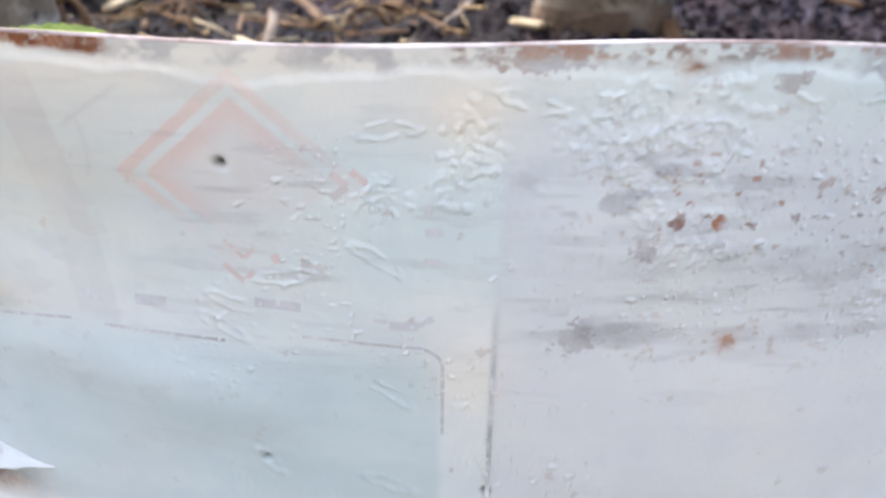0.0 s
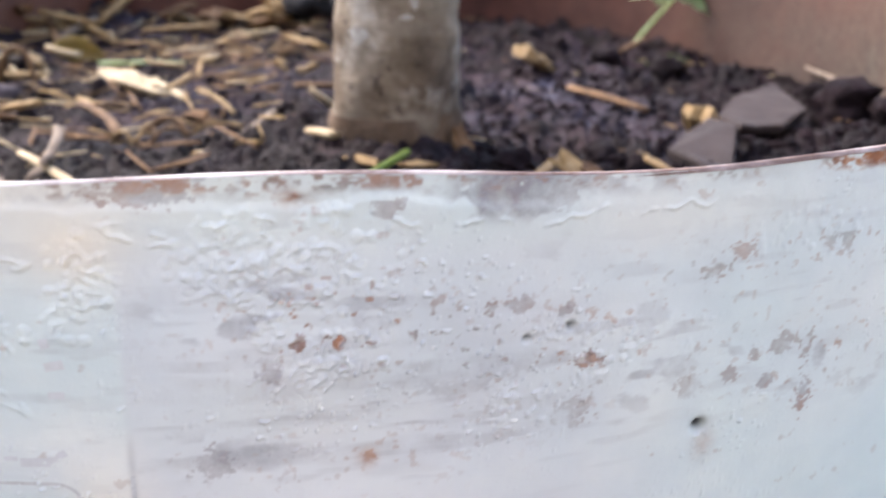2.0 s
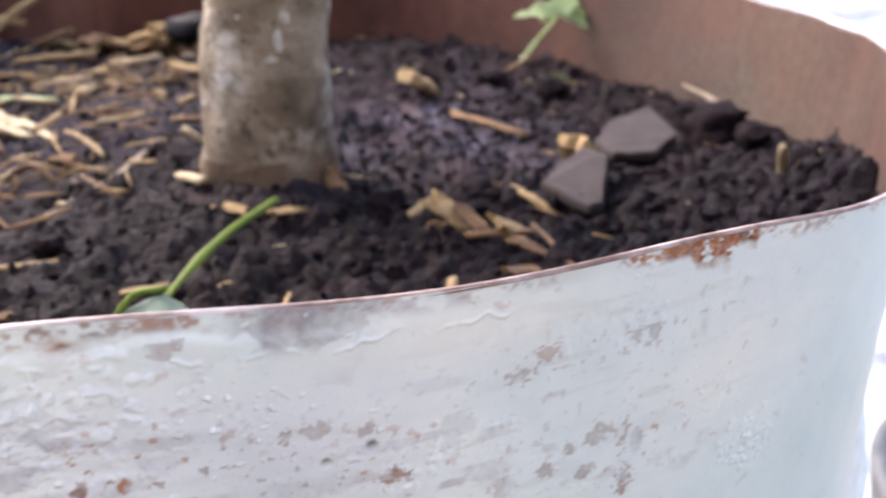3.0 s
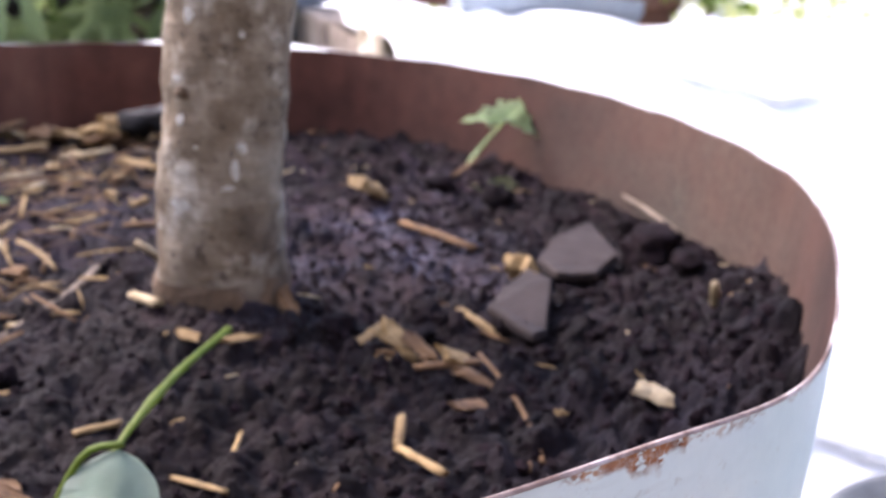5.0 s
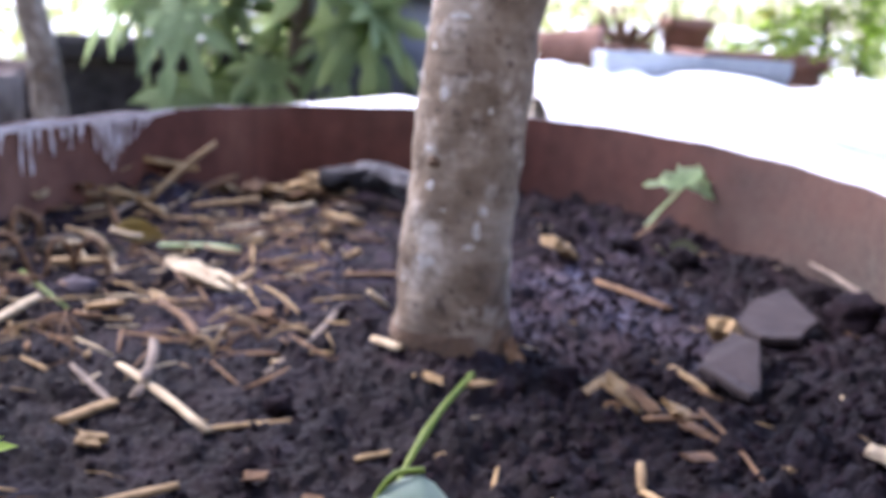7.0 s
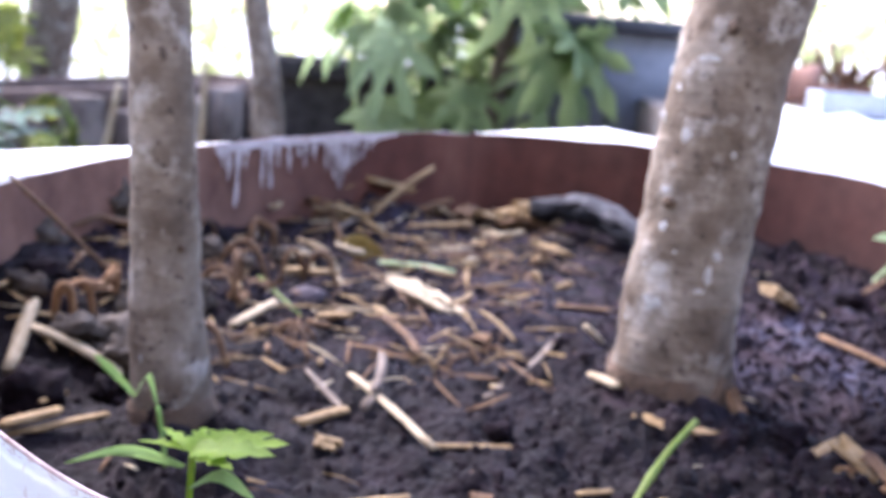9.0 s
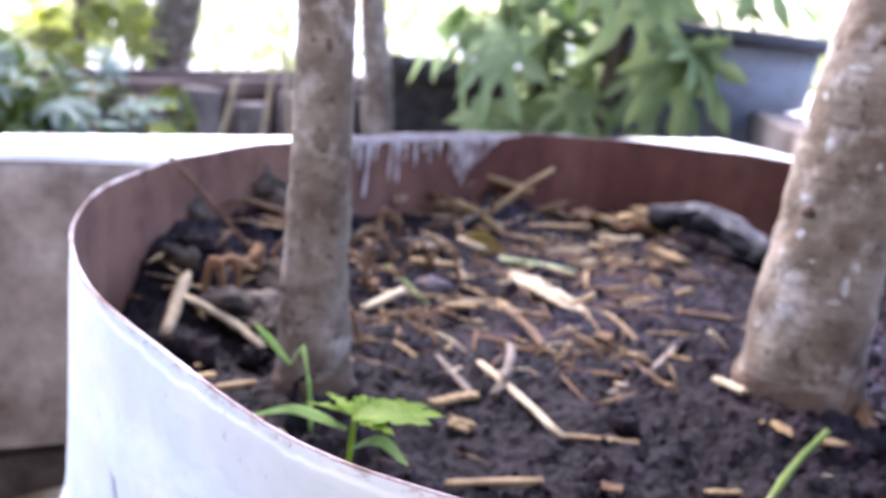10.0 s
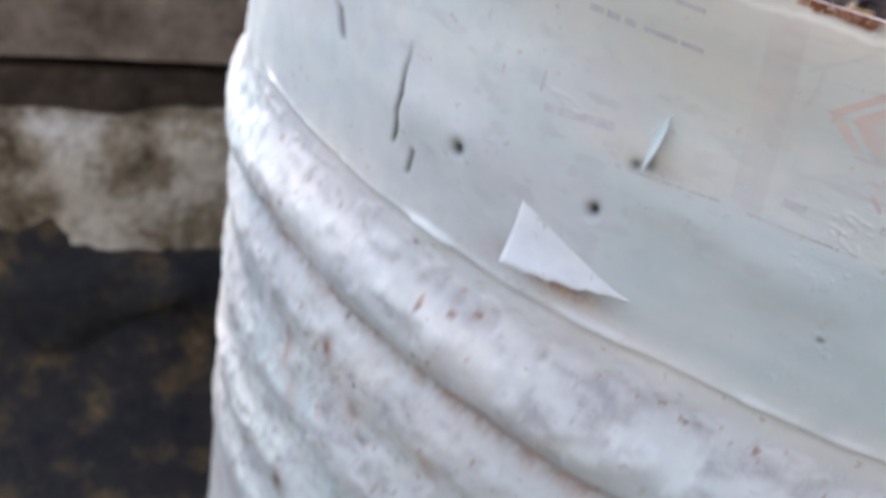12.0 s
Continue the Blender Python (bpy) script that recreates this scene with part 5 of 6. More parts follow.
S = "dry tan straw stalk lying on the soil"
PALE = "bleached pale straw stalk lying on the soil"
BRN = "brown plant stalk lying on the soil"
for k, (x0, y0, x1, y1, r, mt, lb, l0, l1, bd) in enumerate((
        (-0.063, 0.315, -0.026, 0.267, 0.0019, PALESTRAW, PALE, 0.003, 0, 0.001), (-0.081, 0.320, -0.060, 0.290, 0.0015, TWIG, BRN, 0, 0, 0), (-0.027, 0.271, 0.002, 0.277, 0.0014, STRAW, S, 0, 0, 0),
        (-0.052, 0.322, -0.053, 0.288, 0.0020, TWIG, "grey split stalk leaning up from the soil", 0.010, 0, 0.002), (-0.066, 0.444, -0.030, 0.402, 0.0020, PALESTRAW, PALE, 0.003, 0.001, 0), (-0.040, 0.436, -0.023, 0.412, 0.0020, PALESTRAW, PALE, 0.003, 0, 0),
        (0.020, 0.383, -0.011, 0.316, 0.0015, TWIG, "thin grey twig lying on the soil", 0, 0, 0.003), (-0.074, 0.274, -0.060, 0.290, 0.0026, STRAW, S, 0, 0, 0), (-0.129, 0.425, -0.098, 0.381, 0.0013, VINESTEM, "yellow-green stalk lying on the soil", 0.004, 0.001, 0),
        (-0.124, 0.363, -0.112, 0.392, 0.0026, PALESTRAW, PALE, 0, 0, 0), (-0.124, 0.452, -0.097, 0.468, 0.0032, STRAW, "short orange-tan stalk lying on the soil", 0, 0, 0), (-0.180, 0.281, -0.190, 0.318, 0.0029, PALESTRAW, "pale cut stalk by the slender trunk", 0.0, 0.003, 0),
        (-0.183, 0.304, -0.145, 0.296, 0.0025, PALESTRAW, "pale bent stalk by the slender trunk", 0.002, 0.001, 0.003), (-0.043, 0.535, 0.050, 0.528, 0.0018, BROWNCHIP, BRN, 0, 0, 0.004), (-0.058, 0.222, -0.030, 0.230, 0.0018, STRAW, S, 0, 0, 0),
        (-0.173, 0.509, -0.186, 0.580, 0.0034, PALESTRAW, "pale cut stalk under the far wall of the drum", 0, 0.004, 0), (0.153, 0.433, 0.178, 0.395, 0.0026, BROWNCHIP, "orange-brown split stalk lying on the soil", 0.002, 0.001, 0), (0.281, 0.450, 0.279, 0.387, 0.0021, TWIG, "dry grey-brown stick near the drum's wall", 0.007, 0.006, 0.002),
        (0.148, 0.316, 0.157, 0.296, 0.0020, STRAW, S, 0.001, 0, 0), (0.224, 0.268, 0.219, 0.262, 0.0016, PALESTRAW, "short stub of straw stuck in the soil", 0.000, 0.009, 0), (0.142, 0.274, 0.141, 0.212, 0.0009, BROWNCHIP, "thin brown rootlet on the soil", 0.004, 0, 0.003),
        (0.118, 0.264, 0.141, 0.270, 0.0018, BROWNCHIP, BRN, 0.001, 0.001, 0), (0.108, 0.239, 0.104, 0.226, 0.0016, STRAW, "bent straw at the drum's front wall", 0.004, 0, 0), (0.104, 0.226, 0.112, 0.208, 0.0016, STRAW, "bent straw at the drum's front wall", 0, 0.002, 0),
        (0.202, 0.513, 0.228, 0.545, 0.0018, BROWNCHIP, BRN, 0, 0.006, 0), (-0.179, 0.372, -0.2125, 0.343, 0.0012, BROWNCHIP, "thin brown twig leaning on the drum's wall", 0.002, 0.032, 0.004), (-0.213, 0.384, -0.200, 0.400, 0.0020, BROWNCHIP, "rusty brown root arch", 0.006, 0.010, 0),
        (-0.228, 0.378, -0.213, 0.392, 0.0018, BROWNCHIP, "rusty brown root arch", 0, 0.012, 0.002), (-0.200, 0.400, -0.170, 0.425, 0.0030, BROWNCHIP, "rusty brown crumpled root", 0.008, 0.004, 0.004), (0.031, 0.338, 0.040, 0.322, 0.0026, PALESTRAW, "pale cut stub beside the thick trunk", 0.001, 0.000, 0),
        (-0.078, 0.494, -0.034, 0.484, 0.0018, PALELEAF, "pale green stalk of a fallen leaf on the soil", 0.004, 0.002, 0.003), (0.045, 0.226, 0.058, 0.212, 0.0012, STRAW, S, 0, 0, 0), (0.02, 0.245, 0.031, 0.252, 0.0014, STRAW, S, 0, 0, 0), (-0.16, 0.245, -0.135, 0.262, 0.0018, STRAW, S, 0, 0.002, 0),
        (-0.165, 0.56, -0.12, 0.585, 0.0026, STRAW, S, 0.003, 0, 0), (-0.13, 0.60, -0.09, 0.57, 0.0028, STRAW, S, 0.002, 0.001, 0), (-0.11, 0.545, -0.128, 0.59, 0.0022, BROWNCHIP, BRN, 0.001, 0.003, 0), (-0.07, 0.575, -0.03, 0.60, 0.0030, STRAW, S, 0.002, 0.006, 0),
        (-0.160, 0.40, -0.115, 0.41, 0.0014, BROWNCHIP, BRN, 0.001, 0.001, 0.004), (-0.02, 0.466, 0.018, 0.47, 0.0016, BROWNCHIP, BRN, 0, 0, 0), (0.023, 0.446, 0.053, 0.451, 0.0022, BROWNCHIP, BRN, 0, 0, 0), (-0.060, 0.385, -0.040, 0.352, 0.0022, BROWNCHIP, BRN, 0.002, 0, 0.003))):
    p, q = lay(x0, y0, x1, y1, l0, l1, r)
    straw(lb, p, q, r, mt, seed=k * 3.1, bend=bd)
# leaning twig and upright stub at the back
straw("forked tan twig leaning up at the drum's far wall", *lay(-0.098, 0.585, -0.062, 0.630, 0.0, 0.032, 0.0026), 0.0024, STRAW, "twig", 0.003, 1.0, 91, category="twig")
straw("side shoot of dry grey twig", *lay(-0.100, 0.590, -0.115, 0.560, 0.001, 0.0, 0.002), 0.002, TWIG, "twig", 0.0, 1.0, 92, category="twig")
straw("tan stub standing against the drum's far wall", *lay(-0.128, 0.628, -0.127, 0.634, 0.0, 0.016, 0.0025), 0.0030, STRAW, "straw", 0, 1.0, 93)
for k, (x, y, w, h, t, turn, mt, lb, tilt) in enumerate((
        (-0.052, 0.436, 0.042, 0.014, 0.003, -42, PALESTRAW, "broad bleached split of wood on the soil", 10), (-0.044, 0.424, 0.034, 0.008, 0.003, -58, PALESTRAW, "narrow bleached split of wood on the soil", -8),
        (0.117, 0.285, 0.020, 0.009, 0.003, -25, STRAW, "curled tan bark chip on the soil", 32), (0.110, 0.293, 0.018, 0.005, 0.002, 15, STRAW, "curled tan bark chip on the soil", -28), (0.123, 0.279, 0.014, 0.006, 0.003, -50, BROWNCHIP, "curled brown bark chip on the soil", 30), (0.121, 0.289, 0.013, 0.005, 0.002, 40, STRAW, "curled tan bark chip on the soil", 24), (0.112, 0.281, 0.012, 0.005, 0.002, -70, BROWNCHIP, "curled brown bark chip on the soil", -30), (0.133, 0.270, 0.016, 0.007, 0.003, 20, STRAW, "curled tan bark chip on the soil", 26),
        (0.178, 0.222, 0.016, 0.007, 0.003, -25, PALESTRAW, "pale wood chip on the soil", 15), (0.145, 0.485, 0.024, 0.019, 0.007, 40, STRAW, "square tan chip of wood on the soil", 25), (0.183, 0.345, 0.014, 0.014, 0.008, 60, STRAW, "tan broken chip against a clay shard", 40),
        (-0.010, 0.645, 0.036, 0.012, 0.004, 25, STRAW, "tan splintered chip under the far wall", 10), (0.008, 0.66, 0.026, 0.008, 0.004, 30, STRAW, "tan splintered chip under the far wall", -10), (0.084, 0.322, 0.012, 0.006, 0.003, -60, BROWNCHIP, "orange chip of bark at the trunk's foot", 40),
        (0.066, 0.292, 0.016, 0.004, 0.0015, 30, STRAW, "small tan chip on the soil", 5), (0.050, 0.297, 0.010, 0.005, 0.0015, -30, STRAW, "small tan chip on the soil", 5), (-0.061, 0.261, 0.010, 0.006, 0.003, 0, STRAW, "small tan chip on the soil", 10), (0.156, 0.236, 0.006, 0.004, 0.002, 70, STRAW, "tiny tan chip on the soil", 20),
        (-0.138, 0.655, 0.030, 0.010, 0.004, 20, STRAW, "tan splintered chip under the far wall", 10), (-0.100, 0.64, 0.032, 0.010, 0.004, -10, BROWNCHIP, "brown splintered chip under the far wall", 8), (-0.060, 0.655, 0.028, 0.010, 0.004, 15, STRAW, "tan splintered chip under the far wall", 10), (0.137, 0.260, 0.018, 0.006, 0.002, -30, BROWNCHIP, "brown flake of bark on the soil", 16),
        (0.008, 0.216, 0.014, 0.007, 0.002, -55, BROWNCHIP, "crumpled brown dead leaf at the front wall", 12), (0.018, 0.196, 0.022, 0.007, 0.002, -50, STRAW, "tan dead leaf at the front wall", 8), (-0.01, 0.236, 0.010, 0.005, 0.002, 20, BROWNCHIP, "crumpled brown dead leaf at the front wall", 10), (0.13, 0.245, 0.02, 0.006, 0.002, 15, BROWNCHIP, "brown flake of bark on the soil", 8))):
    chip(lb, x, y, (w, h, t), turn, mt, tilt=tilt, seed=k * 2.3)
for k, (x, y, w, h, turn, lift, mt) in enumerate(((-0.014, 0.630, 0.040, 0.013, 18, 0.002, STRAW), (0.000, 0.637, 0.044, 0.012, 26, 0.007, STRAW), (0.012, 0.648, 0.036, 0.011, 34, 0.011, STRAW), (-0.002, 0.624, 0.030, 0.009, -8, 0.001, BROWNCHIP), (0.006, 0.630, 0.028, 0.010, 52, 0.005, STRAW),
                                                  (-0.037, 0.628, 0.026, 0.013, 80, 0.006, BROWNCHIP), (-0.028, 0.638, 0.024, 0.010, -50, 0.004, BROWNCHIP), (-0.060, 0.630, 0.030, 0.010, 30, 0.003, BROWNCHIP), (-0.092, 0.622, 0.040, 0.011, 28, 0.010, STRAW), (-0.128, 0.600, 0.046, 0.012, 40, 0.004, STRAW),
                                                  (-0.150, 0.590, 0.040, 0.011, 35, 0.006, STRAW), (-0.138, 0.572, 0.036, 0.009, -40, 0.003, BROWNCHIP), (-0.112, 0.575, 0.030, 0.009, 20, 0.003, STRAW), (-0.158, 0.545, 0.020, 0.014, 10, 0.004, PALESTRAW), (-0.152, 0.612, 0.034, 0.010, 10, 0.008, STRAW),
                                                  (-0.120, 0.628, 0.030, 0.011, -20, 0.009, STRAW), (-0.165, 0.560, 0.030, 0.008, 60, 0.004, BROWNCHIP))):
    chip("splintered tan chip of wood heaped under the far wall" if mt is not BROWNCHIP else "splintered brown chip of wood heaped under the far wall", x, y, (w, h, 0.004), turn, mt, tilt=(14, -10, 8, -16)[k % 4], seed=k * 3.7 + 90, lift=lift)
# curled thin roots between the trunks
rnd = random.Random(133)
for k in range(22):
    cx, cy, sx, sy = ((-0.022, 0.362, 0.022, 0.018), (-0.100, 0.352, 0.014, 0.024), (0.0, 0.545, 0.035, 0.020))[k % 3]
    x, y, t = cx + rnd.uniform(-sx, sx), cy + rnd.uniform(-sy, sy), rnd.uniform(0, math.pi)
    w, h = rnd.uniform(0.005, 0.012), rnd.uniform(0.000, 0.005)
    z = float(soil_height(x, y))
    c = [(x - w * math.cos(t), y - w * math.sin(t), z), (x - 0.4 * w * math.cos(t + 0.5), y - 0.4 * w * math.sin(t + 0.5), z + h + 0.002), (x + 0.5 * w * math.cos(t - 0.4), y + 0.5 * w * math.sin(t - 0.4), z + h * 0.8 + 0.002), (x + w * math.cos(t), y + w * math.sin(t), z)]
    tagged(part("root", tube(curve_points(c, 10), rnd.uniform(0.0005, 0.0009), 6, 0.15, 300, k), (BROWNCHIP, STRAW, BROWNCHIP)[k // 3 % 3]), "thin curled brown root lying on the soil", "root", "curled roots on the soil")


rnd = random.Random(58)
for k in range(46):
    x, y = rnd.uniform(-0.20, 0.035), rnd.uniform(0.34, 0.655)
    if math.hypot(x - CX, y - CY) > 0.93 * float(radius(math.atan2(y - CY, x - CX))):
        continue
    a, ln = rnd.uniform(0, math.pi), rnd.uniform(0.010, 0.036) * (0.8 + 0.5 * (y > 0.52))
    mt, lb = rnd.choice(((STRAW, S), (BROWNCHIP, BRN), (PALESTRAW, PALE), (BROWNCHIP, BRN), (TWIG, BRN)))
    if k % 3 == 0:
        chip("splintered brown chip of bark on the soil" if mt is BROWNCHIP else "splintered tan chip of bark on the soil", x, y, (ln * 0.8, rnd.uniform(0.005, 0.010), 0.003), math.degrees(a), BROWNCHIP if mt is BROWNCHIP else STRAW, tilt=rnd.uniform(-14, 14), seed=k)
    else:
        r = rnd.uniform(0.0012, 0.0030)
        p, q = lay(x, y, x + ln * math.cos(a), y + ln * math.sin(a) * 0.9, rnd.choice((0, 0, 0.004)), rnd.choice((0, 0, 0.006)), r)
        straw(lb, p, q, r, mt, seed=k * 1.9 + 200, bend=rnd.uniform(-0.004, 0.004))


def litter():
    """Uncountable small straw bits, thick at the left and back, sparse at the right."""
    rnd = random.Random(23)
    groups = {"STRAW": ([], []), "BROWN": ([], []), "PALE": ([], [])}
    for _ in range(520):
        while True:
            t, q = rnd.uniform(-math.pi, math.pi), math.sqrt(rnd.random())
            x, y = CX + q * 0.98 * float(radius(t)) * math.cos(t), CY + q * 0.98 * float(radius(t)) * math.sin(t)
            want = 1.0 if y > 0.54 and x < 0.03 else 0.6 if x < 0.02 and y > 0.30 else 0.10
            if rnd.random() < want:
                break
        ln, w = rnd.uniform(0.004, 0.032) * (0.5 if want < 0.3 else 1), rnd.uniform(0.0004, 0.0017) * (1.3 if y > 0.5 else 0.9) * (0.7 if want < 0.3 else 1)
        a = rnd.uniform(0, math.pi)
        d = Vector((math.cos(a), math.sin(a), rnd.uniform(-0.15, 0.22)))
        s = Vector((-d.y, d.x, 0)) * w
        c = Vector((x, y, float(soil_height(x, y)) + w * 0.8 + abs(d.z) * ln * 0.4))
        vs, fs = groups[rnd.choice(("STRAW", "BROWN", "BROWN", "BROWN", "STRAW", "PALE"))]
        o = len(vs)
        arc = Vector((0, 0, rnd.uniform(-0.1, 0.2) * ln * 0.3))
        for k, e in ((-0.5, 0.6), (0.0, 1.0), (0.5, 0.55)):
            m = c + d * ln * k + (arc if k == 0 else Vector())
            for p in (m - s * e, m + Vector((0, 0, w * 0.7 * e)), m + s * e, m - Vector((0, 0, w * 0.5 * e))):
                vs.append(p[:])
        for b in (o, o + 4):
            for k in range(4):
                fs.append((b + k, b + (k + 1) % 4, b + 4 + (k + 1) % 4, b + 4 + k))
        fs += [(o + 3, o + 2, o + 1, o), (o + 8, o + 9, o + 10, o + 11)]
    for key, mt, lb in (("STRAW", STRAW, "small tan straw bits scattered over the soil"), ("BROWN", BROWNCHIP, "small brown plant bits scattered over the soil"), ("PALE", PALESTRAW, "small bleached straw bits scattered over the soil")):
        me = bpy.data.meshes.new("straw_litter")
        me.from_pydata(groups[key][0], [], groups[key][1])
        tagged(mesh_part("straw_litter", me, mt), lb, "straw", kind="stuff")


litter()


def shard(label, corners, lift, thick, seed):
    """A broken plate of fired clay: an uneven slab with chipped edges, leaning on the soil."""
    bm = bmesh.new()
    vs = [bm.verts.new((x, y, float(soil_height(x, y)) + h + lift)) for x, y, h in corners]
    f = bm.faces.new(vs)
    r = bmesh.ops.extrude_face_region(bm, geom=[f])
    for v in r["geom"]:
        if isinstance(v, bmesh.types.BMVert):
            v.co.z += thick
    bmesh.ops.recalc_face_normals(bm, faces=bm.faces[:])
    bmesh.ops.bevel(bm, geom=bm.edges[:], offset=0.0012, segments=2, profile=0.5, affect="EDGES")
    bmesh.ops.triangulate(bm, faces=bm.faces[:])
    bmesh.ops.subdivide_edges(bm, edges=[e for e in bm.edges if e.calc_length() > 0.006], cuts=2, use_grid_fill=True)
    for v in bm.verts:
        v.co += Vector([noise.noise(v.co * 160 + Vector((seed, k, 0))) for k in range(3)]) * 0.0009
    return tagged(part("clay_shard", bm, SHARD, smooth=False), label, "shard", "clay shards")


shard("dull grey-brown clay shard lying on the soil", [(0.196, 0.360, 0.001), (0.209, 0.377, 0.003), (0.233, 0.389, 0.004), (0.227, 0.346, 0.001), (0.211, 0.333, -0.002), (0.195, 0.336, -0.003)], 0.0040, 0.004, 3)
shard("pointed dull brown clay shard stuck in the soil", [(0.156, 0.309, -0.001), (0.167, 0.323, 0.002), (0.180, 0.332, 0.004), (0.184, 0.316, 0.002), (0.170, 0.284, -0.003), (0.163, 0.278, -0.002)], 0.0060, 0.004, 7)
tagged(part("pebble", pebble((-0.102, 0.411, 0.401), (0.010, 0.008, 0.006), 3), PEBBLE), "smooth mauve pebble on the soil", "pebble")
for x, y, s, sd in ((0.128, 0.30, 0.006, 1), (0.10, 0.305, 0.007, 4), (-0.005, 0.285, 0.005, 6), (0.26, 0.40, 0.009, 8), (0.27, 0.36, 0.008, 9), (0.295, 0.41, 0.010, 10), (0.24, 0.31, 0.007, 12), (0.215, 0.47, 0.009, 14), (0.19, 0.50, 0.008, 15), (0.243, 0.345, 0.014, 17), (0.258, 0.335, 0.011, 18), (0.135, 0.318, 0.008, 19)):
    tagged(part("soil_clod", pebble((x, y, float(soil_height(x, y)) + s * 0.3), (s, s * 0.9, s * 0.7), sd, 3, 0.4), CRUMB), "dark clod of soil", "soil clod", "clods on the soil")
for x, y, s, sd in ((-0.222, 0.372, 0.016, 21), (-0.205, 0.43, 0.018, 22), (-0.232, 0.42, 0.015, 23), (-0.15, 0.31, 0.010, 24), (-0.17, 0.36, 0.009, 25)):
    tagged(part("soil_clod", pebble((x, y, float(soil_height(x, y)) + s * 0.25), (s, s * 0.8, s * 0.75), sd, 4, 0.45), MOSS), "brown-green mossy clod at the drum's wall", "soil clod", "mossy clods")
rnd = random.Random(71)
for k in range(30):
    a = radians(rnd.uniform(150, 232))
    q = rnd.uniform(0.72, 0.96) * float(radius(a))
    x, y, s = CX + q * math.cos(a), CY + q * math.sin(a), rnd.uniform(0.005, 0.014)
    if y < 0.25:
        continue
    mt, lb = ((MOSS, "brown-green mossy clod at the drum's wall"), (CRUMB, "dark clod of soil"))[k % 2]
    tagged(part("soil_clod", pebble((x, y, float(soil_height(x, y)) + s * 0.35), (s, s * rnd.uniform(0.6, 1), s * rnd.uniform(0.5, 0.9)), k + 40, 3, 0.5), mt), lb, "soil clod", "clods along the drum's wall")
for k in range(16):
    a = radians(rnd.uniform(150, 205))
    q = rnd.uniform(0.60, 0.92) * float(radius(a))
    x, y, t = CX + q * math.cos(a), CY + q * math.sin(a), rnd.uniform(0, math.pi)
    w, h = rnd.uniform(0.008, 0.017), rnd.uniform(0.007, 0.020)
    z = float(soil_height(x, y))
    c = [(x - w * math.cos(t), y - w * math.sin(t), z - 0.001), (x - 0.4 * w * math.cos(t), y - 0.4 * w * math.sin(t), z + h), (x + 0.5 * w * math.cos(t), y + 0.5 * w * math.sin(t), z + h * 0.8), (x + w * math.cos(t), y + w * math.sin(t), z - 0.001)]
    tagged(part("root", tube(curve_points(c, 12), rnd.uniform(0.0008, 0.0017), 7, 0.15, 300, k), BROWNCHIP), "rusty brown root arch in the soil", "root", "roots along the drum's wall")
# rusty arches of root by the slender trunk
for c, r in ((((-0.1842, 0.3207, 0.400), (-0.1790, 0.3160, 0.424), (-0.1750, 0.3180, 0.424), (-0.1755, 0.3215, 0.400)), 0.0016), (((-0.1775, 0.3150, 0.424), (-0.1740, 0.3260, 0.4255), (-0.1728, 0.3310, 0.418), (-0.1725, 0.3315, 0.400)), 0.0015),
             (((-0.1740, 0.3270, 0.424), (-0.1725, 0.3420, 0.420), (-0.1717, 0.3520, 0.424), (-0.1756, 0.3570, 0.400)), 0.0022)):
    tagged(part("root", tube(curve_points(c, 14), r, 9, 0.18, 260, c[0][1] * 90), ROOT), "orange-brown root arch standing out of the soil", "root", "roots along the drum's wall")
for c in ((-0.1693, 0.2712, -0.1568, 0.2758, 0.0016, 31), (-0.1616, 0.2440, -0.1488, 0.2573, 0.0024, 32), (-0.1568, 0.2770, -0.1600, 0.2650, 0.0016, 33)):
    straw("short tan stalk near the drum's wall", *lay(c[0], c[1], c[2], c[3], 0.003, 0.003, c[4]), c[4], STRAW, seed=c[5])
# blackened piece of wood at the far wall
def wood_piece():
    top = tagged(new("wood_piece"), "blackened slab of old wood, grey on top, by the wall", "wood")
    line = curve_points([(0.012, 0.640, 0.409), (0.046, 0.632, 0.417), (0.076, 0.604, 0.410), (0.098, 0.576, 0.399)], 22)
    wd = tube(line, [0.009] + [0.012 + 0.0015 * math.sin(i * 1.9) for i in range(20)] + [0.005], 20, 0.24, 80, 4)
    for v in wd.verts:
        v.co.z = 0.410 + (v.co.z - 0.410) * (0.75 if v.co.z > 0.410 else 0.5) + 0.003 * noise.noise(v.co * 220)
    part("body", wd, CHAR, top)
    # Paler grey plate laid over the top of the black body.
    i, k = np.meshgrid(np.arange(22), np.linspace(-1, 1, 11), indexing="ij")
    c = np.array([p[:] for p in line])[i]
    along = np.gradient(np.array([p[:] for p in line]), axis=0)
    side = np.stack([along[:, 1], -along[:, 0], 0 * along[:, 0]], -1)
    side = (side / np.linalg.norm(side, axis=1)[:, None])[i]
    wide = 0.0125 * np.clip(1.15 - np.abs(i - 10.5) / 14, 0.3, 1) * (0.8 + 0.5 * lattice(i * 0.7, k * 1.5, 0, 77))
    pts = c + side * (wide * k)[..., None]
    pts[..., 2] += 0.0098 - 0.0035 * k ** 2 + 0.0035 * (lattice(i * 0.8, k * 2.4, 0, 71) - 0.5) + 0.0018 * (lattice(i * 2.1, k * 6, 0, 73) - 0.5)
    cap = mesh_part("grey_top", grid_mesh("grey_top", pts), GREYWOOD, top, "grey top face")
    cap.modifiers.new("thick", "SOLIDIFY").thickness = 0.003


wood_piece()


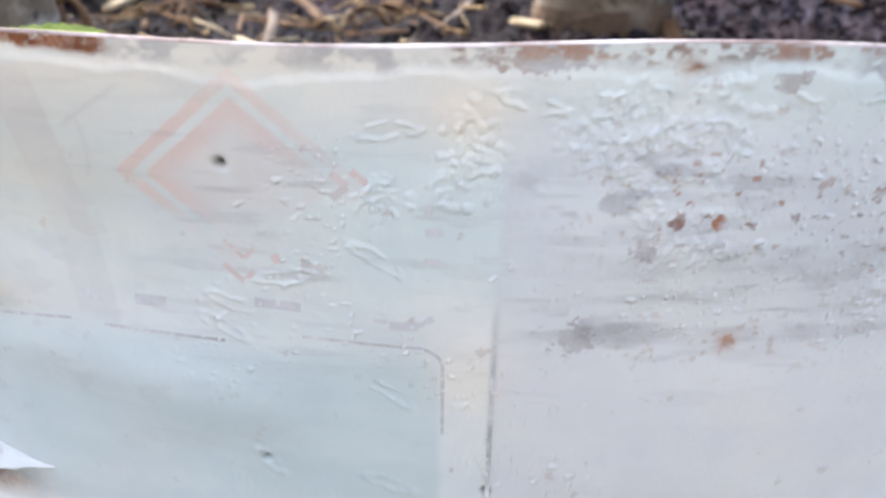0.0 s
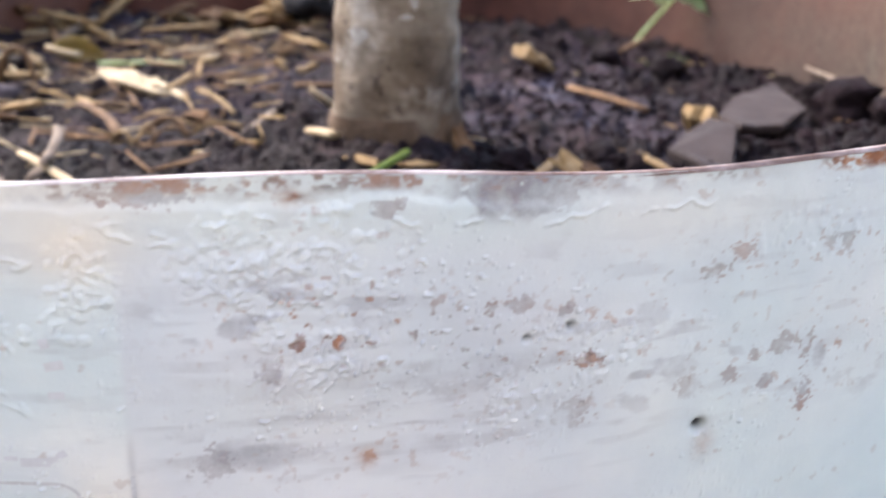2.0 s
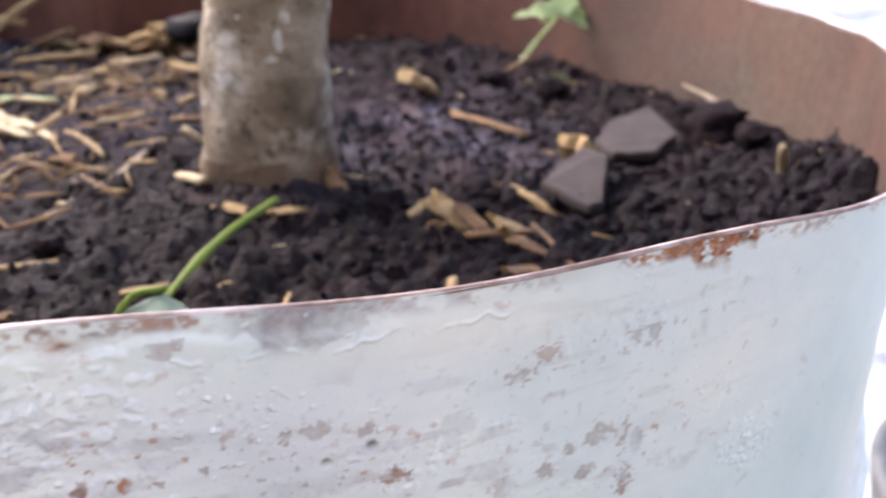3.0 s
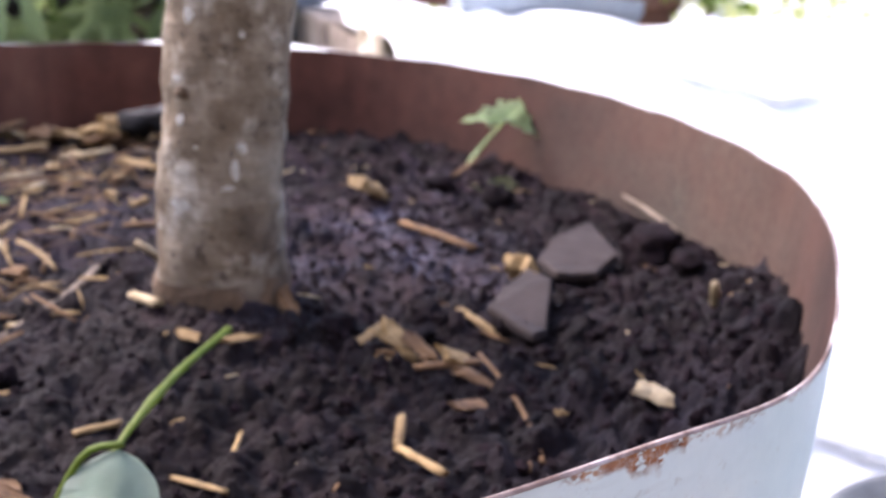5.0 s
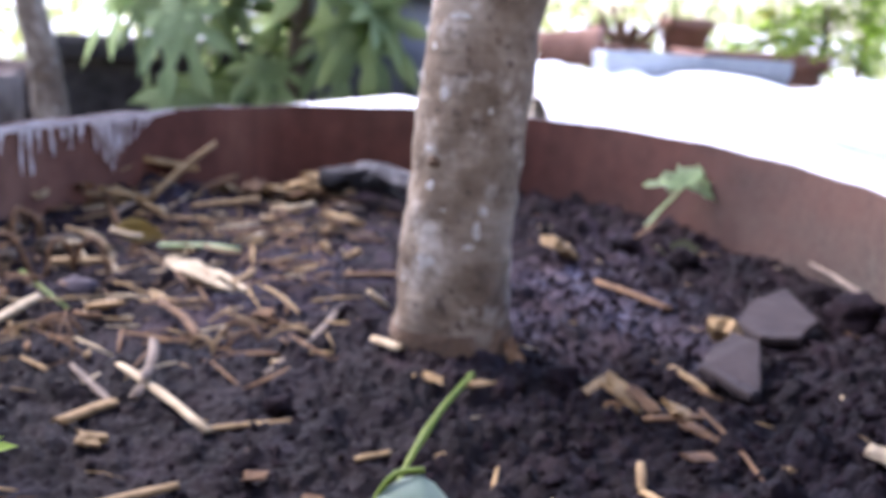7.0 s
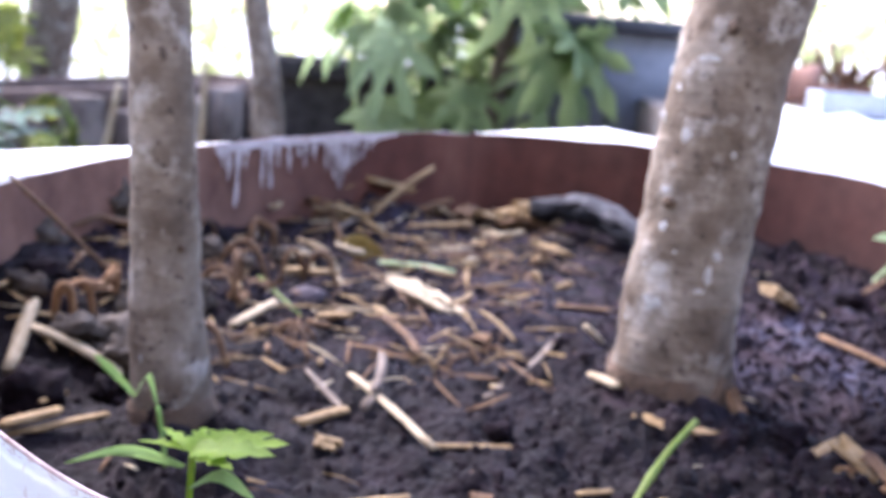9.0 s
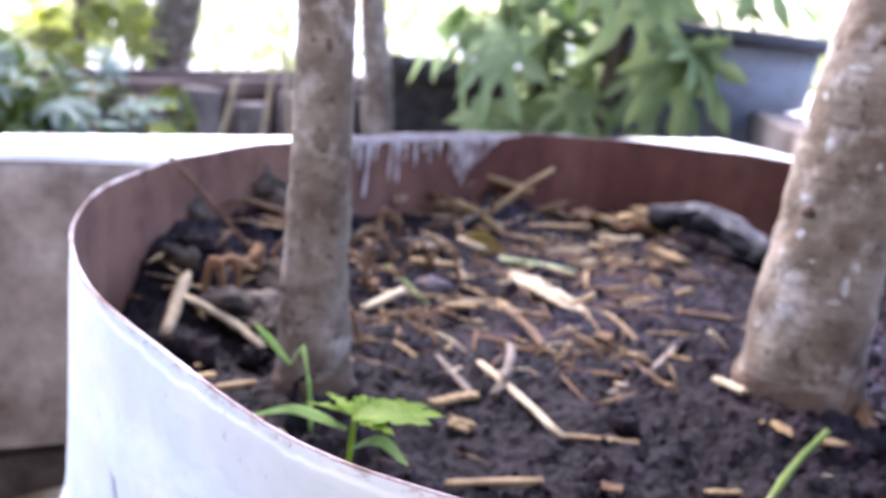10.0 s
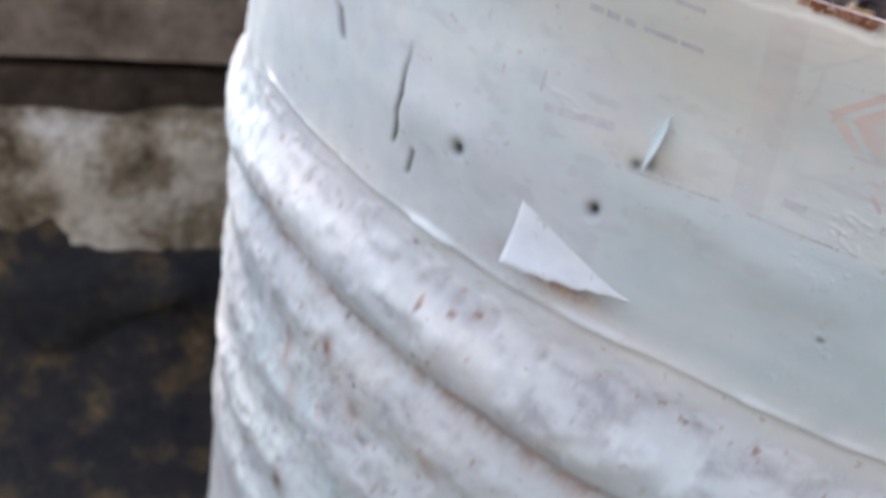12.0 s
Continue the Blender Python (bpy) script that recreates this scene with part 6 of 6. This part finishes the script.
# ---- small plants in the drum ----
def blade(length, width, n=8, curl=0.3, lobes=0):
    """A leaf along +x, its edge toothed where lobes are given."""
    bm = bmesh.new()
    rows = []
    m = n * (3 if lobes else 1)
    for i in range(m + 1):
        t = i / m
        w = width * math.sin(math.pi * min(1, 0.06 + 0.94 * t) ** 0.8) ** 0.9 * 0.5 + 1e-5
        if lobes:
            w *= 0.45 + 0.75 * abs(math.sin(math.pi * lobes * t))
        z = -curl * length * t * t
        rows.append([bm.verts.new((length * t, s * w, z + 0.25 * abs(s) * w)) for s in (-1, -0.4, 0, 0.4, 1)])
    for a, b in zip(rows, rows[1:]):
        for k in range(4):
            bm.faces.new((a[k], a[k + 1], b[k + 1], b[k]))
    bmesh.ops.solidify(bm, geom=bm.faces[:], thickness=0.0003)
    return bm


def placed(bm, m):
    bmesh.ops.transform(bm, matrix=m, verts=bm.verts[:])
    return bm


def vine():
    top = tagged(new("cut_vine"), "cut green vine stem with one folded grey-green leaf", "plant")
    part("stem", tube(curve_points([(0.0270, 0.212, 0.399), (0.0325, 0.2265, 0.4070), (0.0465, 0.256, 0.4115), (0.0623, 0.288, 0.4110)], 14), [0.0009] * 6 + [0.0010, 0.0014] + [0.0011] * 6, 10, 0.08, 300, 2), VINESTEM, top)
    part("leaf_stalk", tube(curve_points([(0.0355, 0.2045, 0.4195), (0.027, 0.2050, 0.4175), (0.019, 0.203, 0.404)], 8), 0.0008, 8), VINESTEM, top)
    bm = blade(0.0215, 0.0215, 12, 0.10)
    for v in bm.verts:
        v.co.z -= 0.85 * abs(v.co.y) - 0.0012 * math.sin(v.co.x * 420) * (abs(v.co.y) / 0.01)
    part("leaf", placed(bm, pose(0.0345, 0.2040, 0.4185, -6, 22, -107)), VINELEAF, top, "grey-green leaf folded along its midrib")


vine()


def seedling_far():
    top = tagged(new("seedling"), "pale green seedling with lobed leaves by the drum's far wall", "plant")
    h = Vector((0.2465, 0.553, 0.4335))
    part("stem", tube(curve_points([(0.219, 0.560, 0.394), (0.231, 0.558, 0.412), h], 9), [0.0012] * 5 + [0.0010] * 4, 8), PALELEAF, top)
    for turn, tilt, ln, w in ((184, -10, 0.030, 0.011), (206, -8, 0.016, 0.008), (-24, 4, 0.029, 0.013), (12, -8, 0.029, 0.012), (44, -20, 0.024, 0.012), (100, -30, 0.015, 0.009), (152, -22, 0.017, 0.008)):
        part("leaf", placed(blade(ln, w, 7, 0.22, 3), Matrix.Translation(h) @ pose(0, 0, 0, 28, 0, 0) @ pose(0, 0, 0, 0, tilt, turn)), PALELEAF, top)


seedling_far()


def seedling_near():
    top = tagged(new("seedling"), "bright green seedling with feathery leaves at the drum's front wall", "plant")
    h = Vector((-0.0765, 0.1760, 0.4372))
    part("stem", tube(curve_points([(-0.073, 0.166, 0.400), (-0.0765, 0.174, 0.420), h], 9), 0.0008, 8), FRESH, top)
    part("shoot", tube(curve_points([(-0.1060, 0.238, 0.398), (-0.1068, 0.2372, 0.408), (-0.1079, 0.2359, 0.4186)], 10), 0.0007, 8), PALEFRESH, top)
    for ctrl, w in ((((-0.078, 0.175, 0.434), (-0.090, 0.170, 0.439), (-0.1047, 0.172, 0.433)), 0.0030), (((-0.076, 0.173, 0.430), (-0.069, 0.1727, 0.434), (-0.0625, 0.178, 0.426)), 0.0034),
                    (((-0.1102, 0.2247, 0.4265), (-0.1191, 0.2292, 0.4315), (-0.1260, 0.2329, 0.4345)), 0.0026), (((-0.1102, 0.2247, 0.4265), (-0.1096, 0.2325, 0.4298), (-0.1079, 0.2359, 0.4186)), 0.0024)):
        pts = curve_points(ctrl, 10)
        bm = bmesh.new()
        rows = []
        for i, p in enumerate(pts):
            t = i / 9
            ww = w * 0.5 * math.sin(math.pi * (0.08 + 0.90 * t)) ** 0.7
            rows.append([bm.verts.new(p + Vector((0.35, 0.75, 0.55)) * ww * s + Vector((0, 0, -0.12 * ww * (s == 0)))) for s in (-1, 0, 1)])
        for a, b in zip(rows, rows[1:]):
            for k in range(2):
                bm.faces.new((a[k], a[k + 1], b[k + 1], b[k]))
        bmesh.ops.solidify(bm, geom=bm.faces[:], thickness=0.0003)
        part("seed_leaf", bm, PALEFRESH, top)
    for turn, tilt, ln, w in ((-14, -17, 0.021, 0.0075), (6, -15, 0.022, 0.0075), (26, -14, 0.019, 0.0065), (-34, -10, 0.014, 0.005), (172, -8, 0.014, 0.0055), (90, -16, 0.010, 0.005), (55, -14, 0.012, 0.006), (140, -12, 0.013, 0.005)):
        part("leaf", placed(blade(ln, w, 9, 0.12, 4), Matrix.Translation(h) @ pose(0, 0, 0, 12, tilt, turn)), FRESH, top)


seedling_near()
dl = placed(blade(0.026, 0.017, 8, 0.15), pose(-0.102, 0.503, float(soil_height(-0.09, 0.503)) + 0.010, 38, 4, 6))
tagged(part("fallen_leaf", dl, DEADLEAF), "olive-yellow fallen leaf on the soil", "leaf")
gl = placed(blade(0.015, 0.007, 8, -0.1, 2), pose(0.222, 0.505, float(soil_height(0.229, 0.506)) + 0.005, 20, -10, 30))
tagged(part("fallen_leaf", gl, OLIVE), "small dull green weed leaf on the soil", "leaf")
for x, y, turn in ((0.214, 0.492, 160), (0.228, 0.498, 20), (0.236, 0.510, 75), (0.222, 0.488, -60)):
    weed = placed(blade(0.012, 0.006, 8, 0.1, 2), pose(x, y, float(soil_height(x, y)) + 0.004, 10, -24, turn))
    tagged(part("weed_leaf", weed, OLIVE), "small dull green weed leaf sprouting from the soil", "leaf", "weed leaves by the seedling")


# ---- what stands on and behind the wall ----
def lobed_leaf(size):
    """A hand-shaped leaf, its stalk at the origin, pointing along +x."""
    bm = bmesh.new()
    for a, ln in ((0, 1.0), (34, 0.88), (-34, 0.88), (70, 0.66), (-70, 0.66), (110, 0.42), (-110, 0.42)):
        b = blade(size * ln, size * 0.24 * (0.7 + 0.3 * ln), 5, 0.22, 2)
        me = bpy.data.meshes.new("lobe")
        bmesh.ops.transform(b, matrix=pose(0, 0, 0, 0, 0, a), verts=b.verts[:])
        b.to_mesh(me)
        b.free()
        bm.from_mesh(me)
        bpy.data.meshes.remove(me)
    return bm


def leafy_plant(name, label, foot, height, spread, count, size, mat, seed, stem_r, lean=(0, 0), low=0.25, droop=40, category="plant"):
    rnd = random.Random(seed)
    top = tagged(new(name), label, category)
    tip = Vector(foot) + Vector((lean[0], lean[1], height))
    pts = curve_points([foot, Vector(foot).lerp(tip, 0.5) + Vector((0.01, 0, 0)), tip], 12)
    part("stem", tube(pts, [stem_r * (1 - 0.5 * i / 11) for i in range(12)], 10, 0.08, 60, seed), BARK, top)
    shapes = []
    for k in range(3):
        bm = lobed_leaf(size * (0.8, 1.0, 1.2)[k])
        me = bpy.data.meshes.new("leaf")
        bm.to_mesh(me)
        bm.free()
        me.materials.append(mat)
        me.polygons.foreach_set("use_smooth", [True] * len(me.polygons))
        shapes.append(me)
    for k in range(count):
        t = low + (1 - low) * rnd.random()
        p = pts[min(11, int(t * 11))]
        a = rnd.uniform(0, 360)
        far = spread * rnd.uniform(0.3, 1.0)
        e = p + Vector((math.cos(radians(a)) * far, math.sin(radians(a)) * far, rnd.uniform(-0.02, 0.05)))
        stalk = part("leaf_stalk", tube(curve_points([p, p.lerp(e, 0.5) + Vector((0, 0, 0.02)), e], 6), 0.0016, 6), VINESTEM, top)
        ob = new("leaf", rnd.choice(shapes))
        ob.parent = stalk
        ob.matrix_basis = Matrix.Translation(e) @ pose(0, 0, 0, rnd.uniform(-35, 35), droop + rnd.uniform(-25, 30), a + rnd.uniform(-40, 40))
    return top


scale_from_eye(leafy_plant("leafy_shrub", "leafy green shrub with drooping hand-shaped leaves behind the drum", (-0.025, 1.03, BED - 0.01), 0.46, 0.18, 62, 0.086, LEAF, 3, 0.015, low=0.30, droop=55, category="shrub"))
scale_from_eye(leafy_plant("leafy_shrub", "yellow-green shrub in bright light beyond the wall", (-0.84, 1.30, BED - 0.01), 0.46, 0.19, 56, 0.066, YELLOWLEAF, 8, 0.012, low=0.15, droop=40, category="shrub"))
scale_from_eye(leafy_plant("leafy_shrub", "bushy pale green plant in a brown trough", (0.80, 1.38, 0.44), 0.14, 0.13, 60, 0.042, FRESH, 12, 0.006, low=0.2, droop=10, category="shrub"), SHEET_SCALE)
scale_from_eye(leafy_plant("leafy_shrub", "tall green plant in bright light beyond the sheet", (1.02, 1.62, 0.43), 0.42, 0.20, 46, 0.06, YELLOWLEAF, 15, 0.008, low=0.3, droop=20, category="shrub"), SHEET_SCALE)
scale_from_eye(leafy_plant("leafy_shrub", "low grey-green plant along the bed behind the wall", (-0.57, 0.79, BED - 0.01), 0.11, 0.11, 60, 0.040, VINELEAF, 19, 0.005, low=0.2, droop=5, category="plant"))
for k, (x, y, h, n, mt, lb) in enumerate(((-0.55, 0.74, 0.075, 26, LEAF, "small green weed in the bed behind the wall"), (-0.61, 0.76, 0.085, 30, VINELEAF, "small grey-green weed in the bed behind the wall"), (-0.655, 0.735, 0.09, 30, LEAF, "small green weed in the bed behind the wall"), (-0.43, 0.86, 0.06, 12, YELLOWLEAF, "small yellowing weed in the bed behind the wall"))):
    scale_from_eye(leafy_plant("weed", lb, (x, y, BED - 0.01), h, 0.05, n, 0.026, mt, 40 + k, 0.0025, low=0.3, droop=0, category="plant"))
for k, (x, y, dx, dz) in enumerate(((-0.36, 0.86, 0.015, 0.13), (-0.33, 0.90, -0.02, 0.15), (-0.40, 0.83, 0.03, 0.11), (-0.31, 0.87, 0.01, 0.15), (-0.48, 0.79, -0.02, 0.09), (-0.28, 0.93, 0.03, 0.13))):
    scale_from_eye(straw("dry upright stalk in the bed behind the wall", Vector((x, y, BED - 0.01)), Vector((x + dx, y, BED + dz)), 0.003, PALESTRAW, "dry_stalk", 0.004, 1.0, 60 + k, "stalks in the bed", "stalk"))


def flower_pot():
    top = tagged(new("flower_pot"), "large blue-grey plastic pot with a dark flared lip", "pot")
    c = (0.090, 1.085, BED - 0.002)
    part("tub", lathe([(0.094, 0.0), (0.100, 0.004), (0.110, 0.143), (0.116, 0.201), (0.110, 0.201), (0.096, 0.03)], c, 64), POTGREY, top)
    part("lip", lathe([(0.1155, 0.198), (0.133, 0.200), (0.136, 0.209), (0.132, 0.214), (0.110, 0.214), (0.109, 0.199)], c, 64), POTLIP, top)
    part("soil", lathe([(0.107, 0.183), (0.107, 0.187), (0.05, 0.193)], c, 40), CRUMB, top)
    scale_from_eye(top)


flower_pot()


scale_from_eye(trunk("thin grey-brown tree trunk behind the drum", [(-0.205, 0.785, BED - 0.02), (-0.218, 0.785, 0.47), (-0.228, 0.785, 0.53), (-0.245, 0.79, 0.66), (-0.27, 0.80, 0.9)], [0.0155, 0.0130, 0.0112, 0.0108, 0.010], 31, 0.02, 14))
scale_from_eye(trunk("brown tree trunk beyond the wall", [(-0.70, 1.29, BED - 0.02), (-0.65, 1.295, 0.6), (-0.62, 1.30, 0.8), (-0.58, 1.31, 1.2)], [0.036, 0.030, 0.028, 0.024], 33, 0.02, 14))


def trough(label, c, size, turn, mat, lip=0.012):
    top = tagged(new("planter_box"), label, "planter")
    w, d, h = size
    m = Matrix.Translation(c) @ pose(0, 0, 0, 0, 0, turn)
    for n, b in (("front_panel", (-w / 2, -d / 2, 0, w / 2, -d / 2 + 0.012, h)), ("back_panel", (-w / 2, d / 2 - 0.012, 0, w / 2, d / 2, h)), ("side_panel", (-w / 2, -d / 2 + 0.013, 0, -w / 2 + 0.012, d / 2 - 0.013, h)),
                 ("side_panel", (w / 2 - 0.012, -d / 2 + 0.013, 0, w / 2, d / 2 - 0.013, h))):
        part(n, placed(block(*b, 0.002, 2, 0.003, w * 9), m), mat, top)
    part("lip", placed(block(-w / 2 - lip, -d / 2 - lip, h - 0.02, w / 2 + lip, -d / 2 - 0.001, h + 0.004, 0.003, 2, 0.003, 4), m), mat, top)
    part("soil", placed(block(-w / 2 + 0.014, -d / 2 + 0.014, h * 0.4, w / 2 - 0.014, d / 2 - 0.014, h * 0.85, 0.004, 4, 0.012, 6), m), CRUMB, top)
    return top


scale_from_eye(trough("long brown terracotta trough on the ground behind the wall", (-0.557, 1.112, BED - 0.004), (0.76, 0.14, 0.083), 72, OLDTERRA))
for k in range(7):
    m = pose(-0.457 + 0.028 * (k - 3), 1.080 + 0.087 * (k - 3), BED - 0.004, 0, 0, 72 + (k * 37 % 11 - 5))
    scale_from_eye(tagged(part("brick", placed(block(-0.026, -0.012, 0, 0.026, 0.012, 0.062 + 0.010 * (k % 3), 0.003, 2, 0.003, k * 3), m), CONCRETE), "pale worn concrete brick edging the bed", "brick", "bricks along the bed"))
scale_from_eye(trough("dark brown wooden trough behind the shrub", (-0.06, 1.27, BED - 0.004), (0.56, 0.14, 0.135), 22, OLDWOOD))
scale_from_eye(trough("grey painted box on the white sheet", (0.535, 1.27, 0.435), (0.25, 0.14, 0.056), -8, BOXGREY, 0.003), SHEET_SCALE)
scale_from_eye(trough("brown trough on the white sheet", (0.68, 1.40, 0.452), (0.18, 0.16, 0.045), 0, TERRA), SHEET_SCALE)


def clay_pot(label, c, r, h, tip, turn):
    top = tagged(new("clay_pot"), label, "pot")
    m = Matrix.Translation(c) @ pose(0, 0, 0, tip, 0, turn)
    part("body", placed(lathe([(r * 0.7, 0), (r * 0.95, h * 0.8), (r * 1.08, h * 0.8), (r * 1.1, h), (r * 0.9, h), (r * 0.62, 0.01)], (0, 0, 0), 40), m), TERRA, top)
    part("soil", placed(lathe([(r * 0.88, h * 0.82), (r * 0.88, h * 0.86), (r * 0.3, h * 0.9)], (0, 0, 0), 24), m), CRUMB, top)
    return top


scale_from_eye(clay_pot("old terracotta pot lying on its side", (0.37, 1.49, 0.486), 0.033, 0.105, 88, 75), SHEET_SCALE)
scale_from_eye(clay_pot("round brown terracotta pot behind the grey box", (0.645, 1.55, 0.450), 0.043, 0.095, 0, 0), SHEET_SCALE)
dead = clay_pot("low terracotta pot of dead brown stems", (0.540, 1.55, 0.450), 0.040, 0.045, 0, 0)
rnd = random.Random(91)
for k in range(22):
    a, w = rnd.uniform(0, 6.3), rnd.uniform(0.01, 0.06)
    c = [(0.540 + 0.02 * math.cos(a), 1.55 + 0.02 * math.sin(a), 0.486), (0.540 + w * math.cos(a), 1.55 + w * math.sin(a), 0.515 + rnd.uniform(-0.01, 0.02)), (0.540 + 1.5 * w * math.cos(a), 1.55 + 1.5 * w * math.sin(a), 0.515 + rnd.uniform(-0.04, 0.05))]
    part("dead_stem", tube(curve_points(c, 8), [0.0035] * 4 + [0.0025] * 4, 6, 0.15, 90, k), BROWNCHIP, dead)
scale_from_eye(dead, SHEET_SCALE)


def basin():
    top = tagged(new("basin"), "round grey basin of soil and moss on the ground", "basin")
    c = (0.604, 0.365, 0.0)
    part("bowl", lathe([(0.14, 0.0), (0.165, 0.10), (0.174, 0.146), (0.172, 0.151), (0.166, 0.151), (0.150, 0.125), (0.120, 0.03)], c, 72), BASIN, top)
    part("soil", lathe([(0.138, 0.09), (0.138, 0.100), (0.07, 0.113), (0.01, 0.115)], c, 48), BROWNCHIP, top)
    rnd = random.Random(3)
    for _ in range(16):
        a, q = rnd.uniform(0, 6.3), math.sqrt(rnd.random()) * 0.11
        part("moss_tuft", pebble((c[0] + q * math.cos(a), c[1] + q * math.sin(a), 0.115), (rnd.uniform(0.008, 0.02),) * 2 + (0.008,), rnd.random() * 50), FRESH, top)


basin()


def far_bushes():
    """A sunlit hedge far beyond the wall, uneven and open enough for the sky to show through."""
    rnd = random.Random(77)
    vs, fs = [], []
    for _ in range(170):
        cx, cy = rnd.uniform(-7.5, 7.5), rnd.uniform(5.8, 7.6)
        tall = 0.24 + (1.44 - 0.85 * (cx < -2.2)) * (0.5 + 0.5 * noise.noise((cx * 0.55, 0, 3)))
        cz = rnd.random() * tall
        for _ in range(16):
            c = Vector((cx + rnd.gauss(0, 0.22), cy + rnd.gauss(0, 0.19), max(0.0, cz + rnd.gauss(0, 0.18))))
            r = Euler([rnd.uniform(0, 6.3) for _ in range(3)]).to_matrix()
            s = rnd.uniform(0.05, 0.11)
            o = len(vs)
            vs += [(c + r @ Vector(p) * s)[:] for p in ((-1, 0, 0), (-0.2, 0.45, 0.06), (1, 0, 0.1), (-0.2, -0.45, 0.06))]
            fs.append((o, o + 1, o + 2, o + 3))
    me = bpy.data.meshes.new("far_bushes")
    me.from_pydata(vs, [], fs)
    tagged(mesh_part("far_bushes", me, HEDGELEAF), "sunlit yellow-green hedge far beyond the wall", "foliage", kind="stuff")


far_bushes()
